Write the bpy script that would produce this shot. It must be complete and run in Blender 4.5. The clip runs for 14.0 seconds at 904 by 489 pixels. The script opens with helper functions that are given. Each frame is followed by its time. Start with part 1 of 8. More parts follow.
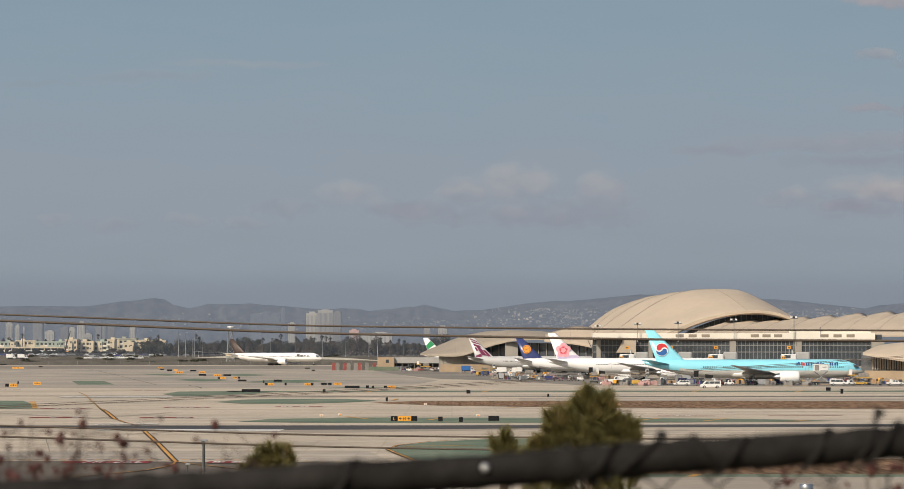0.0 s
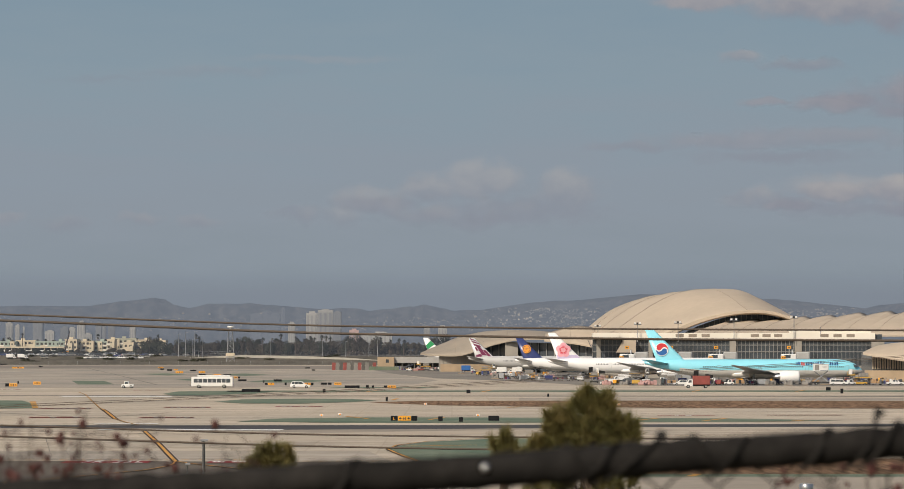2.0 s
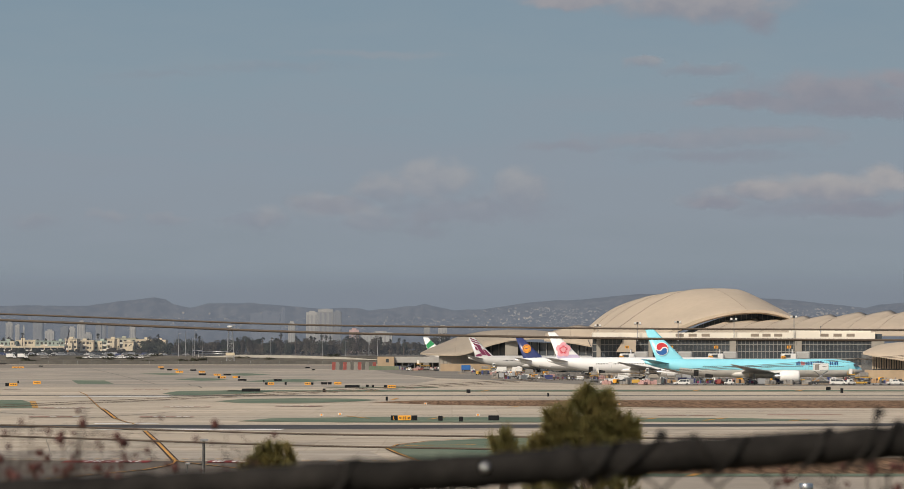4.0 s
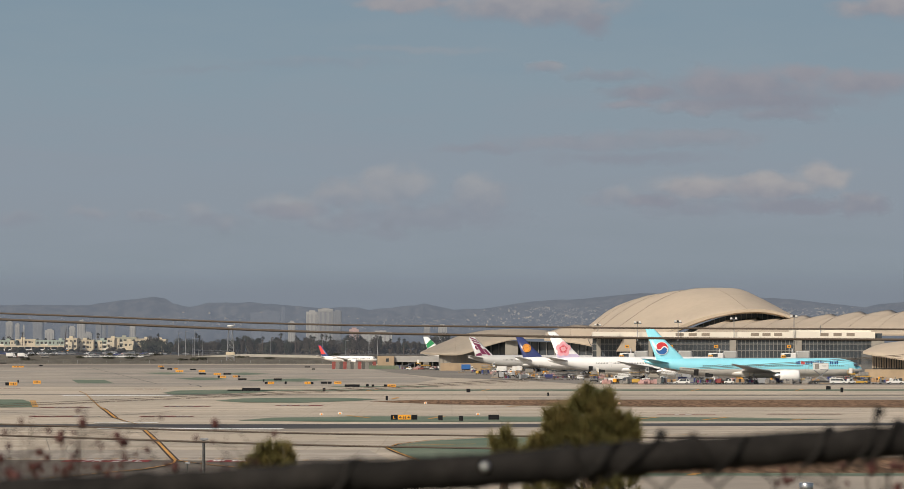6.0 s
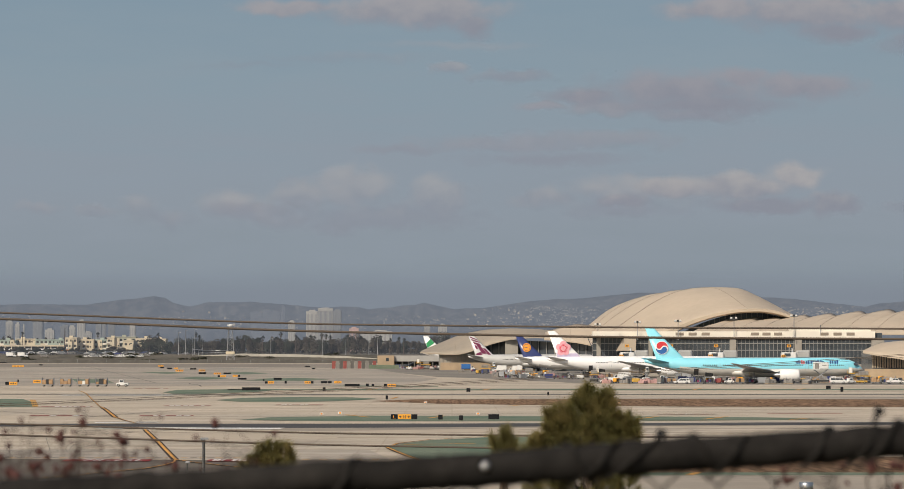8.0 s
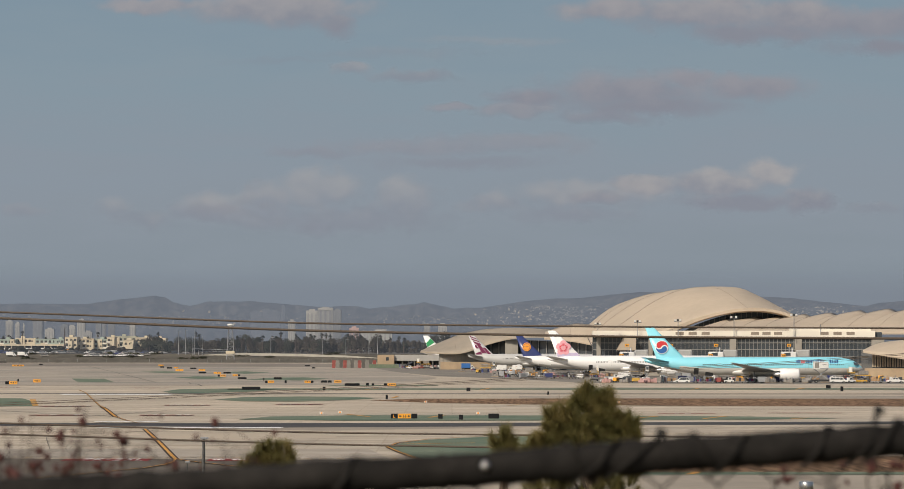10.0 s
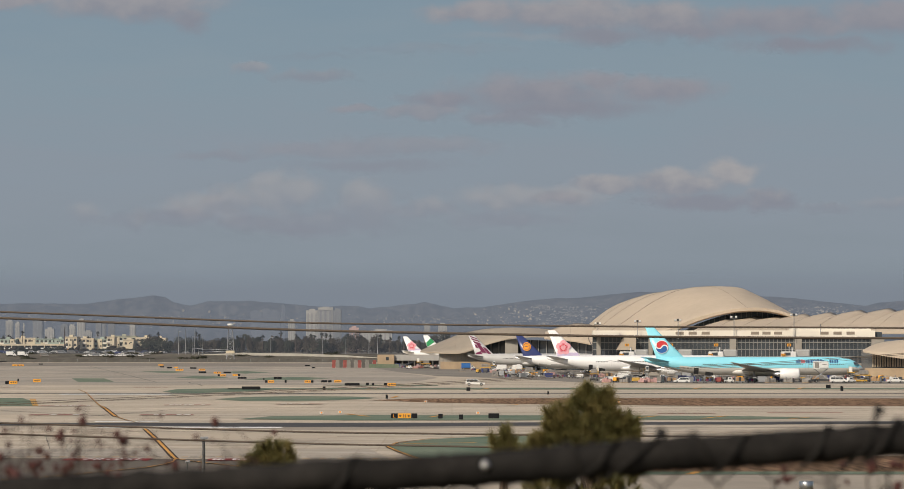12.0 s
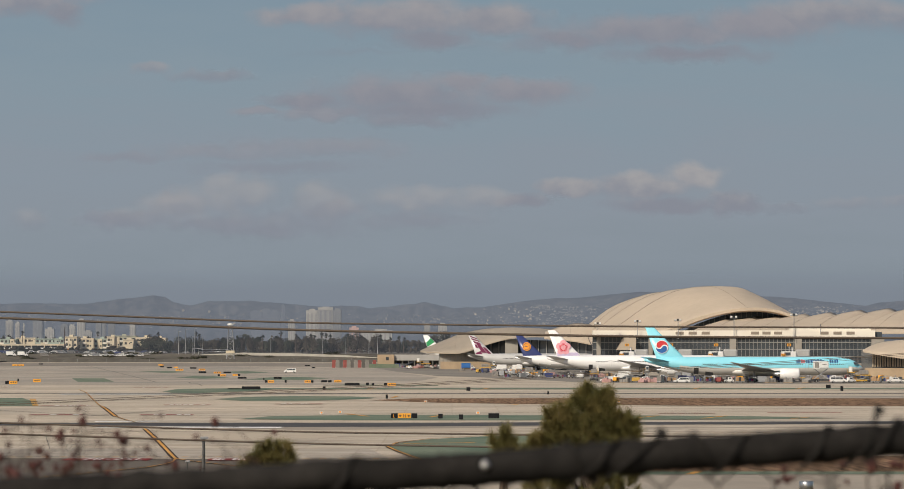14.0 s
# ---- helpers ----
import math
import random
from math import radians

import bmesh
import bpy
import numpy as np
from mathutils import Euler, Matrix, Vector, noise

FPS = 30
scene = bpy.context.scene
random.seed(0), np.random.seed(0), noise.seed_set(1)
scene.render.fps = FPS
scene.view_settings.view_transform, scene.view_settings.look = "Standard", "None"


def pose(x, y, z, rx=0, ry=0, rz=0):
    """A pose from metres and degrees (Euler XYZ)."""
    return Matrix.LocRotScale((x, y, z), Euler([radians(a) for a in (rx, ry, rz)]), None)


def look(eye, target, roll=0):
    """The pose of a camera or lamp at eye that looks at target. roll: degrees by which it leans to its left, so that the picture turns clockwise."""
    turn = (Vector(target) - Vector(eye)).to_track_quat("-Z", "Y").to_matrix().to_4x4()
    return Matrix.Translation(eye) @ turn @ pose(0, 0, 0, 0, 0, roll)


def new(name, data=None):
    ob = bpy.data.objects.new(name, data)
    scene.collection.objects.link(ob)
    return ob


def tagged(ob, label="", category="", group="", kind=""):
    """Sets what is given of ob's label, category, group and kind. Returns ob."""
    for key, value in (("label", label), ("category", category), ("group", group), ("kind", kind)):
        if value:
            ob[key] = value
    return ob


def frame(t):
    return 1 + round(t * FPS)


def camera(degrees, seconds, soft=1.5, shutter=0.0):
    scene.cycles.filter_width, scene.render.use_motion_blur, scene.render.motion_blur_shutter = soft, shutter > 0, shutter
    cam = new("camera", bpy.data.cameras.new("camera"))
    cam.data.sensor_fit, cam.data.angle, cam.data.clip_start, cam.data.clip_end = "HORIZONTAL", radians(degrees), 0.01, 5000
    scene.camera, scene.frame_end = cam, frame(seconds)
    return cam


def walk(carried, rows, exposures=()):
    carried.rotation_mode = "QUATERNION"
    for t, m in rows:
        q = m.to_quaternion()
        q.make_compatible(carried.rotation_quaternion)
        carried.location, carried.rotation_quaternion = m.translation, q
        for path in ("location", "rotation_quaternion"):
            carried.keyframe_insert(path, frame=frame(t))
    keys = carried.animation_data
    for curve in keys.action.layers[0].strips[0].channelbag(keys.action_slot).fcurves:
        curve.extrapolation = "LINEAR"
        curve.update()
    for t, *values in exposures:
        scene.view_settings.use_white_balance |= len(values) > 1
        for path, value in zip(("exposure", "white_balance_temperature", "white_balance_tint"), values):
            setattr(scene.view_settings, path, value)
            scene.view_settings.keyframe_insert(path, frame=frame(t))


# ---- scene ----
# Airfield seen from a low hill: survey chart with the lookout at the origin, looking along +y.
# Chart bearings: F units to the radian; (A0, B0) is straight ahead at eye level.
F, A0, B0, EYE = 5070.0, 784.0, 601.0, 10.5

cam = camera(17.58, 14.0, soft=0.65)
cam.data.dof.use_dof = True
cam.data.dof.focus_distance = 700.0
cam.data.dof.aperture_fstop = 10.5


def tilt(b):
    """Camera pose for an eye-level line at chart height b."""
    return pose(0, 0, EYE, 90 + math.degrees(math.atan((b - 424) / F)), 0, 0)


walk(cam, [(0.0, tilt(605.7)), (1.0, tilt(605.4)), (3.0, tilt(605.2)), (5.5, tilt(603.7)), (7.0, tilt(603.3)),
           (8.0, tilt(602.6)), (10.5, tilt(601.4)), (12.0, tilt(601.1)), (14.0, tilt(601.0))],
     exposures=[(0.0, 0.08), (1.5, 0.0), (3.0, -0.05), (5.5, -0.05), (8.0, 0.0), (10.5, -0.08), (14.0, -0.08)])

# ---- light ----
SUN_EL, SUN_AZ = 38.0, 215.0     # degrees; azimuth clockwise from +y (ahead)
world = bpy.data.worlds.new("sky")
scene.world = world
world.use_nodes = True
wn = world.node_tree
sky = wn.nodes.new("ShaderNodeTexSky")
sky.sky_type = "NISHITA"
sky.sun_disc = False
sky.sun_elevation = radians(SUN_EL)
sky.sun_rotation = radians(SUN_AZ)
sky.dust_density = 2.5
wn.links.new(sky.outputs[0], wn.nodes["Background"].inputs[0])
wn.nodes["Background"].inputs[1].default_value = 0.09

sun = new("sun", bpy.data.lights.new("sun", "SUN"))
sun.data.energy = 3.85
sun.data.angle = radians(0.6)
sun.data.color = (1.0, 0.885, 0.728)
sd = Vector((math.sin(radians(SUN_AZ)) * math.cos(radians(SUN_EL)), math.cos(radians(SUN_AZ)) * math.cos(radians(SUN_EL)),
             math.sin(radians(SUN_EL))))
sun.matrix_world = look((sd * 200)[:], (0, 0, 0))


# ---- materials ----
def material(name, base, rough=0.7, metal=0.0, vary=0.12, size=1.0, fine=None, bump=0.0, second=None, blend=0.4, island=0.0, rand=0.0, spec=0.5):
    """Principled surface with broad stains (size, metres), fine grain and relief."""
    m = bpy.data.materials.new(name)
    m.use_nodes = True
    nt = m.node_tree
    p = nt.nodes["Principled BSDF"]
    p.inputs["Roughness"].default_value = rough
    p.inputs["Metallic"].default_value = metal
    p.inputs["Specular IOR Level"].default_value = spec
    geo = nt.nodes.new("ShaderNodeTexCoord")
    n1 = nt.nodes.new("ShaderNodeTexNoise")
    n1.inputs["Scale"].default_value = 1.0 / size
    n1.inputs["Detail"].default_value = 5
    nt.links.new(geo.outputs["Object"], n1.inputs["Vector"])
    n2 = nt.nodes.new("ShaderNodeTexNoise")
    n2.inputs["Scale"].default_value = 1.0 / (fine or size / 12)
    n2.inputs["Detail"].default_value = 3
    nt.links.new(geo.outputs["Object"], n2.inputs["Vector"])
    mix = nt.nodes.new("ShaderNodeMix")
    mix.data_type = "RGBA"
    other = second or tuple(c * (1 - 2.2 * vary) for c in base)
    mix.inputs[6].default_value = (*base, 1)
    mix.inputs[7].default_value = (*other, 1)
    ramp = nt.nodes.new("ShaderNodeMapRange")
    ramp.inputs[1].default_value = 0.5 - blend * 0.5
    ramp.inputs[2].default_value = 0.5 + blend * 0.5
    nt.links.new(n1.outputs[0], ramp.inputs[0])
    nt.links.new(ramp.outputs[0], mix.inputs[0])
    hsv = nt.nodes.new("ShaderNodeHueSaturation")
    nt.links.new(mix.outputs[2], hsv.inputs["Color"])
    val = nt.nodes.new("ShaderNodeMapRange")
    val.inputs[3].default_value = 1 - vary
    val.inputs[4].default_value = 1 + vary
    nt.links.new(n2.outputs[0], val.inputs[0])
    last = val.outputs[0]
    if island or rand:
        g = nt.nodes.new("ShaderNodeNewGeometry" if island else "ShaderNodeObjectInfo")
        r = nt.nodes.new("ShaderNodeMapRange")
        r.inputs[3].default_value, r.inputs[4].default_value = 1 - (island or rand), 1 + (island or rand)
        nt.links.new(g.outputs["Random Per Island" if island else "Random"], r.inputs[0])
        mul = nt.nodes.new("ShaderNodeMath")
        mul.operation = "MULTIPLY"
        nt.links.new(last, mul.inputs[0])
        nt.links.new(r.outputs[0], mul.inputs[1])
        last = mul.outputs[0]
    nt.links.new(last, hsv.inputs["Value"])
    nt.links.new(hsv.outputs[0], p.inputs["Base Color"])
    if bump:
        b = nt.nodes.new("ShaderNodeBump")
        b.inputs["Strength"].default_value = bump
        nt.links.new(n2.outputs[0], b.inputs["Height"])
        nt.links.new(b.outputs[0], p.inputs["Normal"])
    return m


def glow_sheet(name, build):
    """Backdrop material: build(nodes) gives colour socket and, if wanted, opacity socket."""
    m = bpy.data.materials.new(name)
    m.use_nodes = True
    nt = m.node_tree
    nt.nodes.remove(nt.nodes["Principled BSDF"])
    e = nt.nodes.new("ShaderNodeEmission")
    colour, opacity = build(nt)
    nt.links.new(colour, e.inputs[0])
    out = nt.nodes["Material Output"]
    if opacity is None:
        nt.links.new(e.outputs[0], out.inputs[0])
    else:
        t = nt.nodes.new("ShaderNodeBsdfTransparent")
        x = nt.nodes.new("ShaderNodeMixShader")
        nt.links.new(opacity, x.inputs[0])
        nt.links.new(t.outputs[0], x.inputs[1])
        nt.links.new(e.outputs[0], x.inputs[2])
        nt.links.new(x.outputs[0], out.inputs[0])
    return m


M = {}
M["concrete"] = material("concrete", (0.545, 0.462, 0.36), 0.85, vary=0.26, size=48, fine=1.6, second=(0.40, 0.352, 0.285), blend=0.38, spec=0.05)
M["old_asphalt"] = material("old_asphalt", (0.115, 0.10, 0.085), 0.95, vary=0.12, size=18, fine=1.2, second=(0.15, 0.13, 0.108), spec=0.05)
M["asphalt"] = material("asphalt", (0.20, 0.185, 0.165), 0.9, vary=0.1, size=40, fine=3, second=(0.27, 0.245, 0.21), spec=0.05)
M["far_asphalt"] = material("far_asphalt", (0.19, 0.172, 0.15), 0.95, vary=0.12, size=30, fine=3, second=(0.27, 0.24, 0.205), spec=0.05)
M["far_pavement"] = material("far_pavement", (0.42, 0.367, 0.3), 0.85, vary=0.26, size=50, fine=3, second=(0.285, 0.262, 0.23), spec=0.05)
M["rubber"] = material("rubber_marks", (0.06, 0.06, 0.065), 0.9, vary=0.2, size=14, fine=2, second=(0.095, 0.093, 0.09), spec=0.05)
M["skid"] = material("skid", (0.16, 0.15, 0.135), 0.85, vary=0.2, size=9, fine=1.5, spec=0.05)
M["green"] = material("green_paint", (0.078, 0.135, 0.098), 0.85, vary=0.2, size=11, fine=1.2, second=(0.21, 0.22, 0.16), blend=0.6, spec=0.05)
M["rubber_wash"] = material("rubber_wash", (0.255, 0.225, 0.188), 0.85, vary=0.12, size=16, fine=2, second=(0.38, 0.33, 0.265), blend=0.6, spec=0.05)
M["rubber_haze"] = material("rubber_haze", (0.40, 0.345, 0.275), 0.85, vary=0.1, size=16, fine=2, second=(0.47, 0.40, 0.31), blend=0.6, spec=0.05)
M["dirt"] = material("dirt", (0.235, 0.145, 0.09), 0.95, vary=1.5, size=2.4, fine=0.6, bump=0.5, second=(0.13, 0.085, 0.052), spec=0.05)
M["hill"] = material("dry_grass", (0.15, 0.12, 0.065), 0.95, vary=0.25, size=2.5, fine=0.2, bump=0.5, spec=0.05)
M["bank"] = material("scrub_bank", (0.15, 0.136, 0.115), 0.95, vary=0.4, size=16, fine=1.6, second=(0.09, 0.085, 0.072), spec=0.05)
M["yellow"] = material("yellow_paint", (0.62, 0.33, 0.09), 0.7, vary=0.15, size=4, fine=0.6, spec=0.05)
M["black_paint"] = material("black_paint", (0.07, 0.055, 0.05), 0.8, vary=0.2, size=4, fine=0.6, spec=0.05)
M["red_paint"] = material("red_paint", (0.25, 0.05, 0.05), 0.8, vary=0.15, size=3, fine=0.5, spec=0.05)
M["white_paint"] = material("white_paint", (0.78, 0.77, 0.73), 0.6, vary=0.06, size=3, fine=0.5, spec=0.05)
M["roof"] = material("roof_membrane", (0.475, 0.395, 0.305), 0.75, vary=0.06, size=22, fine=2.5, second=(0.41, 0.345, 0.27), spec=0.2)
M["darker_roof"] = material("darker_roof", (0.335, 0.285, 0.225), 0.8, vary=0.08, size=18, fine=2.5, second=(0.285, 0.25, 0.205), spec=0.1)
M["seam"] = material("roof_seam", (0.30, 0.25, 0.195), 0.7, vary=0.1, size=5)
M["cream"] = material("cream_panel", (0.77, 0.72, 0.62), 0.6, vary=0.04, size=12, fine=1.5)
# dark tone puts the shade under the terminal roof shells into the colour
M["shaded_soffit"] = material("shaded_soffit", (0.10, 0.11, 0.135), 0.7, vary=0.1, size=8, spec=0.15)
M["arch_glass"] = material("arch_glass", (0.20, 0.225, 0.26), 0.25, vary=0.15, size=6, fine=2)
M["mullion"] = material("mullion", (0.29, 0.285, 0.27), 0.5, metal=0.2, vary=0.08, size=3)
M["grey_wall"] = material("grey_cladding", (0.33, 0.305, 0.265), 0.7, vary=0.08, size=6, fine=0.6)
M["tan_wall"] = material("tan_masonry", (0.39, 0.295, 0.195), 0.85, vary=0.1, size=4, fine=0.5)
M["glass"] = material("dark_glass", (0.08, 0.094, 0.108), 0.12, vary=0.2, size=6, fine=2)
M["white"] = material("aircraft_white", (0.80, 0.80, 0.79), 0.28, vary=0.03, size=4)
M["silver"] = material("aircraft_silver", (0.55, 0.56, 0.56), 0.34, metal=0.15, vary=0.04, size=4)
M["pearl"] = material("aircraft_pearl", (0.64, 0.62, 0.58), 0.36, vary=0.04, size=4)
M["belly"] = material("aircraft_grey", (0.48, 0.48, 0.47), 0.35, vary=0.04, size=4)
M["lightblue"] = material("aircraft_sky_blue", (0.27, 0.68, 0.80), 0.3, vary=0.03, size=4)
M["navy"] = material("aircraft_navy", (0.035, 0.05, 0.16), 0.3, vary=0.05, size=3)
M["orange"] = material("orange_enamel", (0.90, 0.36, 0.04), 0.4, vary=0.05, size=2)
M["red"] = material("red_enamel", (0.62, 0.045, 0.05), 0.4, vary=0.05, size=2)
M["blue"] = material("blue_enamel", (0.03, 0.13, 0.38), 0.45, vary=0.05, size=2)
M["teal"] = material("deep_blue_enamel", (0.03, 0.13, 0.27), 0.45, vary=0.08, size=2, spec=0.3)
M["pink"] = material("pink_enamel", (0.74, 0.20, 0.27), 0.4, vary=0.06, size=1)
M["palepink"] = material("pale_pink_enamel", (0.80, 0.40, 0.45), 0.4, vary=0.06, size=1)
M["lilac"] = material("lilac_enamel", (0.55, 0.48, 0.66), 0.4, vary=0.06, size=1)
M["maroon"] = material("maroon_enamel", (0.17, 0.022, 0.075), 0.4, vary=0.06, size=1)
M["flag_green"] = material("flag_green_enamel", (0.03, 0.30, 0.11), 0.4, vary=0.06, size=1)
M["dark"] = material("dark_trim", (0.035, 0.037, 0.04), 0.5, vary=0.15, size=1)
M["tyre"] = material("tyre", (0.025, 0.025, 0.026), 0.85, vary=0.15, size=0.4)
M["steel"] = material("bare_metal", (0.55, 0.55, 0.55), 0.3, metal=0.9, vary=0.1, size=1)
M["grey_paint"] = material("grey_paint", (0.30, 0.31, 0.32), 0.55, vary=0.08, size=1)
M["word_blue"] = material("word_blue", (0.012, 0.06, 0.22), 0.7, vary=0.06, size=1, spec=0.1)
M["brown_word"] = material("slate_enamel", (0.06, 0.08, 0.12), 0.6, vary=0.06, size=1, spec=0.2)


def slabs(m, w, depth, amount):
    """Break a pavement into cast slabs with darker joints, and streak it along the way aircraft roll."""
    nt = m.node_tree
    hsv = [n for n in nt.nodes if n.type == "HUE_SAT"][0]
    bsdf = nt.nodes["Principled BSDF"]
    tc = [n for n in nt.nodes if n.type == "TEX_COORD"][0]
    br = nt.nodes.new("ShaderNodeTexBrick")
    br.offset = 0.0
    br.inputs["Color1"].default_value = (1 - amount, 1 - amount, 1 - amount, 1)
    br.inputs["Color2"].default_value = (1 + amount * 0.5, 1 + amount * 0.5, 1 + amount * 0.5, 1)
    br.inputs["Mortar"].default_value = (0.88, 0.87, 0.86, 1)
    br.inputs["Scale"].default_value = 1.0
    br.inputs["Mortar Size"].default_value = 0.09
    br.inputs["Brick Width"].default_value = w
    br.inputs["Row Height"].default_value = depth
    nt.links.new(tc.outputs["Object"], br.inputs["Vector"])
    mp = nt.nodes.new("ShaderNodeMapping")
    mp.inputs["Scale"].default_value = (0.016, 0.2, 1)
    nt.links.new(tc.outputs["Object"], mp.inputs[0])
    n = nt.nodes.new("ShaderNodeTexNoise")
    n.inputs["Detail"].default_value = 6
    n.inputs["Scale"].default_value = 1.0
    nt.links.new(mp.outputs[0], n.inputs["Vector"])
    r = nt.nodes.new("ShaderNodeMapRange")
    r.inputs[1].default_value, r.inputs[2].default_value = 0.32, 0.60
    r.inputs[3].default_value, r.inputs[4].default_value = 0.76, 1.07
    nt.links.new(n.outputs[0], r.inputs[0])
    m1 = nt.nodes.new("ShaderNodeVectorMath")
    m1.operation = "MULTIPLY"
    nt.links.new(hsv.outputs[0], m1.inputs[0])
    nt.links.new(br.outputs[0], m1.inputs[1])
    m2 = nt.nodes.new("ShaderNodeVectorMath")
    m2.operation = "SCALE"
    nt.links.new(m1.outputs[0], m2.inputs[0])
    nt.links.new(r.outputs[0], m2.inputs["Scale"])
    nt.links.new(m2.outputs[0], bsdf.inputs["Base Color"])


def furrow(m, along):
    """Draw a surface's grain out along y."""
    nt = m.node_tree
    tc = [n for n in nt.nodes if n.type == "TEX_COORD"][0]
    mp = nt.nodes.new("ShaderNodeMapping")
    mp.inputs["Scale"].default_value = (1, along, 1)
    nt.links.new(tc.outputs["Object"], mp.inputs[0])
    for n in nt.nodes:
        if n.type == "TEX_NOISE":
            nt.links.new(mp.outputs[0], n.inputs["Vector"])


furrow(M["dirt"], 0.07)
slabs(M["concrete"], 7.6, 7.6, 0.06)
slabs(M["far_pavement"], 9.5, 9.5, 0.06)
slabs(M["asphalt"], 30.0, 9.0, 0.05)


# ---- building helpers ----
def chart(a, b, d):
    """A place d metres ahead on chart bearing (a, b)."""
    return Vector(((a - A0) * d / F, d, EYE + (B0 - b) * d / F))


def smooth(x, lo, hi):
    x = min(1.0, max(0.0, (x - lo) / (hi - lo)))
    return x * x * (3 - 2 * x)


def gz(y):
    """Height of the airfield y metres ahead: the hill behind the fence, level, a shallow dip at the apron, a far bank."""
    return 8.9 * (1 - smooth(y, 4, 110)) - 1.5 * smooth(y, 790, 980) + 1.5 * smooth(y, 1320, 1680) + 6.0 * smooth(y, 1945, 2010)


def ground(a, b, lift=0.0):
    """The place on the airfield at a chart bearing."""
    d = EYE * F / max(b - B0, 1.0)
    for _ in range(30):
        d = 0.5 * d + 0.5 * (EYE - gz(d)) * F / max(b - B0, 1.0)
    return Vector(((a - A0) * d / F, d, gz(d) + lift))


def mesh(name, bm, mats, shade=False):
    me = bpy.data.meshes.new(name)
    bm.normal_update()
    bm.to_mesh(me)
    bm.free()
    for m in mats if isinstance(mats, (list, tuple)) else [mats]:
        me.materials.append(m)
    if shade:
        me.polygons.foreach_set("use_smooth", [True] * len(me.polygons))
    return me


def part(name, bm, mats, parent=None, label="", shade=False, at=None):
    ob = new(name, mesh(name, bm, mats, shade))
    if at is not None:
        ob.matrix_world = at
    ob.parent = parent
    if label:
        ob["label"] = label
    return ob


def thing(name, at, label, category, group="", kind=""):
    ob = new(name)
    ob.matrix_basis = at
    return tagged(ob, label, category, group, kind)


def box(bm, x0, x1, y0, y1, z0, z1, bevel=0.0, mi=0):
    vs = [bm.verts.new(p) for p in ((x0, y0, z0), (x1, y0, z0), (x1, y1, z0), (x0, y1, z0),
                                    (x0, y0, z1), (x1, y0, z1), (x1, y1, z1), (x0, y1, z1))]
    fs = [bm.faces.new([vs[i] for i in q]) for q in ((3, 2, 1, 0), (4, 5, 6, 7), (0, 1, 5, 4), (1, 2, 6, 5), (2, 3, 7, 6), (3, 0, 4, 7))]
    for f in fs:
        f.material_index = mi
    if bevel:
        es = list({e for f in fs for e in f.edges})
        bmesh.ops.bevel(bm, geom=es, offset=bevel, segments=1, affect="EDGES")
    return vs


def hexa(bm, lower, upper, mi=0):
    """A solid between two polygons of the same number of corners."""
    a = [bm.verts.new(p) for p in lower]
    b = [bm.verts.new(p) for p in upper]
    n = len(a)
    fs = [bm.faces.new(a[::-1]), bm.faces.new(b)]
    fs += [bm.faces.new((a[i], a[(i + 1) % n], b[(i + 1) % n], b[i])) for i in range(n)]
    for f in fs:
        f.material_index = mi
    return a + b


def tube(bm, pts, radii, n=10, mi=0, caps=True):
    """A tube through points with a radius at each."""
    rings = []
    pts = [Vector(p) for p in pts]
    for i, p in enumerate(pts):
        d = (pts[min(i + 1, len(pts) - 1)] - pts[max(i - 1, 0)]).normalized()
        s = d.cross(Vector((0, 0, 1)))
        if s.length < 1e-3:
            s = Vector((1, 0, 0))
        s.normalize()
        u = s.cross(d).normalized()
        r = radii[i] if isinstance(radii, (list, tuple)) else radii
        rings.append([bm.verts.new(p + s * r * math.cos(2 * math.pi * k / n) + u * r * math.sin(2 * math.pi * k / n)) for k in range(n)])
    for r0, r1 in zip(rings, rings[1:]):
        for k in range(n):
            f = bm.faces.new((r0[k], r0[(k + 1) % n], r1[(k + 1) % n], r1[k]))
            f.material_index = mi
            f.smooth = True
    if caps:
        bm.faces.new(rings[0]).material_index = mi
        bm.faces.new(rings[-1][::-1]).material_index = mi
    return rings


def cyl(bm, p, q, r, n=12, mi=0):
    tube(bm, [p, q], [r, r], n, mi)


CUTS = [790 + 10 * i for i in range(20)] + [1320 + 30 * i for i in range(13)]


def drape(bm, lift):
    """Cut a flat sheet where the airfield bends and lay it on the airfield."""
    for y in CUTS:
        bmesh.ops.bisect_plane(bm, geom=bm.verts[:] + bm.edges[:] + bm.faces[:], plane_co=(0, y, 0), plane_no=(0, 1, 0))
    for v in bm.verts:
        v.co.z = gz(v.co.y) + lift
    bm.normal_update()
    for f in bm.faces:
        if f.normal.z < 0:
            f.normal_flip()


def patch(name, corners, mat, lift, kind="structure", label="", category="pavement", parent=None):
    """A thin sheet laid on the airfield between chart bearings."""
    bm = bmesh.new()
    bm.faces.new([bm.verts.new((*ground(a, b).xy, 0)) for a, b in corners])
    drape(bm, lift)
    ob = part(name, bm, mat, parent)
    return tagged(ob, label, category if label else "", "", kind)


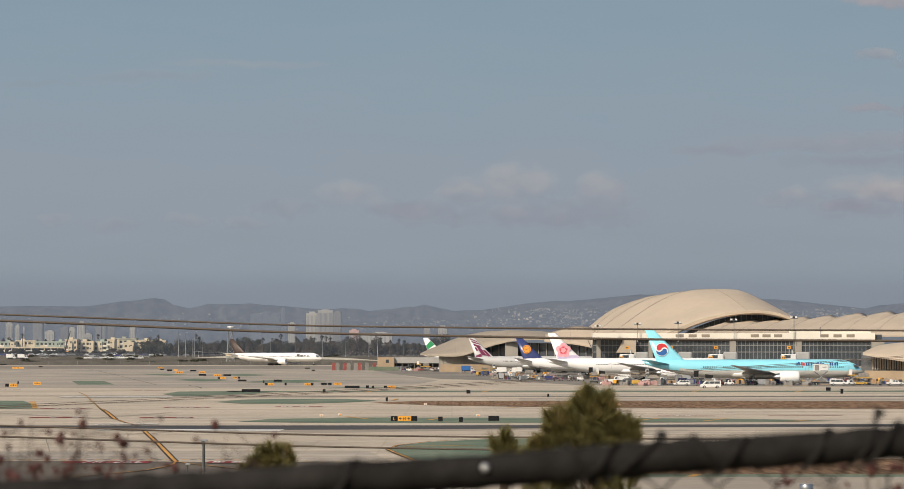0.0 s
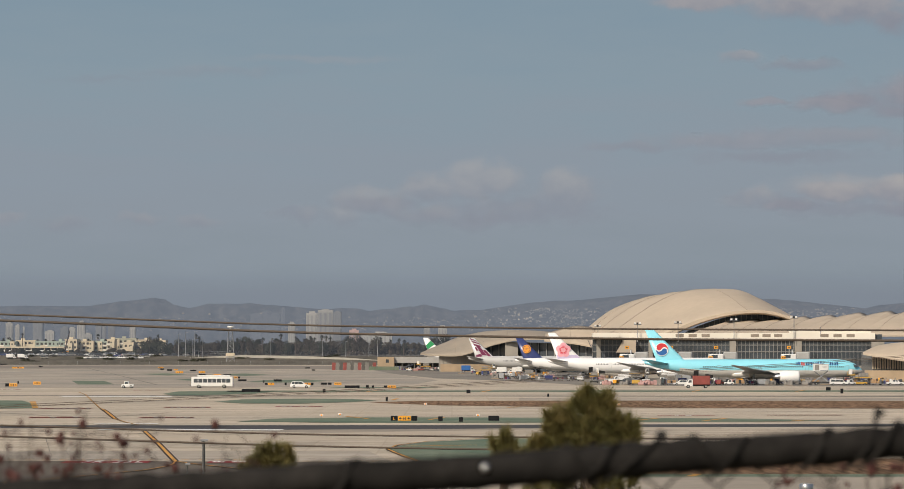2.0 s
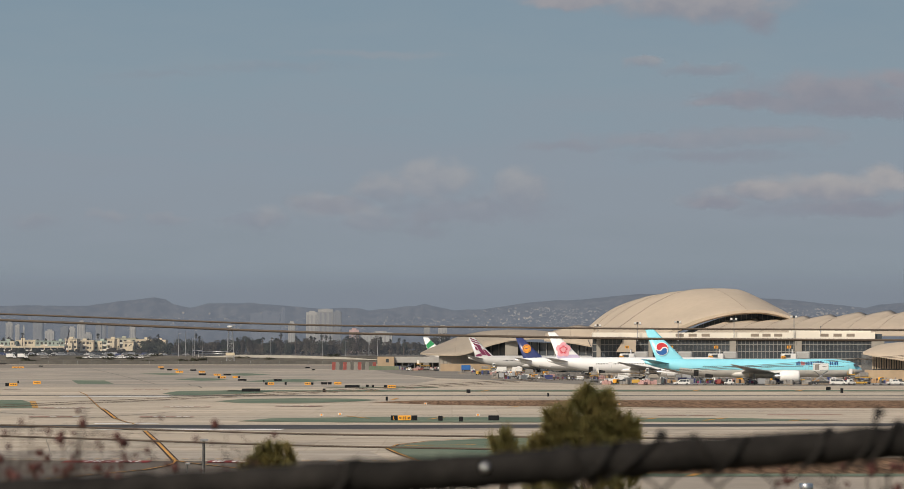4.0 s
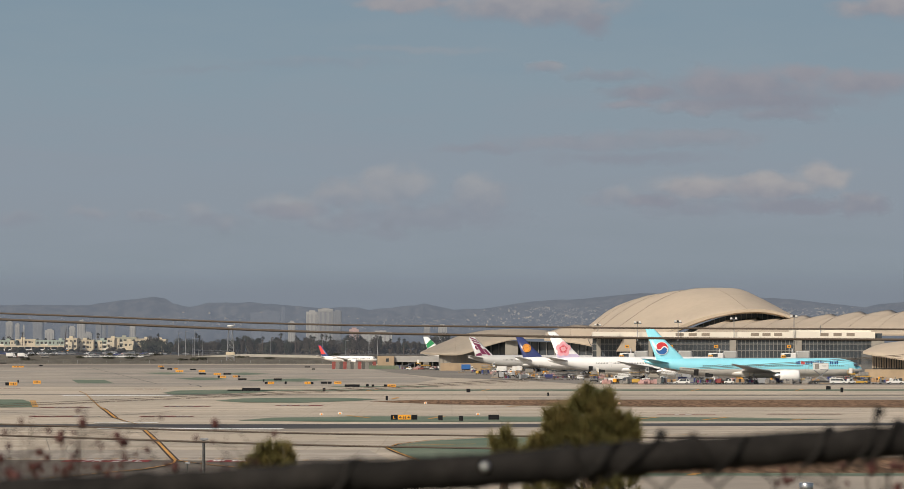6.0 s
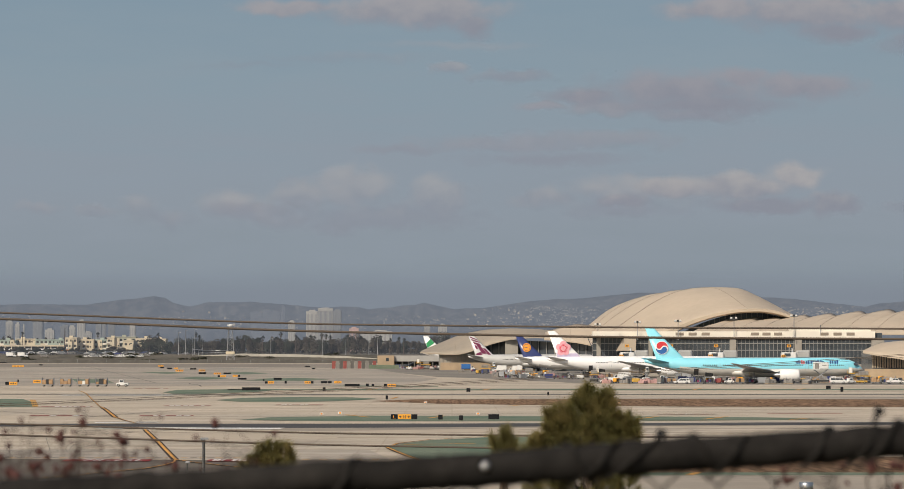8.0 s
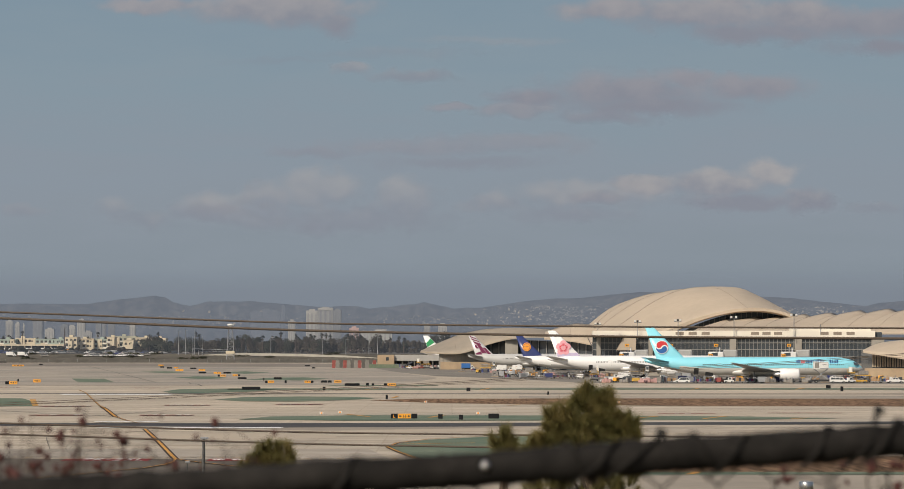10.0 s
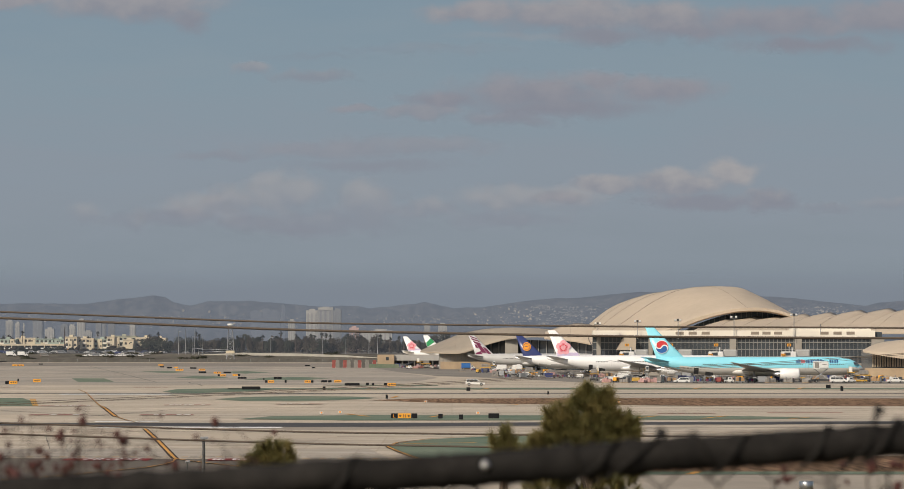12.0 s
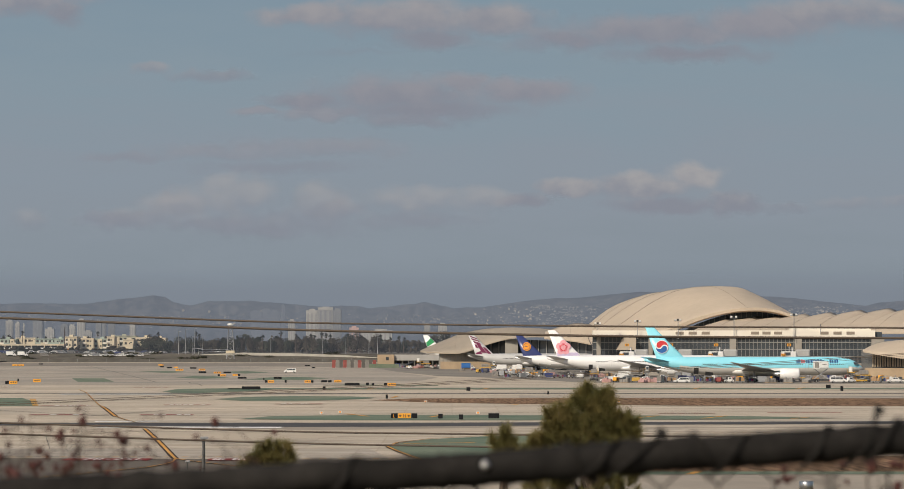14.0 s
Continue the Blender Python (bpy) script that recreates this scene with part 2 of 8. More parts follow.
def ribbon(name, line, width, mat, lift, label="", category="marking", step=0):
    """A painted line of true width (m) along chart bearings."""
    bm = bmesh.new()
    pts = [ground(a, b, lift) for a, b in line]
    prev = None
    for i, p in enumerate(pts):
        d = pts[min(i + 1, len(pts) - 1)] - pts[max(i - 1, 0)]
        d.z = 0
        n = Vector((-d.y, d.x, 0)).normalized() * width / 2
        cur = (bm.verts.new(p + n), bm.verts.new(p - n))
        if prev:
            bm.faces.new((prev[1], cur[1], cur[0], prev[0]))
        prev = cur
    drape(bm, lift)
    return tagged(part(name, bm, mat), label, category, "", "structure")

# ---- ground ----
def build_ground():
    bm = bmesh.new()
    ys = [-60, -20, -5, 0, 2, 4, 7] + [10 + 5 * i for i in range(24)] + [150, 200, 300, 450, 600] \
        + [790 + 10 * i for i in range(21)] + [1150, 1320] + [1350 + 30 * i for i in range(12)] + [1800, 1940, 1955, 1970, 1985, 2000, 2015, 2400, 3200, 4000, 4960]
    rows = []
    for y in ys:
        w = 2500
        rows.append([bm.verts.new((x, y, gz(y))) for x in (-w, -600, -200, -60, 0, 60, 200, 600, w)])
    for r0, r1 in zip(rows, rows[1:]):
        for i in range(len(r0) - 1):
            f = bm.faces.new((r0[i], r0[i + 1], r1[i + 1], r1[i]))
            y = f.calc_center_median().y
            f.material_index = 1 if y < 118 else 2 if y > 1940 else 0
            f.smooth = True
    tagged(part("ground", bm, [M["concrete"], M["hill"], M["bank"]]), "pale sunlit airfield concrete below a dry grass hill", "ground", "", "structure")

    L = 0.02
    # far taxiways and apron
    patch("pavement", [(-300, 668), (330, 668), (640, 667), (760, 655), (690, 645), (640, 636), (-300, 634)], M["far_pavement"], L,
          label="grey worn taxiway pavement", category="pavement")
    patch("pavement", [(-300, 634), (640, 636), (700, 634), (700, 630), (-300, 629)], M["far_asphalt"], L, label="dark far taxiway asphalt", category="pavement")
    patch("apron", [(640, 636), (690, 645), (760, 652), (900, 657), (1000, 663), (1900, 667.3), (1900, 640), (1000, 634), (700, 634)], M["asphalt"], L,
          label="dark grey apron beside the terminal", category="apron")
    # runway rubber and shoulders
    rl = "black tyre rubber along the runway"
    patch("runway_strip", [(60, 741), (400, 746), (620, 752), (840, 747), (1250, 738.5), (1250, 736), (400, 738), (60, 738)], M["rubber_haze"], L, label="grey tyre dust along the runway", category="runway")
    patch("runway_strip", [(236, 747), (560, 751), (590, 758), (420, 764), (300, 765), (250, 757)], M["rubber_haze"], L, label="grey tyre dust beside the taxi line", category="runway")
    patch("runway_strip", [(150, 739.5), (420, 743), (560, 746.5), (760, 743), (1100, 737.5), (1100, 735), (150, 736)], M["rubber_wash"], 1.5 * L, label="dark tyre marks along the runway", category="runway")
    patch("runway_strip", [(-300, 738.2), (160, 737.8), (480, 741.2), (800, 739.4), (1130, 736.6), (1900, 734), (1900, 729.5), (1130, 731.8), (784, 733), (-300, 733.6)], M["rubber"], 2 * L, label=rl, category="runway")
    patch("runway_strip", [(-300, 682.3), (1900, 683.6), (1900, 682.2), (-300, 681.3)], M["skid"], L, label="grey tyre marks along the far runway", category="runway")
    patch("pavement", [(-300, 792), (680, 796), (640, 778), (-300, 777)], M["far_pavement"], L, label="darker worn runway shoulder", category="pavement")
    patch("pavement", [(-300, 860), (560, 860), (640, 797), (-300, 793)], M["old_asphalt"], L * 1.2, label="dark taxiway asphalt before the runway", category="pavement")
    patch("pavement", [(900, 690.3), (1900, 691), (1900, 686.5), (900, 686)], M["far_pavement"], L, label="grey shoulder strip", category="pavement")
    # bare earth
    patch("dirt_strip", [(640, 694), (720, 691), (1100, 690.5), (1900, 691.5), (1900, 705), (1200, 703.5), (960, 701.5), (760, 698.5)], M["dirt"], 2 * L, label="bare brown earth between taxiways", category="dirt")
    patch("dirt_strip", [(1020, 818), (1900, 818), (1900, 788), (1200, 794), (1020, 801)], M["dirt"], 2 * L, label="bare brown earth beside the runway", category="dirt")
    patch("pavement", [(960, 822.5), (1900, 822), (1900, 880), (900, 880)], M["rubber_wash"], L, label="grey worn pavement past the runway", category="pavement")
    # green painted islands
    for pts in ([(395, 673.2), (1900, 672.6), (1900, 675), (1100, 675.3), (395, 675.4)],
                [(372, 692.5), (420, 688.5), (520, 687.2), (610, 687.8), (655, 690), (620, 692.5), (520, 696), (420, 695.5)],
                [(-60, 690), (40, 690.5), (62, 697), (66, 703.5), (-60, 705)],
                [(125, 656), (182, 656.3), (199, 662.3), (136, 662.5)],
                [(243, 644.2), (290, 643.2), (325, 645), (290, 647)],
                [(303, 654.5), (340, 652), (372, 652.4), (398, 655), (350, 657)],
                [(282, 679), (310, 674.5), (400, 673.5), (480, 675), (440, 678.5), (350, 681.5), (300, 681.5)],
                [(385, 645), (425, 643.4), (470, 645.8), (425, 648)],
                [(420, 658.5), (470, 654.5), (530, 653.8), (572, 656.5), (520, 659.5)],
                [(412, 727), (470, 722), (640, 719.5), (1100, 720.6), (1300, 722), (1460, 725.3), (1300, 727.3), (900, 729), (600, 729)],
                [(672, 775), (700, 768), (745, 762), (860, 756.5), (1080, 756), (1080, 802), (735, 799), (700, 785)],
                [(1000, 823), (1900, 822.5), (1900, 818), (1000, 818)],
                [(560, 668.5), (600, 667), (760, 667.6), (760, 669)]):
        patch("green_island", pts, M["green"], 2.5 * L, label="weathered green painted taxiway island", category="marking")


def build_markings():
    L = 0.075
    # lead-on lines: black edged orange
    lines = [([(138, 676), (150, 681), (160, 691), (173, 703), (183, 708.5)], 0.16), ([(200, 722), (216, 727.5), (238, 733)], 0.16),
             ([(178, 705.5), (184, 709), (201, 722.5)], 0.42),
             ([(252, 744), (276, 766), (299, 790), (305, 796)], 0.34), ([(305, 796), (302, 801), (285, 806), (250, 812), (180, 818.5), (80, 828), (-60, 838)], 0.2),
             ([(305, 796), (330, 800), (420, 810)], 0.2),
             ([(672, 775), (690, 768), (745, 761.5), (860, 755.5), (1080, 753), (1500, 749)], 0.2), ([(672, 775), (690, 783), (735, 800)], 0.25)]
    for pts, w in lines:
        ribbon("taxi_line", pts, w * 2.2, M["black_paint"], L, "black border of a painted taxi line", "marking")
        ribbon("taxi_line", pts, w, M["yellow"], L + 0.02, "worn orange painted taxi line", "marking")
    for a in (58, 61.5, 65):
        ribbon("taxi_line", [(a - 4, 692), (a + 1, 704)], 0.3, M["yellow"], L, "orange painted taxi line", "marking")
    for pts in ([(600, 718), (640, 722.5)], [(745, 724), (770, 720)], [(1100, 725.5), (1140, 721.5)], [(1220, 726), (1260, 721.5)], [(1370, 726.4), (1400, 724.5)],
                [(635, 675.5), (655, 673)], [(835, 675.5), (850, 673)], [(680, 690), (690, 687)], [(880, 703), (900, 701.5)], [(700, 770), (825, 768)],
                [(1195, 822.5), (1210, 818.5)], [(1200, 675), (1215, 672.5)], [(1380, 675), (1395, 672.5)]):
        ribbon("chevron", pts, 0.7, M["yellow"], L, "yellow chevron bar on a painted island", "marking")
    # tyre tracks
    for pts in ([(-100, 741), (80, 744), (300, 749), (600, 752)],                 [(150, 738), (240, 733)], [(150, 722), (300, 711), (560, 707)], [(0, 712), (90, 717), (200, 722)], [(-50, 760), (80, 757), (300, 745)],
                [(200, 645), (272, 663)], [(150, 634), (200, 645)], [(328, 663), (350, 669)], [(300, 722), (1000, 715), (1500, 708)], [(900, 744), (1500, 741)]):
        ribbon("tyre_track", pts, 0.45, M["skid"], L, "faint tyre track on concrete", "marking")
    for pts in ([(97, 742), (85, 745), (80, 749), (84, 752), (93, 753)], [(101, 743), (91, 746), (87, 750)], [(131, 765), (119, 771), (115, 778), (120, 785), (130, 789)], [(140, 767), (126, 773), (121, 780)], [(80, 755), (88, 780)]):
        ribbon("tyre_track", pts, 0.06, M["skid"], L, "looping tyre track on concrete", "marking")
    ribbon("runway_stripe", [(107, 684), (298, 684)], 9.0, M["white_paint"], L, "white runway touchdown bar", "marking")
    ribbon("runway_stripe", [(172, 741.2), (490, 741.8)], 5.0, M["white_paint"], L, "white runway touchdown bar", "marking")
    ribbon("runway_stripe", [(165, 731.5), (275, 731)], 3.5, M["white_paint"], L, "white runway touchdown bar", "marking")
    # painted holding position boxes: red with white bars
    rnd = random.Random(4)
    for a0, a1, b in ((112, 262, 797.5), (362, 432, 797.5), (52, 146, 719.8), (243, 336, 719.8), (70, 160, 704.2), (285, 365, 702.5), (478, 560, 701),
                      (232, 292, 672.6), (0, 36, 671.6), (1140, 1240, 717), (1330, 1460, 716)):
        d = ground(a0, b).y
        w = 4.9 if b > 760 else 1.9 if a0 > 1100 else 3.6
        ribbon("holding_mark", [(a0, b), (a1, b)], w, M["red_paint"], L, "dark red painted holding position mark", "marking")
        a = a0 + 0.12 * (a1 - a0)
        if a0 == 112:
            a = a1
        while a < a1 - 8:
            wide = rnd.uniform(0.06, 0.13) * (a1 - a0)
            if rnd.random() < (0.6 if a0 < 1100 else 0.15):
                ribbon("holding_bar", [(a, b), (min(a + wide, a1), b)], w * 0.6, M["white_paint"], L + 0.02, "white bar on a red holding mark", "marking")
            a += wide * 1.35
    txt = bpy.data.curves.new("holding_text", "FONT")
    txt.body = "7R-25L"
    txt.size = 7.0
    txt.align_x = "CENTER"
    txt.space_character = 1.15
    txt.materials.append(M["white_paint"])
    g = ground(193, 799.3)
    ob = new("holding_text", txt)
    ob.matrix_world = pose(g.x, g.y, L + 0.03) @ Matrix.Diagonal((0.25, 1.0, 1, 1))
    tagged(ob, "white painted runway number on red", "marking", "", "structure")
    # dashed runway holding line
    a = -60
    while a < 680:
        if not 290 < a < 315:
            ribbon("holding_dash", [(a, 793 + (a > 430) * 3), (a + 13, 793 + (a > 430) * 3)], 0.7, M["yellow" if int(a) % 2 else "black_paint"], L, "dash of a painted holding line", "marking")
        a += 15


# ---- distance ----
def build_backdrop():
    def sky_nodes(nt):
        tc = nt.nodes.new("ShaderNodeTexCoord")
        sep = nt.nodes.new("ShaderNodeSeparateXYZ")
        nt.links.new(tc.outputs["Object"], sep.inputs[0])
        r = nt.nodes.new("ShaderNodeValToRGB")
        mr = nt.nodes.new("ShaderNodeMapRange")
        mr.inputs[1].default_value, mr.inputs[2].default_value = 60, 640
        nt.links.new(sep.outputs[2], mr.inputs[0])
        n = nt.nodes.new("ShaderNodeTexNoise")
        mp = nt.nodes.new("ShaderNodeMapping")
        mp.inputs["Scale"].default_value = (0.0011, 0.0011, 0.0045)
        nt.links.new(tc.outputs["Object"], mp.inputs[0])
        nt.links.new(mp.outputs[0], n.inputs["Vector"])
        n.inputs["Detail"].default_value = 4
        add = nt.nodes.new("ShaderNodeMath")
        add.operation = "MULTIPLY_ADD"
        add.inputs[1].default_value = 0.30
        nt.links.new(n.outputs[0], add.inputs[0])
        nt.links.new(mr.outputs[0], add.inputs[2])
        sub = nt.nodes.new("ShaderNodeMath")
        sub.operation = "SUBTRACT"
        sub.inputs[1].default_value = 0.15
        nt.links.new(add.outputs[0], sub.inputs[0])
        e = r.color_ramp.elements
        e[0].position, e[0].color = 0.0, (0.240, 0.281, 0.323, 1)
        e[1].position, e[1].color = 1.0, (0.222, 0.304, 0.372, 1)
        for at, col in ((0.1, (0.252, 0.295, 0.337, 1)), (0.3, (0.268, 0.309, 0.357, 1)), (0.45, (0.268, 0.314, 0.366, 1)), (0.7, (0.250, 0.320, 0.376, 1))):
            e.new(at).color = col
        nt.links.new(sub.outputs[0], r.inputs[0])
        return r.outputs[0], None

    bm = bmesh.new()
    prev = None
    for i in range(25):
        a = radians(-40 + 80 * i / 24)
        cur = [bm.verts.new((4960 * math.sin(a), 4960 * math.cos(a), z)) for z in (-2, 900)]
        if prev:
            bm.faces.new((prev[0], prev[1], cur[1], cur[0])).smooth = True
        prev = cur
    tagged(part("backdrop_sky", bm, glow_sheet("sky_backdrop", sky_nodes)), "hazy grey-blue sky", "sky", "", "structure")

    # hills: two ridges of real relief
    hill = material("chaparral", (0.022, 0.027, 0.034), 0.95, vary=0.9, size=17, fine=2.4, second=(0.092, 0.090, 0.088), blend=0.26)
    for name, d, crest, amp in (("far_hill", 4650, [(-60, 528), (0, 527), (50, 525.5), (100, 526.5), (150, 527), (200, 519.5), (250, 514.5), (270, 512), (286, 514.5), (300, 524), (330, 530), (360, 522.5), (440, 522), (500, 527), (560, 532),
                                                    (605, 530), (620, 530.5), (640, 535), (690, 529.5), (720, 526.5), (735, 523.5), (750, 527), (785, 534), (835, 533), (880, 526.5), (920, 520.5), (960, 517.5), (1010, 516), (1060, 510.5), (1110, 506),
                                                    (1180, 507), (1260, 512), (1330, 514), (1380, 517), (1420, 522), (1470, 527), (1500, 530), (1530, 524.5), (1568, 521), (1640, 526)], 1.2),
                                ("near_hill", 4350, [(-60, 552), (100, 550), (250, 549), (330, 547), (420, 549), (600, 558), (700, 554), (800, 550), (880, 541), (960, 534), (1040, 529),
                                                     (1120, 530), (1250, 536), (1340, 524), (1420, 527), (1480, 533), (1568, 532), (1640, 534)], 2.5)):
        bm = bmesh.new()
        prev = None
        pa = [c[0] for c in crest]
        pb = [c[1] for c in crest]
        for i in range(341):
            a = -60 + 5 * i
            b = float(np.interp(a, pa, pb)) + amp * noise.noise((a * 0.045, d, 0)) + amp * 0.6 * noise.noise((a * 0.16, d, 3)) + 1.1 * noise.noise((a * 0.6, d, 7))
            top = chart(a, b, d)
            col = []
            for j in range(9):
                f = j / 8
                p = Vector((top.x * (1 - 0.06 * (1 - f)), d - 260 * (1 - f), top.z * f ** 0.8))
                if 0 < j < 8:
                    p.y += 40 * noise.noise((a * 0.03, f * 4, d))
                    p.z += 9 * noise.noise((a * 0.05, f * 5, d + 9))
                col.append(bm.verts.new(p))
            col.append(bm.verts.new((top.x, d + 150, -2)))
            if prev:
                for q in range(9):
                    bm.faces.new((prev[q], col[q], col[q + 1], prev[q + 1])).smooth = True
            prev = col
        tagged(part(name, bm, hill), "hazy scrub-covered mountain ridge", "hill", "", "structure")

    # glowing see-through sheets painted as airlight before the town, towers and hills
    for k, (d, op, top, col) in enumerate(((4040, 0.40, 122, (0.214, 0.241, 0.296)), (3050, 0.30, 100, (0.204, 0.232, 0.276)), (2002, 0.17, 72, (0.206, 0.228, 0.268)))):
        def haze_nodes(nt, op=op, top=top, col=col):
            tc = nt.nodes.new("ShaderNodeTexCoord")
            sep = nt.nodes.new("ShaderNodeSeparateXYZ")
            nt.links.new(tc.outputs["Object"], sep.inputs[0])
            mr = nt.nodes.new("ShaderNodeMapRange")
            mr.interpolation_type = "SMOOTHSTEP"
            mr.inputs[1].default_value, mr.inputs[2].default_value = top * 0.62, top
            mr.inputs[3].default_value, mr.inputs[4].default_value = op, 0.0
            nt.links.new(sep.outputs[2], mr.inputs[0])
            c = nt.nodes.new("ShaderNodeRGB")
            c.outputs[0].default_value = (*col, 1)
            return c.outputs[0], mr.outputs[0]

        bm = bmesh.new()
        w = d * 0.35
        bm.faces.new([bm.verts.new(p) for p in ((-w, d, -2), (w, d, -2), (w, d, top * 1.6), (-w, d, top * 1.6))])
        tagged(part("backdrop_haze", bm, glow_sheet("haze", haze_nodes)), "glowing see-through sheet painted as thin blue-grey haze", "haze", "", "structure")


# ---- clouds ----
def cloud_material(puffs, k, strength, lit, seed, soft):
    """Glowing cloud made of round puffs (across, up, half width, half height in chart units): ragged edge, sunlit pale
    crown and shaded grey foot painted in.
    """
    lo = min(u - h for a, u, w, h in puffs)
    hi = max(u + h for a, u, w, h in puffs)

    def nodes(nt):
        def node(kind, op=None, **values):
            n = nt.nodes.new(kind)
            if op:
                n.operation = op
            return n

        def wire(a, n, i):
            nt.links.new(a, n.inputs[i])
            return n
        tc = node("ShaderNodeTexCoord")
        unit = wire(tc.outputs["Object"], node("ShaderNodeVectorMath", "MULTIPLY"), 0)
        unit.inputs[1].default_value = (1 / k, 0, 1 / k)

        def ragged(scale, stretch, detail, shift):
            mp = wire(unit.outputs[0], node("ShaderNodeMapping"), 0)
            mp.inputs["Scale"].default_value = (scale, 1, scale * stretch)
            mp.inputs["Location"].default_value = (seed * 3.7 + shift, 0, seed * 1.3)
            n = wire(mp.outputs[0], node("ShaderNodeTexNoise"), "Vector")
            n.inputs["Scale"].default_value = 1.0
            n.inputs["Detail"].default_value = detail
            n.inputs["Roughness"].default_value = 0.5
            return n
        big = ragged(1 / 60, 1.4, 4, 0)
        push = wire(big.outputs["Color"], node("ShaderNodeVectorMath", "MULTIPLY_ADD"), 0)
        push.inputs[1].default_value = (58, 0, 34)
        push.inputs[2].default_value = (-29, 0, -17)
        at = wire(push.outputs[0], wire(unit.outputs[0], node("ShaderNodeVectorMath", "ADD"), 0), 1)
        last = None
        for a, u, w, h in puffs:
            q = wire(at.outputs[0], node("ShaderNodeVectorMath", "MULTIPLY_ADD"), 0)
            q.inputs[1].default_value = (1 / w, 0, 1 / h)
            q.inputs[2].default_value = (-a / w, 0, -u / h)
            ln = wire(q.outputs[0], node("ShaderNodeVectorMath", "LENGTH"), 0)
            f = wire(ln.outputs["Value"], node("ShaderNodeMath", "SUBTRACT"), 1)
            f.inputs[0].default_value = 1.0
            if last is None:
                last = f
            else:
                m = wire(f.outputs[0], wire(last.outputs[0], node("ShaderNodeMath", "SMOOTH_MAX"), 0), 1)
                m.inputs[2].default_value = 0.25
                last = m
        fine = ragged(1 / 48, 1.4, 4, 11)
        d = wire(fine.outputs[0], node("ShaderNodeMath", "MULTIPLY_ADD"), 0)
        d.inputs[1].default_value = 0.75
        wire(last.outputs[0], d, 2)
        sep = wire(at.outputs[0], node("ShaderNodeSeparateXYZ"), 0)
        up = wire(sep.outputs[2], node("ShaderNodeMapRange"), 0)
        up.inputs[1].default_value, up.inputs[2].default_value = lo, hi
        # the foot thins out into haze
        edge = wire(up.outputs[0], node("ShaderNodeMapRange"), 0)
        edge.inputs[3].default_value, edge.inputs[4].default_value = 0.25 + soft * 2.0, 0.25 + soft * 1.25
        op = wire(d.outputs[0], node("ShaderNodeMapRange"), 0)
        op.interpolation_type = "SMOOTHSTEP"
        op.inputs[1].default_value = 0.25
        wire(edge.outputs[0], op, 2)
        op.inputs[3].default_value, op.inputs[4].default_value = 0.0, strength
        tone = wire(fine.outputs[0], node("ShaderNodeMath", "MULTIPLY_ADD"), 0)
        tone.inputs[1].default_value = 0.9
        wire(up.outputs[0], tone, 2)
        sh = wire(tone.outputs[0], node("ShaderNodeMapRange"), 0)
        sh.interpolation_type = "SMOOTHSTEP"
        sh.inputs[1].default_value, sh.inputs[2].default_value = 0.68, 1.38
        mix = node("ShaderNodeMix")
        mix.data_type = "RGBA"
        wire(sh.outputs[0], mix, 0)
        mix.inputs[6].default_value = (0.252, 0.264, 0.312, 1)
        mix.inputs[7].default_value = (*lit, 1)
        return mix.outputs[2], op.outputs[0]
    return glow_sheet("cloud", nodes)


def cloud(puffs, d, seed, strength, lit, soft):
    """A drifting bank of cloud: a shallow bulged shell round its puffs."""
    k = d / F
    x0, x1 = min(a - 1.5 * w for a, u, w, h in puffs) - 40, max(a + 1.5 * w for a, u, w, h in puffs) + 40
    z0, z1 = min(u - 1.5 * h for a, u, w, h in puffs) - 30, max(u + 1.5 * h for a, u, w, h in puffs) + 30
    bm = bmesh.new()
    n = 12
    grid = [[bm.verts.new((k * (x0 + (x1 - x0) * i / n), -40 * math.cos((i / n - 0.5) * 3) * math.cos((j / n - 0.5) * 3), k * (z0 + (z1 - z0) * j / n))) for i in range(n + 1)] for j in range(n + 1)]
    for j in range(n):
        for i in range(n):
            bm.faces.new((grid[j][i], grid[j][i + 1], grid[j + 1][i + 1], grid[j + 1][i])).smooth = True
    ob = part("cloud", bm, cloud_material(puffs, k, strength, lit, seed, soft))
    tagged(ob, "pale grey cumulus cloud drifting in haze", "cloud", "drifting clouds")
    return ob


# ---- aircraft ----
def loft(bm, stations, n=28, mat=lambda p: 0):
    """Fuselage skin: stations of (x, centre z, half width, half height)."""
    rings = []
    for x, zc, ry, rz in stations:
        rings.append([bm.verts.new((x, ry * math.sin(2 * math.pi * k / n), zc + rz * math.cos(2 * math.pi * k / n))) for k in range(n)])
    for r0, r1 in zip(rings, rings[1:]):
        for k in range(n):
            f = bm.faces.new((r0[k], r1[k], r1[(k + 1) % n], r0[(k + 1) % n]))
            f.smooth = True
            f.material_index = mat(f.calc_center_median())
    bm.faces.new(rings[0])
    bm.faces.new(rings[-1][::-1])


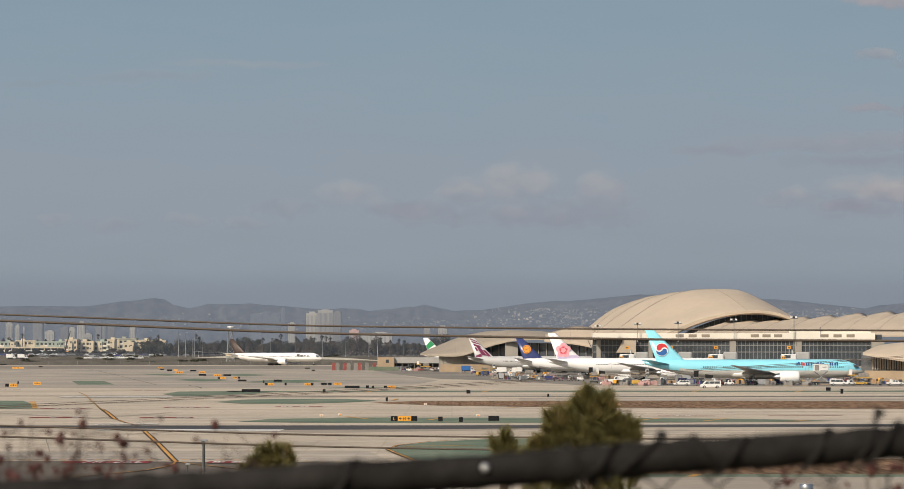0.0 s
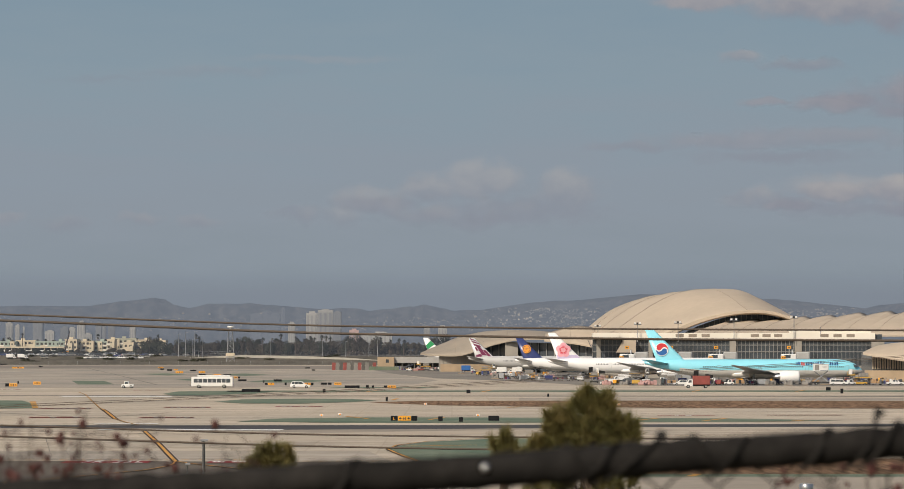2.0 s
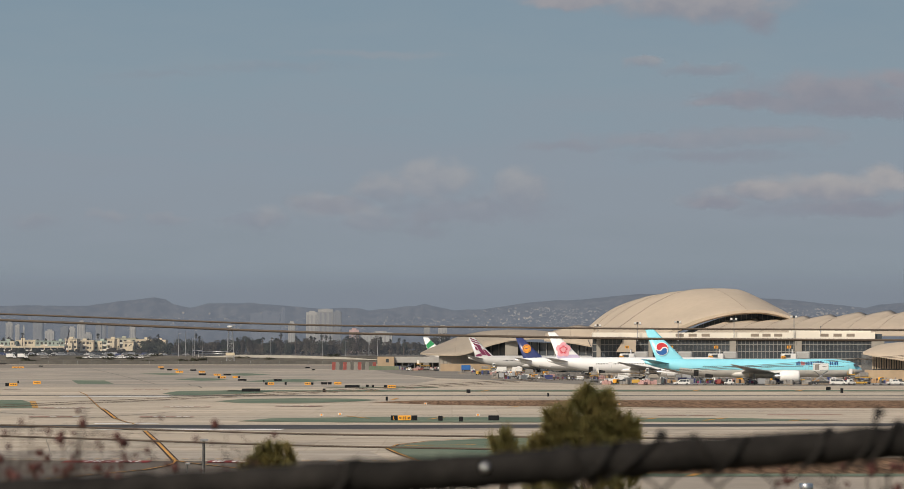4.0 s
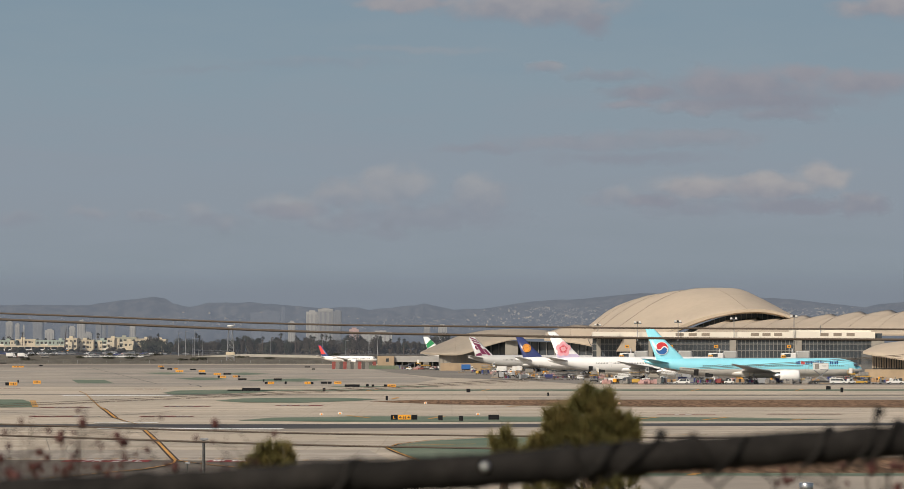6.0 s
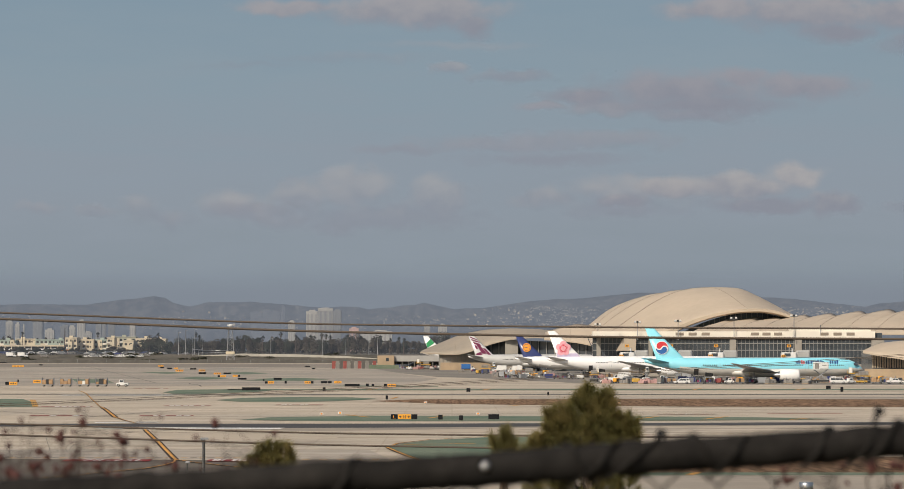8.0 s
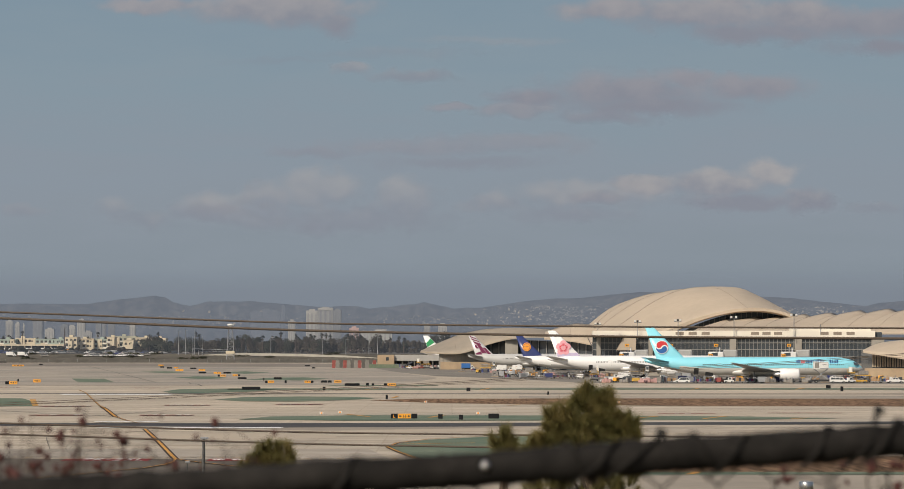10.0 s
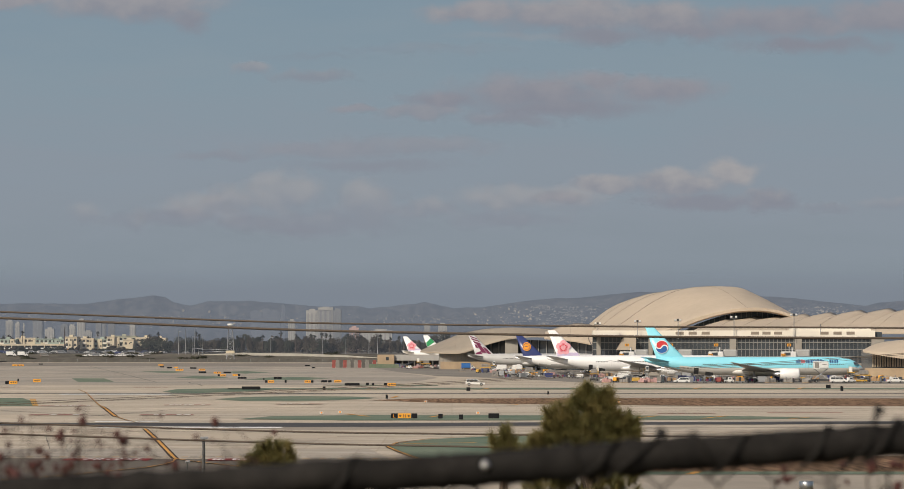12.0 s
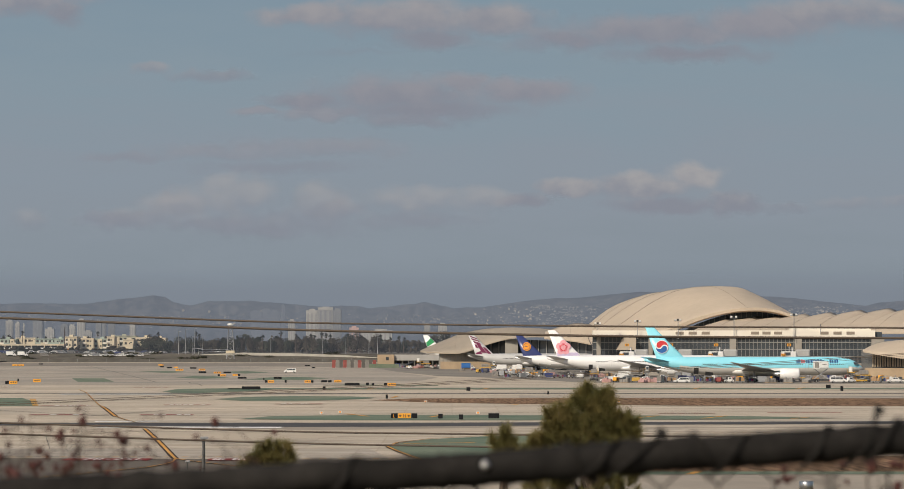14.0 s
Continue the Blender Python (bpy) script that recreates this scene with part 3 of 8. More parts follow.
def blade(bm, sections, n=5, mi=0):
    """A wing or fin: sections of (leading point, trailing point, thickness direction vector)."""
    prof = [(0, 0), (0.12, 0.5), (0.35, 0.6), (0.7, 0.32), (1, 0.02)]
    rings = []
    for le, te, th in sections:
        le, te, th = Vector(le), Vector(te), Vector(th)
        up = [le.lerp(te, f) + th * t for f, t in prof]
        dn = [le.lerp(te, f) - th * t for f, t in prof[1:]][::-1]
        rings.append([bm.verts.new(p) for p in up + dn])
    m = len(rings[0])
    for r0, r1 in zip(rings, rings[1:]):
        for k in range(m):
            f = bm.faces.new((r0[k], r0[(k + 1) % m], r1[(k + 1) % m], r1[k]))
            f.smooth = True
            f.material_index = mi
    bm.faces.new(rings[0][::-1]).material_index = mi
    bm.faces.new(rings[-1]).material_index = mi
    bmesh.ops.recalc_face_normals(bm, faces=bm.faces)


def fin_band(bm, fin, z0, z1, f0, f1, proud=0.06, slant=0.0):
    """A painted band on both faces of a fin, between heights z0..z1 (0..1) and chord fractions f0..f1."""
    (lx0, tx0, zb), (lx1, tx1, zt) = fin
    for side in (1, -1):
        q = []
        for z, f in ((z0, f0), (z0, f1), (z1, f1), (z1, f0)):
            z = z + slant * (f - 0.5)
            le, te = lx0 + (lx1 - lx0) * z, tx0 + (tx1 - tx0) * z
            th = (0.62 * (1 - z) + 0.2 * z) * 0.62
            q.append((le + (te - le) * f, side, zb + (zt - zb) * z, th))
        inner = [(x, s * 0.02, z) for x, s, z, t in q]
        outer = [(x, s * (t + proud), z) for x, s, z, t in q]
        hexa(bm, inner if side < 0 else inner[::-1], outer if side < 0 else outer[::-1])


def disc(bm, x, z, r, y, n=24, arc=(0, 360), inner=0.0):
    """A flat disc or ring sector on both faces of a fin at half thickness y."""
    for side in (1, -1):
        pts = []
        a0, a1 = radians(arc[0]), radians(arc[1])
        for k in range(n + 1):
            a = a0 + (a1 - a0) * k / n
            pts.append((x + r * math.cos(a), z + r * math.sin(a)))
        if inner:
            pts += [(x + inner * math.cos(a0 + (a1 - a0) * k / n), z + inner * math.sin(a0 + (a1 - a0) * k / n)) for k in range(n, -1, -1)]
        elif arc == (0, 360):
            pts = pts[:-1]
        lo = [(px, side * 0.02, pz) for px, pz in pts]
        hi = [(px, side * y, pz) for px, pz in pts]
        hexa(bm, lo[::-1] if side < 0 else lo, hi[::-1] if side < 0 else hi)


def airliner(name, at, label, length=73.9, r=3.1, height=18.5, upper="white", lower="belly", split=-0.4, fin_mat="white", nacelle="white", livery=None, wing="belly", span=64.8, words=None, side=-1, holds=False):
    """Twin-engined wide-body, nose along +x, wheels on z = 0, origin below the wing."""
    t = thing(name, at, label, "airplane", "airliners at the terminal")
    k = length / 73.9
    kr = r / 3.1
    zc = 5.45 * kr
    nose, tail = length * 0.47, -length * 0.53
    top = zc + r
    bm = bmesh.new()
    st = []
    for f, hr, dz in ((0, 0.03, -0.30), (0.006, 0.22, -0.27), (0.02, 0.46, -0.2), (0.04, 0.68, -0.12), (0.065, 0.86, -0.05), (0.095, 0.97, -0.01), (0.13, 1, 0), (0.3, 1, 0), (0.5, 1, 0), (0.68, 1, 0),
                      (0.76, 0.94, 0.05), (0.84, 0.76, 0.20), (0.91, 0.52, 0.38), (0.96, 0.31, 0.52), (0.99, 0.17, 0.60), (1, 0.06, 0.63)):
        st.append((nose - f * length, zc + dz * r, hr * r, hr * r))
    loft(bm, st, 32, lambda p: 0 if p.z > zc + split * r else 1)
    body = part("fuselage", bm, [M[upper], M[lower]], t)
    # wing-body fairing
    bm = bmesh.new()
    loft(bm, [(length * x, zc - r * 0.62, r * w, r * h) for x, w, h in ((0.14, 0.2, 0.1), (0.10, 0.85, 0.42), (0.04, 1.08, 0.52), (-0.06, 1.1, 0.54), (-0.12, 0.9, 0.42), (-0.17, 0.2, 0.1))], 20)
    part("wing_fairing", bm, M[lower], t, shade=True)
    for s in (1, -1):
        bm = bmesh.new()
        zr = zc - r * 0.55
        semi = span / 2
        blade(bm, [((length * 0.115, s * r * 0.5, zr), (-length * 0.09, s * r * 0.5, zr), (0, 0, 0.95)),
                   ((length * 0.005, s * semi * 0.36, zr + 1.0), (-length * 0.085, s * semi * 0.36, zr + 1.0), (0, 0, 0.5)),
                   ((-length * 0.12, s * semi * 0.86, zr + 2.5), (-length * 0.155, s * semi * 0.86, zr + 2.5), (0, 0, 0.22)),
                   ((-length * 0.165, s * semi, zr + 3.1), (-length * 0.18, s * semi, zr + 3.1), (0, 0, 0.06))])
        w = part("wing", bm, M[wing], t)
        for fr in (0.28, 0.45, 0.62):
            bm = bmesh.new()
            yy = s * semi * fr
            xx = -length * (0.075 + 0.06 * max(0, fr - 0.36) / 0.5)
            zz = zr + 2.6 * fr
            loft(bm, [(xx + 3.4, zz - 0.35, 0.05, 0.05), (xx + 2.2, zz - 0.6, 0.3, 0.34), (xx - 0.4, zz - 0.5, 0.28, 0.3), (xx - 2.2, zz - 0.3, 0.04, 0.04)], 8)
            part("flap_fairing", bm, M[wing], w)
        # engine: nacelle shell, intake, core
        ey, ez = s * semi * 0.31, 2.75 * kr
        ex = length * 0.115
        rn = 1.95 * kr
        bm = bmesh.new()
        prof = [(3.4, 0.80), (3.6, 0.90), (3.3, 0.99), (2.0, 1.06), (0, 1.02), (-1.6, 0.9), (-2.9, 0.74), (-2.9, 0.66), (-1.0, 0.72), (2.2, 0.74), (3.4, 0.80)]
        loft_r = [[bm.verts.new((ex + x * k, ey + rn * q * math.sin(2 * math.pi * i / 24), ez + rn * q * math.cos(2 * math.pi * i / 24))) for i in range(24)] for x, q in prof]
        for r0, r1 in zip(loft_r, loft_r[1:]):
            for i in range(24):
                bm.faces.new((r0[i], r1[i], r1[(i + 1) % 24], r0[(i + 1) % 24])).smooth = True
        eng = part("engine", bm, M[nacelle], t, "rounded engine nacelle under the wing")
        bm = bmesh.new()
        tube(bm, [(ex - 1 * k, ey, ez), (ex - 2.9 * k, ey, ez), (ex - 4.2 * k, ey, ez), (ex - 5.2 * k, ey, ez)], [rn * 0.55, rn * 0.5, rn * 0.36, 0.1], 16)
        part("exhaust", bm, M["steel"], eng, "bare metal exhaust cone")
        bm = bmesh.new()
        cyl(bm, (ex + 2.2 * k, ey, ez), (ex + 1.9 * k, ey, ez), rn * 0.76, 20)
        part("fan", bm, M["dark"], eng, "dark fan disc")
        bm = bmesh.new()
        hexa(bm, [(ex + 2.0, ey - 0.2, ez + rn * 0.9), (ex + 2.0, ey + 0.2, ez + rn * 0.9), (ex - 4.5, ey + 0.2, ez + rn * 0.55), (ex - 4.5, ey - 0.2, ez + rn * 0.55)],
             [(ex - 0.8, ey - 0.2, zr + 1.1), (ex - 0.8, ey + 0.2, zr + 1.1), (ex - 6.5, ey + 0.2, zr + 0.8), (ex - 6.5, ey - 0.2, zr + 0.8)])
        part("pylon", bm, M[nacelle], eng)
        # tailplane
        bm = bmesh.new()
        zt = zc + r * 0.45
        blade(bm, [((tail + length * 0.125, s * 0.6, zt), (tail + length * 0.035, s * 0.6, zt), (0, 0, 0.42)),
                   ((tail + length * 0.022, s * span * 0.165, zt + 1.5), (tail - length * 0.008, s * span * 0.165, zt + 1.5), (0, 0, 0.12))])
        part("tailplane", bm, M[wing if upper == "silver" else upper], t)
        # main gear
        gx, gy = -length * 0.035, s * 5.4 * kr
        bm = bmesh.new()
        cyl(bm, (gx, gy, 0.9), (gx, gy, zr), 0.24, 8)
        box(bm, gx - 1.7, gx + 1.7, gy - 0.15, gy + 0.15, 0.5, 0.9)
        gear = part("landing_gear", bm, M["grey_paint"], t)
        for wx in (-1.45, 0, 1.45):
            for wy in (-0.62, 0.62):
                bm = bmesh.new()
                cyl(bm, (gx + wx, gy + wy - 0.25, 0.67), (gx + wx, gy + wy + 0.25, 0.67), 0.67, 16)
                part("wheel", bm, M["tyre"], gear)
    bm = bmesh.new()
    gx = nose - length * 0.085
    cyl(bm, (gx, 0, 0.5), (gx - 0.3, 0, zc - r * 0.8), 0.18, 8)
    gear = part("landing_gear", bm, M["grey_paint"], t)
    for wy in (-0.4, 0.4):
        bm = bmesh.new()
        cyl(bm, (gx, wy - 0.2, 0.55), (gx, wy + 0.2, 0.55), 0.55, 14)
        part("wheel", bm, M["tyre"], gear)
    # fin
    zb = top - r * 0.12
    tx0 = tail + length * 0.055
    lx0 = tx0 + 9.6 * kr * (height / 18.5) ** 0.5
    tx1 = tx0 - 0.36 * (height - zb)
    lx1 = tx1 + 3.0 * kr
    fin = ((lx0, tx0, zb), (lx1, tx1, height))
    bm = bmesh.new()
    blade(bm, [((lx0 + 3.5, 0, zb - 0.5), (tx0, 0, zb - 1.6), (0, 0.5, 0)), ((lx0, 0, zb), (tx0, 0, zb), (0, 0.62, 0)), ((lx1, 0, height), (tx1, 0, height), (0, 0.2, 0))])
    fo = part("fin", bm, M[fin_mat], t)
    if livery:
        livery(fo, fin, body, length, zc, r)
    # cabin windows, doors, flight deck glass
    step = 0.62 if length > 60 else 0.6
    doors = [0.075, 0.26, 0.46, 0.66, 0.83] if length > 70 else [0.085, 0.28, 0.6, 0.83]
    x = nose - 0.095 * length
    zw = zc + 0.18 * r
    hw = math.sqrt(1 - 0.18 ** 2) * r
    bm = bmesh.new()
    box(bm, -0.15, 0.15, -0.04, 0.04, -0.22, 0.22)
    pane = mesh("cabin_window", bm, M["dark"])
    while x > nose - 0.82 * length:
        f = (nose - x) / length
        if min(abs(f - q) for q in doors) > 0.012 and f < 0.74:
            o = new("cabin_window", pane)
            o.parent, o.location = body, (x, side * hw, zw)
        x -= step
    for q in doors:
        if q > 0.7:
            continue
        bm = bmesh.new()
        x = nose - q * length
        ww = hw * (0.93 if q < 0.1 else 1)
        for s in (1, -1):
            for a in (-0.56, 0.5):
                box(bm, x + a, x + a + 0.06, s * ww - 0.05, s * ww + 0.05, zc - 0.35 * r, zc + 0.32 * r)
            box(bm, x - 0.56, x + 0.56, s * ww - 0.05, s * ww + 0.05, zc + 0.32 * r, zc + 0.34 * r)
        part("cabin_door", bm, M["grey_paint"], body, "door outline in grey")
    bm = bmesh.new()
    for s in (1, -1):
        for a in (0, 1):
            x = nose - length * (0.026 + 0.011 * a)
            w = r * (0.40 + 0.16 * a)
            hexa(bm, [(x + 0.4, s * w * 0.75, zc + r * 0.24), (x + 0.4, s * w * 1.35, zc + r * 0.16), (x - 0.5, s * w * 1.75, zc + r * 0.16), (x - 0.5, s * w * 1.2, zc + r * 0.3)],
                 [(x + 0.1, s * w * 0.7, zc + r * 0.42), (x + 0.1, s * w * 1.2, zc + r * 0.40), (x - 0.7, s * w * 1.45, zc + r * 0.44), (x - 0.7, s * w, zc + r * 0.48)])
    part("cockpit_window", bm, M["glass"], body, "dark cockpit windscreen")
    if holds:
        for q, w, h in ((0.705, 1.3, 1.5), (0.765, 0.8, 1.1)):
            bm = bmesh.new()
            x = nose - q * length
            s = side
            hexa(bm, [(x - w, s * r * 0.5, zc - 0.55 * r - h), (x + w, s * r * 0.5, zc - 0.55 * r - h), (x + w, s * r * 0.5, zc - 0.55 * r + h), (x - w, s * r * 0.5, zc - 0.55 * r + h)],
                 [(x - w, s * (r * 0.55), zc - 0.55 * r - h), (x + w, s * (r * 0.55), zc - 0.55 * r - h), (x + w, s * (r * 0.97 - 0.02), zc - 0.55 * r + h), (x - w, s * (r * 0.97 - 0.02), zc - 0.55 * r + h)])
            bmesh.ops.recalc_face_normals(bm, faces=bm.faces)
            part("cargo_door", bm, M["dark"], body, "open dark cargo hold door")
    if words:
        mat, f0, f1, zl, zh, n = words
        cell = (f1 - f0) * length / n
        for i in range(n):
            x = nose - f1 * length + i * cell
            top_z = zh if n == 9 else zl + (zh - zl) * (1.0, 0.64, 0.64, 0.64, 0.86, 0.64, 0.64, 0.64)[i % 8]
            wide = cell * (0.8 if n == 9 else (0.86, 0.82, 0.62, 0.46, 0.26, 0.6, 0.68, 0.64)[i % 8])
            strokes = ((0, 0.42, 0, 1), (0.55, 0.97, 0, 0.82)) if i % 2 else ((0, 0.42, 0, 0.82), (0.55, 0.97, 0, 1))
            if n == 9 and i == 6:
                continue
            for s in (1, -1):
                bm = bmesh.new()
                for w0, w1, h0, h1 in strokes if n == 9 else ((0, 1, 0, 1),):
                    xa, xb = x + wide * w0, x + wide * w1
                    for j in range(4):
                        za, zb = (zl + (top_z - zl) * (h0 + (h1 - h0) * q / 4) for q in (j, j + 1))
                        ya, yb = r * math.sqrt(1 - za * za) + 0.04, r * math.sqrt(1 - zb * zb) + 0.04
                        hexa(bm, [(xa, s * (yb - 0.3), zc + za * r), (xb, s * (yb - 0.3), zc + za * r), (xb, s * (yb - 0.3), zc + zb * r), (xa, s * (yb - 0.3), zc + zb * r)],
                             [(xa, s * ya, zc + za * r), (xb, s * ya, zc + za * r), (xb, s * yb, zc + zb * r), (xa, s * yb, zc + zb * r)])
                bmesh.ops.recalc_face_normals(bm, faces=bm.faces)
                part("letter_bar", bm, M["red" if n == 9 and i == 1 else mat], body)
    return t


def plain(name, mats, make, parent, label=""):
    bm = bmesh.new()
    make(bm)
    bmesh.ops.recalc_face_normals(bm, faces=bm.faces)
    return part(name, bm, mats, parent, label)


def swirl(fo, x, z, r, y, turn):
    """A round emblem of two interlocking commas, red over blue, parted by a white wave."""
    c, n = math.cos(radians(turn)), math.sin(radians(turn))
    plain("emblem", M["white"], lambda b: disc(b, x, z, r * 1.1, y), fo, "white rim of the roundel")
    plain("emblem", M["red"], lambda b: disc(b, x, z, r, y + 0.03, arc=(turn, turn + 180)), fo, "red upper comma of the roundel")
    plain("emblem", M["blue"], lambda b: disc(b, x, z, r, y + 0.03, arc=(turn + 180, turn + 360)), fo, "blue lower comma of the roundel")
    plain("emblem", M["red"], lambda b: disc(b, x - r / 2 * c, z - r / 2 * n, r * 0.5, y + 0.06), fo, "head of the red comma")
    plain("emblem", M["blue"], lambda b: disc(b, x + r / 2 * c, z + r / 2 * n, r * 0.5, y + 0.06), fo, "head of the blue comma")
    for s, a in ((-1, turn + 180), (1, turn)):
        plain("emblem", M["white"], lambda b: disc(b, x + s * r / 2 * c, z + s * r / 2 * n, r * 0.6, y + 0.09, arc=(a, a + 180), inner=r * 0.4), fo, "white wave of the roundel")


def livery_roundel(fo, fin, body, length, zc, r):
    z = fin[0][2] + (fin[1][2] - fin[0][2]) * 0.36
    x = (fin[0][0] + fin[0][1]) / 2 * 0.64 + (fin[1][0] + fin[1][1]) / 2 * 0.36
    swirl(fo, x - 0.4, z, 2.05, 0.52, -28)


def livery_flower(fo, fin, body, length, zc, r):
    z = fin[0][2] + (fin[1][2] - fin[0][2]) * 0.33
    x = (fin[0][0] + fin[0][1]) / 2 * 0.67 + (fin[1][0] + fin[1][1]) / 2 * 0.33
    for i in range(5):
        a = radians(90 + 72 * i)
        plain("emblem", M["palepink"], lambda b: disc(b, x + 1.75 * math.cos(a), z + 1.75 * math.sin(a), 1.3, 0.55 + 0.01 * i), fo, "pink flower petal")
        plain("emblem", M["pink"], lambda b: disc(b, x + 1.25 * math.cos(a), z + 1.25 * math.sin(a), 0.62, 0.62 + 0.01 * i), fo, "darker heart of the petal")
    plain("emblem", M["palepink"], lambda b: disc(b, x, z, 1.1, 0.7), fo, "pink flower heart")
    for i in range(10):
        a = radians(36 * i + 10)
        plain("emblem", M["red"], lambda b: disc(b, x + 1.15 * math.cos(a), z + 1.15 * math.sin(a), 0.26, 0.74, n=8), fo, "red stamen")
    plain("fin_base", M["lilac"], lambda b: fin_band(b, fin, 0.0, 0.14, 0.02, 0.98), fo, "lilac band at the foot of the fin")


def livery_crane(fo, fin, body, length, zc, r):
    z = fin[0][2] + (fin[1][2] - fin[0][2]) * 0.45
    x = (fin[0][0] + fin[0][1]) / 2 * 0.55 + (fin[1][0] + fin[1][1]) / 2 * 0.45
    plain("emblem", M["orange"], lambda b: disc(b, x, z, 1.9, 0.56), fo, "orange disc")
    plain("emblem", M["navy"], lambda b: disc(b, x, z, 1.5, 0.60, inner=1.36), fo, "navy ring")

    def wing(b):
        for s in (1, -1):
            q = [(x - 1.1, z + 0.1), (x - 0.1, z - 0.2), (x + 1.1, z + 0.5), (x + 0.2, z + 0.15)]
            hexa(b, [(px, s * 0.02, pz) for px, pz in q], [(px, s * 0.62, pz) for px, pz in q])
    plain("emblem", M["navy"], wing, fo, "navy slanted bar")


def livery_maroon(fo, fin, body, length, zc, r):
    h = fin[1][2] - fin[0][2]
    for z0, z1, f0, f1, sl in ((0.08, 0.55, 0.30, 0.58, 0.1), (0.02, 0.40, 0.10, 0.28, 0.12), (0.55, 0.66, 0.2, 0.75, 0.2), (0.72, 0.80, 0.1, 0.8, 0.2), (0.86, 0.93, 0.1, 0.85, 0.2), (0.3, 0.5, 0.62, 0.8, 0.1), (0.05, 0.2, 0.6, 0.95, -0.3)):
        plain("emblem", M["maroon"], lambda b: fin_band(b, fin, z0, z1, f0, f1, 0.06, sl), fo, "maroon patch")


def livery_green(fo, fin, body, length, zc, r):
    plain("emblem", M["flag_green"], lambda b: fin_band(b, fin, 0.40, 0.66, 0.04, 0.98, 0.06, -0.34), fo, "green sloping band")


def livery_stripes(fo, fin, body, length, zc, r):
    n = 11
    for i in range(n):
        z0, z1 = i / n, (i + 1) / n
        if i % 2 == 0:
            plain("stripe", M["red"], lambda b: fin_band(b, fin, z0, z1, 0.52 if i > 2 else 0.015, 0.985, 0.05, 0.03), fo, "red stripe")
        if i > 2:
            plain("stripe", M["teal"], lambda b: fin_band(b, fin, z0 + 0.22 / n, min(0.995, z1 - 0.02 / n), 0.015, 0.50, 0.05, 0.03), fo, "blue stripe")

    def flash(b):
        for s in (1, -1):
            x = -length * 0.42
            q = [(x - 3.5, 0.72), (x + 9.0, 0.02), (x + 6.5, 0.42), (x - 3.8, 0.95)]
            pts = [(px, s * r * 0.93 * math.sqrt(max(0.05, 1 - (pz * 0.9) ** 2)), zc + pz * r) for px, pz in q]
            hexa(b, [(px, s * 0.4, pz) for px, y, pz in pts], [(px, y + s * 0.05, pz) for px, y, pz in pts])
    plain("stripe", M["red"], flash, body, "red sweep on the rear fuselage")

    def bird(b):
        for s in (1, -1):
            x = length * 0.312
            for q, in (([(x + 0.5, 0.1), (x + 1.8, -0.28), (x + 2.1, -0.08), (x + 1.3, 0.22)],),):
                y = r + 0.05
                hexa(b, [(px, s * (r * 0.7), zc + pz * r) for px, pz in q], [(px, s * y, zc + pz * r) for px, pz in q])
    plain("emblem", M["red"], bird, body, "small red slanted patch")

    def bird_top(b):
        for s in (1, -1):
            x = length * 0.312 - 0.4
            q = [(x, 0.62), (x + 0.4, 0.15), (x + 1.5, 0.28), (x + 1.3, 0.5)]
            hexa(b, [(px, s * (r * 0.6), zc + pz * r) for px, pz in q], [(px, s * (r * math.sqrt(1 - pz * pz) + 0.05), zc + pz * r) for px, pz in q])
    plain("emblem", M["blue"], bird_top, body, "small blue slanted patch")

def build_gates():
    """Aircraft parked at the terminal, nose to the building."""
    def stand(tail_a, d, length, yaw=0):
        x = (tail_a - 8 - A0) * d / F
        c, s = math.cos(radians(yaw)), math.sin(radians(yaw))
        return pose(x + 0.53 * length * c + 1.0, d, gz(d), 0, 0, yaw)
    airliner("airliner", stand(1120, 990, 73.9), "sky-blue airliner with a red and blue roundel parked at the gate", upper="lightblue", lower="pearl", split=-0.12, fin_mat="lightblue",
             livery=livery_roundel, words=("word_blue", 0.112, 0.308, 0.34, 0.72, 9), holds=True)
    airliner("airliner", stand(952, 1165, 73.9), "white airliner with a pink flower on its tail", upper="white", lower="white", livery=livery_flower, holds=True)
    airliner("airliner", stand(897, 1300, 66.8), "white airliner with a navy tail and orange disc", length=66.8, r=2.98, height=17.1, upper="white", lower="belly", fin_mat="navy", livery=livery_crane)
    airliner("airliner", stand(816, 1440, 66.8), "pale grey airliner with maroon patches on its tail", length=66.8, r=2.98, height=17.1, upper="belly", lower="belly", fin_mat="silver", livery=livery_maroon, words=("maroon", 0.3, 0.5, 0.4, 0.6, 7))
    airliner("airliner", stand(737, 1800, 73.9), "white airliner with a green banded tail beyond the terminal", height=17.4, livery=livery_green)


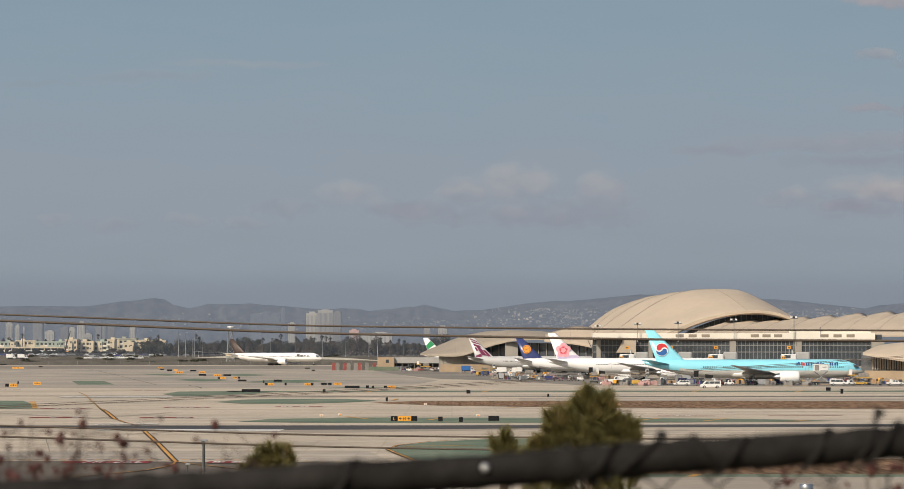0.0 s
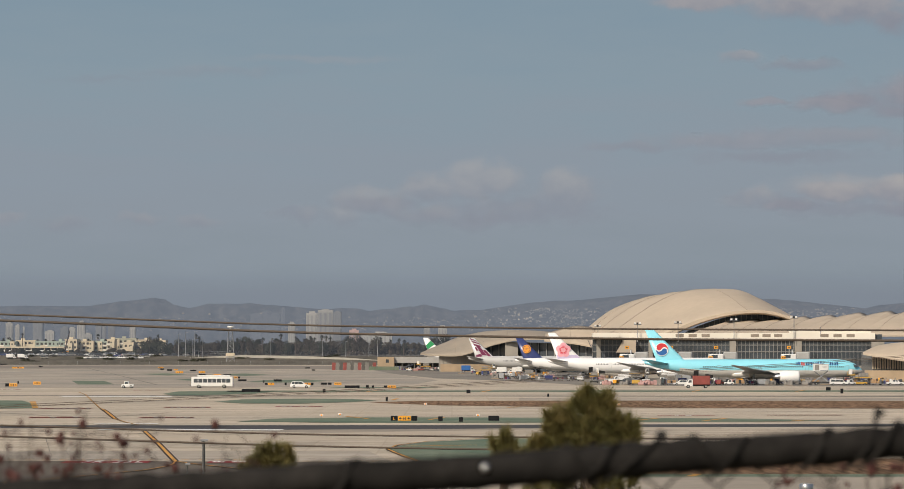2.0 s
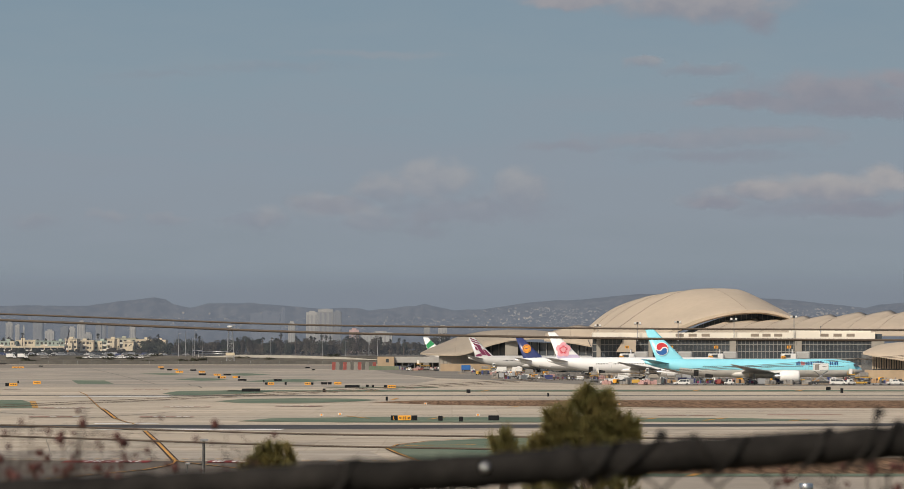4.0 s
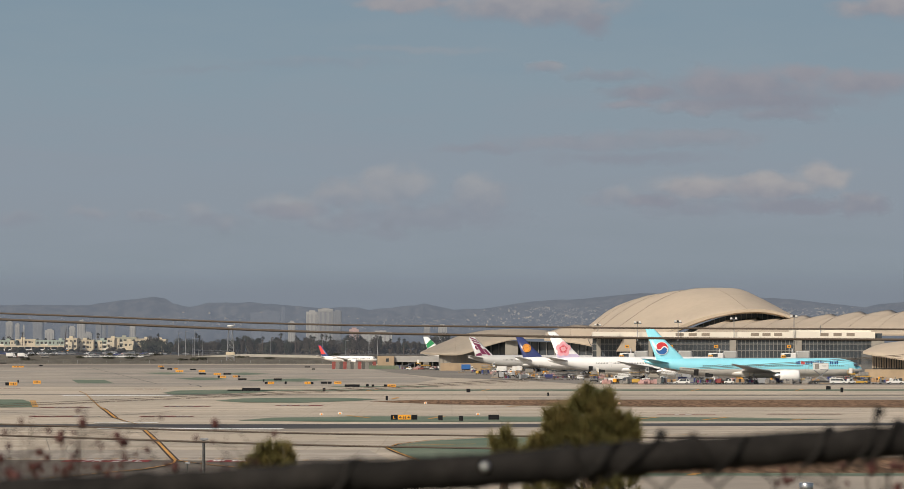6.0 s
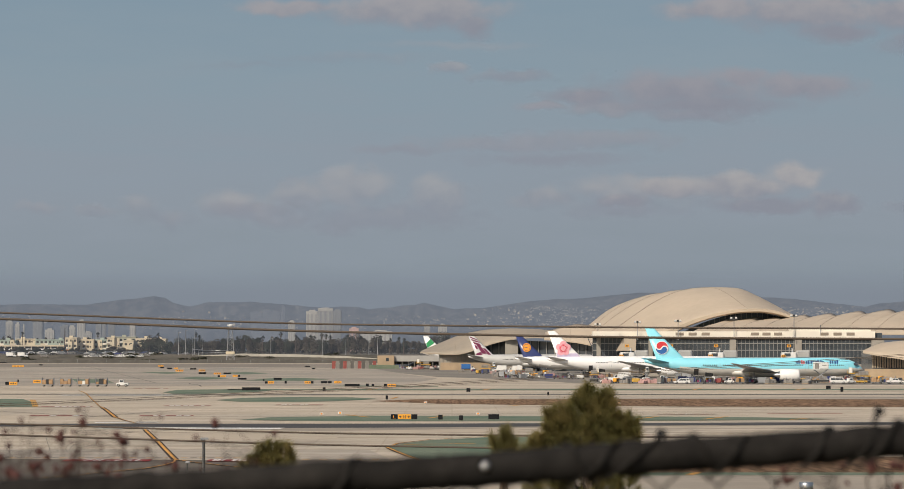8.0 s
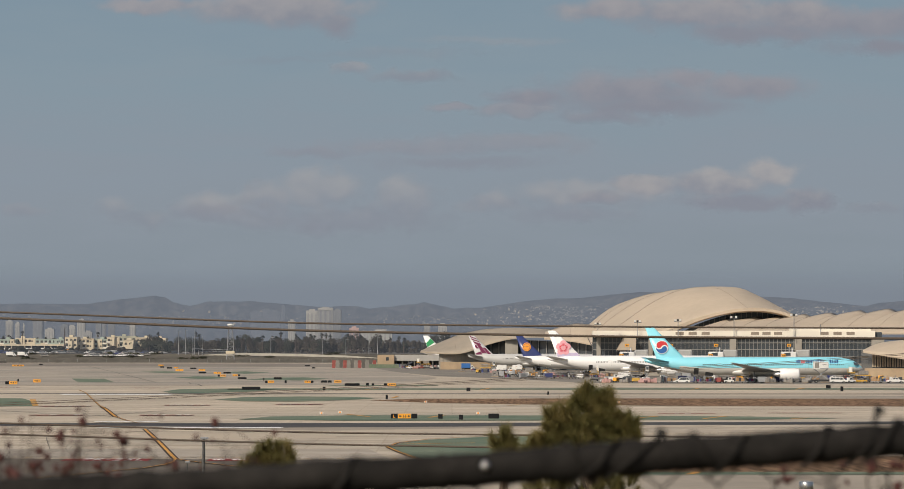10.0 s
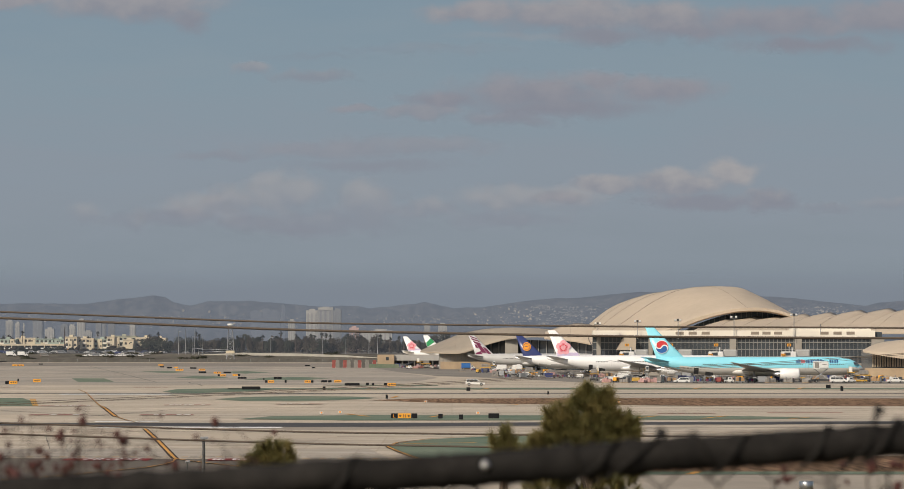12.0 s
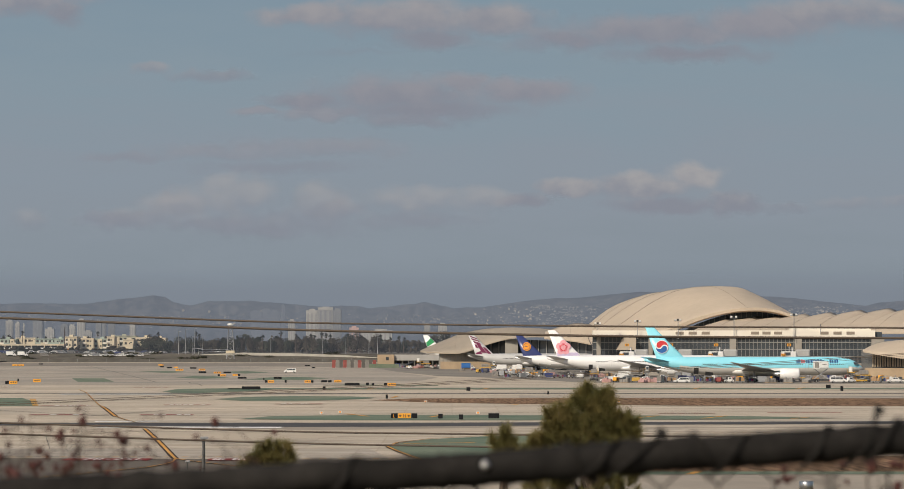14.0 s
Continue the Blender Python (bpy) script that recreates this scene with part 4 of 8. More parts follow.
# ---- terminal ----
def sheet(bm, lower, upper, rows, bulge=0.0, thick=0.6, mi=0, ribs=()):
    """A roof shell between an eave line and a ridge line, arched by bulge (m); behind each rib it steps down."""
    n = len(lower)
    g = []
    for j in range(rows + 1):
        f = j / rows
        row = []
        for i in range(n):
            z = bulge * math.sin(math.pi * f) * math.sin(math.pi * (i + 0.4) / (n - 0.2)) * 1.5 * (1 - i / n)
            u = i / (n - 1)
            for u0, f0, drop in ribs:
                edge = f0 + (1 - f0) * min(1.0, u / u0) ** 1.6
                z += drop * (1 - smooth(f - edge, 0.0, 0.03)) * (1 - smooth(u, u0 * 0.8, u0 * 1.02))
            row.append(bm.verts.new(Vector(lower[i]).lerp(Vector(upper[i]), f) + Vector((0, 0, z))))
        g.append(row)
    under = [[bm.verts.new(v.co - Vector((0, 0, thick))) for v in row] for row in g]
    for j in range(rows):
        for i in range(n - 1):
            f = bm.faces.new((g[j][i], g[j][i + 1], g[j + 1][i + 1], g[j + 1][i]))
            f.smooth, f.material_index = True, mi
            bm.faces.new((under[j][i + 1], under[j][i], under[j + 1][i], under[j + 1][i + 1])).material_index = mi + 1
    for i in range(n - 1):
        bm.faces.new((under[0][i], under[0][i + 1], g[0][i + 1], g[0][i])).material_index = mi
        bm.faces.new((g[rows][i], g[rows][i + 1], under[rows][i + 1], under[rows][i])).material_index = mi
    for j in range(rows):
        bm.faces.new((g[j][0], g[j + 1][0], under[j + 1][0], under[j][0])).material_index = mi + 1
        bm.faces.new((g[j + 1][-1], g[j][-1], under[j][-1], under[j + 1][-1])).material_index = mi


def curve(pts, d0, d1, n):
    """A smooth line through chart bearings, its distance running from d0 to d1."""
    a = [p[0] for p in pts]
    out = []
    for i in range(n + 1):
        f = i / n
        x = a[0] + (a[-1] - a[0]) * f
        # smooth by averaging the broken line
        w = (a[-1] - a[0]) * 0.03
        b = sum(float(np.interp(x + w * q, a, [p[1] for p in pts])) for q in (-1, -0.5, 0, 0.5, 1)) / 5 if 0 < i < n else float(np.interp(x, a, [p[1] for p in pts]))
        out.append(chart(x, b, d0 + (d1 - d0) * f))
    return out


def shell(name, eave, ridge, de, dr, n, rows, bulge, label, parent, seams=(), mat="roof", ribs=(), lip=0.0):
    lo, hi = curve(eave, *de, n), curve(ridge, *dr, n)
    bm = bmesh.new()
    sheet(bm, lo, hi, rows, bulge, ribs=ribs)
    ob = part(name, bm, [M[mat], M["shaded_soffit"]], parent, label)
    for at in seams:
        top, foot = at if isinstance(at, tuple) else (at, at)
        pts = []
        for q in range(25):
            f = q / 24
            u = (foot + (top - foot) * f) * n
            i = min(n - 1, int(u))
            low, high = lo[i].lerp(lo[i + 1], u - i), hi[i].lerp(hi[i + 1], u - i)
            pts.append(low.lerp(high, f) + Vector((0, 0, bulge * math.sin(math.pi * f) * math.sin(math.pi * (u + 0.4) / (n + 0.8)) * 1.5 * (1 - u / (n + 1)) + 0.05)))
        bm = bmesh.new()
        tube(bm, pts, 0.055, 5)
        part("seam", bm, M["seam"], ob)
    # darker tubes added to draw the shading lines where roof shells meet
    for u0, f0, drop in ribs:
        bm = bmesh.new()
        pts = []
        for q in range(31):
            u = u0 * q / 30
            f = f0 + (1 - f0) * (u / u0) ** 1.6
            i = min(n - 1, int(u * n))
            w = u * n - i
            z = bulge * math.sin(math.pi * f) * math.sin(math.pi * (u * n + 0.4) / (n + 0.8)) * 1.5 * (1 - u * n / (n + 1))
            for v0, g0, more in ribs:
                edge = g0 + (1 - g0) * min(1.0, u / v0) ** 1.6
                z += more * (1 - smooth(f - edge, 0.0, 0.03)) * (1 - smooth(u, v0 * 0.8, v0 * 1.02))
            pts.append(lo[i].lerp(lo[i + 1], w).lerp(hi[i].lerp(hi[i + 1], w), f) + Vector((0, 0, z)))
        tube(bm, pts, 0.15, 6)
        part("rib", bm, M["seam"], ob, "added dark tube for the crease where two roof shells meet")
    if lip:
        bm = bmesh.new()
        prev = None
        for p in lo[n // 3:]:
            cur = [bm.verts.new(p + Vector((0, y, z))) for y, z in ((-0.3, 0.05), (-0.3, -lip), (3.5, -lip * 1.5), (3.5, -0.7))]
            if prev:
                for q in range(3):
                    bm.faces.new((prev[q], cur[q], cur[q + 1], prev[q + 1]))
            prev = cur
        part("edge_beam", bm, M["roof"], ob, "deep beige edge beam of the arch")
    return ob


def build_terminal():
    t = thing("terminal", pose(0, 0, 0), "airport terminal with sweeping curved beige roofs and glass walls", "terminal")
    # great hall
    shell("roof", [(1028, 606), (1085, 597), (1130, 586), (1165, 572), (1195, 557.5), (1220, 548.5), (1245, 541.5), (1280, 535), (1320, 533.5), (1350, 538), (1378, 548)],
          [(1012, 570), (1040, 546), (1060, 532), (1085, 521.5), (1110, 513.5), (1140, 507.5), (1170, 503.5), (1200, 499.5), (1245, 496), (1285, 498), (1330, 519.5), (1360, 536), (1380, 547)],
          (1270, 1270), (1420, 1300), 96, 42, 6, "tall arched beige hall roof", t, ((0.565, 0.77),), "roof", ((0.36, 0.74, 0.3), (0.49, 0.48, 0.35), (0.62, 0.20, 0.4)), 1.15)
    shell("roof", [(944, 586), (975, 588), (1005, 592), (1034, 598)], [(946, 574), (975, 565), (1000, 560), (1022, 562), (1034, 566)], (1345, 1340), (1366, 1360), 16, 6, 0.0,
          "low beige roof beside the hall", t, (0.5,))
    bm = bmesh.new()
    back = curve([(1100, 606), (1165, 586), (1205, 563), (1245, 549), (1280, 541.5), (1320, 540), (1378, 552)], 1296, 1296, 30)
    prev = None
    for p in back:
        cur = (bm.verts.new(p), bm.verts.new((p.x, p.y, 0)))
        if prev:
            bm.faces.new((prev[0], cur[0], cur[1], prev[1]))
        prev = cur
    part("arch_glazing", bm, M["arch_glass"], t, "dark glass wall under the arch")
    for i in range(2, 30):
        q = back[i]
        bm = bmesh.new()
        box(bm, q.x - 0.15, q.x + 0.15, q.y - 0.5, q.y - 0.02, 8, q.z)
        part("mullion", bm, M["bridge_grey"], t)
    # ribbon of smaller wave roofs
    peaks = [(1270, 548.5), (1314, 547.5), (1357, 546.5), (1397, 543.5), (1442, 541), (1493, 537), (1544, 534), (1598, 531), (1655, 529)]
    for i, (pk, b) in enumerate(peaks):
        n = 20
        foot = max(pk - 118, 1190 + 14 * i)
        eave = [(foot + (pk - 44 - foot) * k / n, 577) for k in range(n + 1)]
        ridge = [(pk - 64 + 76 * k / n, b + ((14 if i else 34) * (1 - k / 16.84) ** 1.15 if k < 16.84 else 5.5 * (k - 16.84) / 3.16)) for k in range(n + 1)]
        d = 1240 - 1.6 * i
        shell("roof", eave, ridge, (d, d - 1), (d + 44, d + 42), 20, 10, 1.6, "low wave-shaped beige roof", t, (0.45,))
    # facade behind the gates
    p0, p1 = Vector((58.5, 1216.0, 0)), Vector((178.5, 1214.0, 0))
    n = 72
    dirv = (p1 - p0)
    nrm = Vector((-dirv.y, dirv.x, 0)).normalized()
    if nrm.y > 0:
        nrm = -nrm
    z0 = -1.5

    def slab(bm, f0, f1, za, zb, out0, out1):
        a, b = p0 + dirv * f0, p0 + dirv * f1
        q = [a + nrm * out0, b + nrm * out0, b + nrm * out1, a + nrm * out1]
        hexa(bm, [(*v.xy, za) for v in q], [(*v.xy, zb) for v in q])
        bmesh.ops.recalc_face_normals(bm, faces=bm.faces)
    bm = bmesh.new()
    slab(bm, 0, 1, z0, 16.6, -12, 0)
    part("wall", bm, M["glass"], t, "dark glass curtain wall")
    bm = bmesh.new()
    slab(bm, 0, 0.975, 14.4, 17.2, -14, 1.5)
    part("parapet", bm, M["cream"], t, "cream panelled parapet band")
    bm = bmesh.new()
    slab(bm, 0, 1, z0, 3.6, -2, 1.0)
    part("base_wall", bm, M["grey_wall"], t, "shaded ground floor wall")
    for i in range(n + 1):
        bm = bmesh.new()
        f = i / n
        slab(bm, f - 0.0006, f + 0.0006, 3.6, 14.4, 0, 0.3)
        part("mullion", bm, M["mullion"], t)
    for z in (6.2, 9.2, 12.0):
        bm = bmesh.new()
        slab(bm, 0, 1, z, z + 0.3, 0, 0.28)
        part("transom", bm, M["mullion"], t)
    for f, hw in ((0.02, 0.007), (0.2, 0.007), (0.485, 0.011), (0.71, 0.012), (0.985, 0.022)):
        bm = bmesh.new()
        slab(bm, f - hw, f + hw, z0, 14.4, 0, 0.8)
        part("pier", bm, M["grey_wall"], t, "grey clad pier")
    for f in (0.30, 0.345, 0.39, 0.56, 0.60, 0.64, 0.80, 0.845, 0.89):
        bm = bmesh.new()
        slab(bm, f - 0.014, f + 0.014, 15.5, 16.7, 1.4, 1.62)
        part("vent_panel", bm, M["seam"], t, "brown louvred vent panel")
    for a0, a1, b0, b1, d, mat, nm, lab in ((1028, 1074, 573.5, 581, 1206, "cream", "plant_room", "white plant room on the roof edge"), (1069, 1103, 584, 607, 1209, "roof", "hall_foot", "beige foot of the hall roof"),
                                            (1372, 1510, 568.5, 573.4, 1213.4, "cream", "raised_parapet", "raised stretch of the cream parapet")):
        bm = bmesh.new()
        p, q = chart(a0, b0, d), chart(a1, b1, d)
        if nm == "hall_foot":
            face = [(p.x, q.z), (q.x, q.z), (q.x, p.z), (p.x + 0.38 * (q.x - p.x), p.z)]
            hexa(bm, [(x, d, z) for x, z in face], [(x, d + 5, z) for x, z in face])
            bmesh.ops.recalc_face_normals(bm, faces=bm.faces)
        else:
            box(bm, p.x, q.x, d, d + 8, q.z, p.z)
        part(nm, bm, M[mat], t, lab)
    # near end with its own curved roof
    shell("roof", [(1496, 608), (1520, 612.5), (1568, 620), (1640, 630), (1720, 638)], [(1497, 606.5), (1512, 598), (1530, 592.5), (1568, 588.5), (1640, 583), (1720, 580)], (1085, 1040), (1110, 1080), 20, 6, 2.0,
          "curved roof over the end pavilion", t, (0.5,))
    bm = bmesh.new()
    a, b = chart(1513, 640, 1089), chart(1760, 640, 1048)
    hexa(bm, [(a.x, a.y, z0), (b.x, b.y, z0), (b.x, b.y + 30, z0), (a.x, a.y + 30, z0)], [(a.x, a.y, 9.3), (b.x, b.y, 4), (b.x, b.y + 30, 4), (a.x, a.y + 30, 9.3)])
    part("wall", bm, M["glass"], t, "shaded end wall")
    for i in range(56):
        bm = bmesh.new()
        p = a.lerp(b, i / 55)
        box(bm, p.x - 0.24, p.x + 0.24, p.y - 0.7, p.y - 0.01, 3.0, 9.3 - 5 * i / 55)
        part("fin_column", bm, M["roof"], t)
    bm = bmesh.new()
    hexa(bm, [(a.x - 3, a.y - 2, z0), (b.x, b.y - 2, z0), (b.x, b.y, z0), (a.x - 3, a.y, z0)], [(a.x - 3, a.y - 2, 2.6), (b.x, b.y - 2, 2.6), (b.x, b.y, 2.6), (a.x - 3, a.y, 2.6)])
    part("base_wall", bm, M["tan_wall"], t, "tan masonry base")
    # far concourse end pavilion
    shell("roof", [(729, 609), (765, 611.5), (798, 612), (822, 605), (850, 594), (885, 585.5), (925, 582.5), (965, 584), (1000, 589), (1030, 595)],
          [(733, 606), (765, 592), (800, 577.5), (840, 570), (885, 568), (930, 569), (980, 573), (1010, 577), (1030, 581)],
          (1480, 1440), (1520, 1500), 40, 8, 2.5, "darker brown-beige curved roof of the far pavilion", t, (0.2, 0.5, 0.8), "darker_roof")
    for a0, a1, d0, d1, zt0, zt1, mat, lab, nm in ((762, 852, 1478, 1478, 6.8, 12.0, "grey_wall", "grey louvred wall", "wall"), (838, 1030, 1476, 1446, 14.5, 12.8, "glass", "glass wall of the far pavilion", "wall"),
                                                   (764, 852, 1474, 1474, 2.9, 2.9, "tan_wall", "tan masonry base", "base_wall")):
        bm = bmesh.new()
        a, b = chart(a0, 640, d0), chart(a1, 640, d1)
        hexa(bm, [(a.x, a.y, -1.5), (b.x, b.y, -1.5), (b.x, b.y + 6, -1.5), (a.x, a.y + 6, -1.5)], [(a.x, a.y, zt0), (b.x, b.y, zt1), (b.x, b.y + 6, zt1), (a.x, a.y + 6, zt0)])
        part(nm, bm, M[mat], t, lab)
    for i in range(0, 27, 2):
        bm = bmesh.new()
        p = chart(762 + 3.2 * i, 640, 1477.9)
        box(bm, p.x - 0.16, p.x + 0.16, p.y - 0.3, p.y, 1.0, 7.4 + (max(0, i - 12) * 0.33))
        part("fin_column", bm, M["mullion"], t)
    for i in range(15):
        bm = bmesh.new()
        f = i / 14
        p = chart(838 + 192 * f, 640, 1475.5 - 30 * f)
        box(bm, p.x - 0.2, p.x + 0.2, p.y - 0.5, p.y, 0, 13.6)
        part("mullion", bm, M["mullion"], t)
    bm = bmesh.new()
    a, b = chart(876, 640, 1468), chart(898, 640, 1468)
    box(bm, a.x, b.x, 1462, 1472, -1.5, 14.2)
    part("pier", bm, M["grey_wall"], t, "wide grey pier")


# ---- foreground ----
def build_fence():
    t = thing("fence", pose(0, 0, 0), "black-wrapped chain-link fence rail at the lookout", "fence")
    d = 3.6
    rail = M["rail"]
    pts = [chart(a, b, d) for a, b in ((-500, 866), (0, 858), (200, 850), (420, 838), (560, 826), (700, 820), (850, 813), (1000, 800), (1150, 788), (1300, 780), (1450, 770), (1568, 762), (1900, 735))]
    wrap = []
    for i in range(181):
        a = -500 + 2400 * i / 180
        x = (a - A0) * d / F
        k = max(j for j in range(len(pts) - 1) if pts[j].x <= x + 1e-6)
        f = min(1, max(0, (x - pts[k].x) / (pts[k + 1].x - pts[k].x)))
        wrap.append(pts[k].lerp(pts[k + 1], f) + Vector((0, 0, 0.0025 * noise.noise((i * 0.21, 0, 0)))))
    bm = bmesh.new()
    tube(bm, wrap, [0.0218 + 0.0035 * noise.noise((i * 0.33, 5, 0)) + 0.0025 * noise.noise((i * 0.9, 9, 0)) for i in range(181)], 14)
    part("top_rail", bm, rail, t, "black wrapped top rail")
    line = [p for p in pts]

    def rail_at(a):
        x = (a - A0) * d / F
        for p, q in zip(line, line[1:]):
            if p.x <= x <= q.x:
                return p.lerp(q, (x - p.x) / (q.x - p.x))
        return line[-1]
    rnd = random.Random(8)
    # twisted wire ends standing over the rail and diagonal links below
    for a, h in ((622, 0.02), (1076, 0.018), (1145, 0.03), (1300, 0.016), (1437, 0.021), (1522, 0.042), (1556, 0.024), (1690, 0.04)):
        p, k, g = rail_at(a), rnd.uniform(0.5, 1.3), rnd.uniform(0.7, 1.15)
        bm = bmesh.new()
        tube(bm, [p + Vector((-0.062 * k, 0.0, -0.034)), p + Vector((-0.046 * k, -0.024, -0.022)), p + Vector((-0.024 * k, -0.027, -0.002 + rnd.uniform(-0.004, 0.004))), p + Vector((-0.007, -0.016, 0.02)), p + Vector((0, 0, h)), p + Vector((0.006, 0.006, h * 0.86))],
             [0.0022 * g, 0.0028 * g, 0.0033 * g, 0.0034 * g, 0.0045, 0.0042], 7)
        part("wire_twist", bm, M["old_wire"], t, "dark twisted wire tie over the rail")
    for i in range(23):
        a = -280 + 98.5 * i
        p = rail_at(a)
        for s in (1, -1):
            q = rail_at(a + s * 49)
            k = q.z - p.z
            bm = bmesh.new()
            tube(bm, [p + Vector((0, 0.014, -0.012)), p + Vector((s * 0.033, 0.016, k - 0.040)), p + Vector((s * 0.034, 0.016, k - 0.056)), p + Vector((0, 0.016, -0.088)), p + Vector((0, 0.016, -0.104)), p + Vector((s * 0.034, 0.016, k - 0.13))], 0.0015, 5)
            part("link_wire", bm, M["old_wire"], t)
    bm = bmesh.new()
    p = rail_at(841)
    bmesh.ops.create_uvsphere(bm, u_segments=12, v_segments=8, radius=0.0058, matrix=Matrix.Translation(p + Vector((0, -0.022, 0.006))))
    part("rivet", bm, M["steel"], t, "bright rivet on the rail", True)
    for a0, turns in ((960, 1), (1180, 1)):
        bm = bmesh.new()
        pts2 = []
        for i in range(turns * 12 + 1):
            q = rail_at(a0 + i * 7.5)
            an = 2 * math.pi * i / 12
            pts2.append(q + Vector((0, 0.0245 * math.cos(an), 0.0245 * math.sin(an))))
        tube(bm, pts2, 0.0026, 5)
        part("wrap_wire", bm, M["old_wire"], t, "grey tie wire wound round the rail")
    for x in (-1.4, 1.7):
        bm = bmesh.new()
        q = rail_at(A0 + x * F / d)
        cyl(bm, (x, d, gz(d) - 0.3), (x, d, q.z), 0.026, 12)
        part("post", bm, rail, t, "black fence post")


def build_wires():
    for a, d, r in (((540.5, 560.5, 566.5, 568.5), 60, 0.019), ((551, 573, 584, 586.5), 60, 0.025), ((733, 749, 756, 757.5), 52, 0.016), ((752, 769, 779, 783), 52, 0.017)):
        xs = (-700, 0, 520, 1100, 1568, 2300)
        bs = (a[0] - 22, a[0], a[1], (a[2] * 1.0), a[3], a[3] + 6)
        bm = bmesh.new()
        pts = []
        for i in range(61):
            x = -700 + 50 * i
            pts.append(chart(x, sum(float(np.interp(x + 40 * k, xs, bs)) for k in range(-3, 4)) / 7, d))
        tube(bm, pts, r, 8)
        tagged(part("power_line", bm, M["cable"]), "brown overhead cable strung across the view", "cable", "overhead cables")
    # slimmer cables climbing from the slope towards the far poles
    for k0, k1 in ((0, 0), (3.0, 2.2), (3.6, 5.5)):
        xs = (-700, -200, 65, 269, 423, 538, 662, 800, 896, 1040, 1187, 1333, 1480, 1568, 1800, 2300)
        bs = (722, 706, 696, 687, 680, 674.6, 668.3, 660.5, 655, 646, 636.5, 628.5, 619, 612.5, 595, 556)
        bm = bmesh.new()
        pts = []
        for i in range(61):
            x = -700 + 50 * i
            pts.append(chart(x, sum(float(np.interp(x + 30 * q, xs, bs)) for q in range(-3, 4)) / 7 + k0 + (k1 - k0) * (x + 200) / 1768, 120))
        tube(bm, pts, 0.012 if k1 < 5 else 0.007, 6)
        tagged(part("power_line", bm, M["cable"]), "slim dark cable sagging over the airfield", "cable", "overhead cables")


def needle_tuft(bm, p, direction, size, rnd, n=330):
    """A shoot with a fountain of long pine needles."""
    u = direction.normalized()
    s = u.orthogonal().normalized()
    w = u.cross(s)
    for i in range(n):
        f = rnd.random()
        base = p + u * size * (0.9 * f - 0.5)
        a = rnd.uniform(0, 2 * math.pi)
        lean = rnd.uniform(0.15, 1.45) * (1.15 - 0.4 * f)
        out = (u * math.cos(lean) + (s * math.cos(a) + w * math.sin(a)) * math.sin(lean)).normalized()
        tip = base + out * size * rnd.uniform(0.5, 0.85)
        sd2 = out.cross(Vector((rnd.uniform(-1, 1), rnd.uniform(-1, 1), rnd.uniform(-1, 1)))).normalized() * 0.0019
        bm.faces.new([bm.verts.new(base - sd2), bm.verts.new(base + sd2), bm.verts.new(tip)])


def pine(name, top, base_z, spread, seed, shape, label, tuft=0.30):
    """A young pine: trunk, limbs, crown of needle tufts. shape: list of (across, down, radius) lobes from the top, metres."""
    rnd = random.Random(seed)
    t = thing(name, pose(top.x, top.y, base_z), label, "tree", "pine trees on the slope")
    h = top.z - base_z
    bm = bmesh.new()
    tube(bm, [(0.15, 0, 0), (0.05, 0.1, h * 0.35), (-0.05, 0, h * 0.7), (0, 0, h * 0.96)], [0.11, 0.08, 0.045, 0.012], 9)
    part("trunk", bm, M["bark"], t)
    leaves = bmesh.new()
    limbs = bmesh.new()
    for ax, dn, rad, count in shape:
        c = Vector((ax, 0, h - dn))
        tube(limbs, [Vector((0, 0, max(0.5, c.z - 0.9 - abs(ax) * 0.5))), c * 0.5 + Vector((0, 0, c.z * 0.5 - 0.35)) * 1.0 - Vector((0, 0, 0.0)), c], [0.02, 0.014, 0.006], 6)
        for i in range(max(4, count // 3)):
            while True:
                v = Vector((rnd.uniform(-1, 1), rnd.uniform(-1, 1), rnd.uniform(-1, 1)))
                if v.length < 1:
                    break
            p = c + Vector((v.x * rad, v.y * rad * 0.9, v.z * rad * 1.25))
            needle_tuft(leaves, p, Vector((v.x * 0.9, v.y * 0.9, 0.9 + 0.5 * v.z)), tuft * rnd.uniform(0.75, 1.25), rnd)
    part("branchwork", limbs, M["bark"], t)
    part("crown", leaves, M["needles"], t, "long olive-green needle tufts")["kind"] = "stuff"
    return t


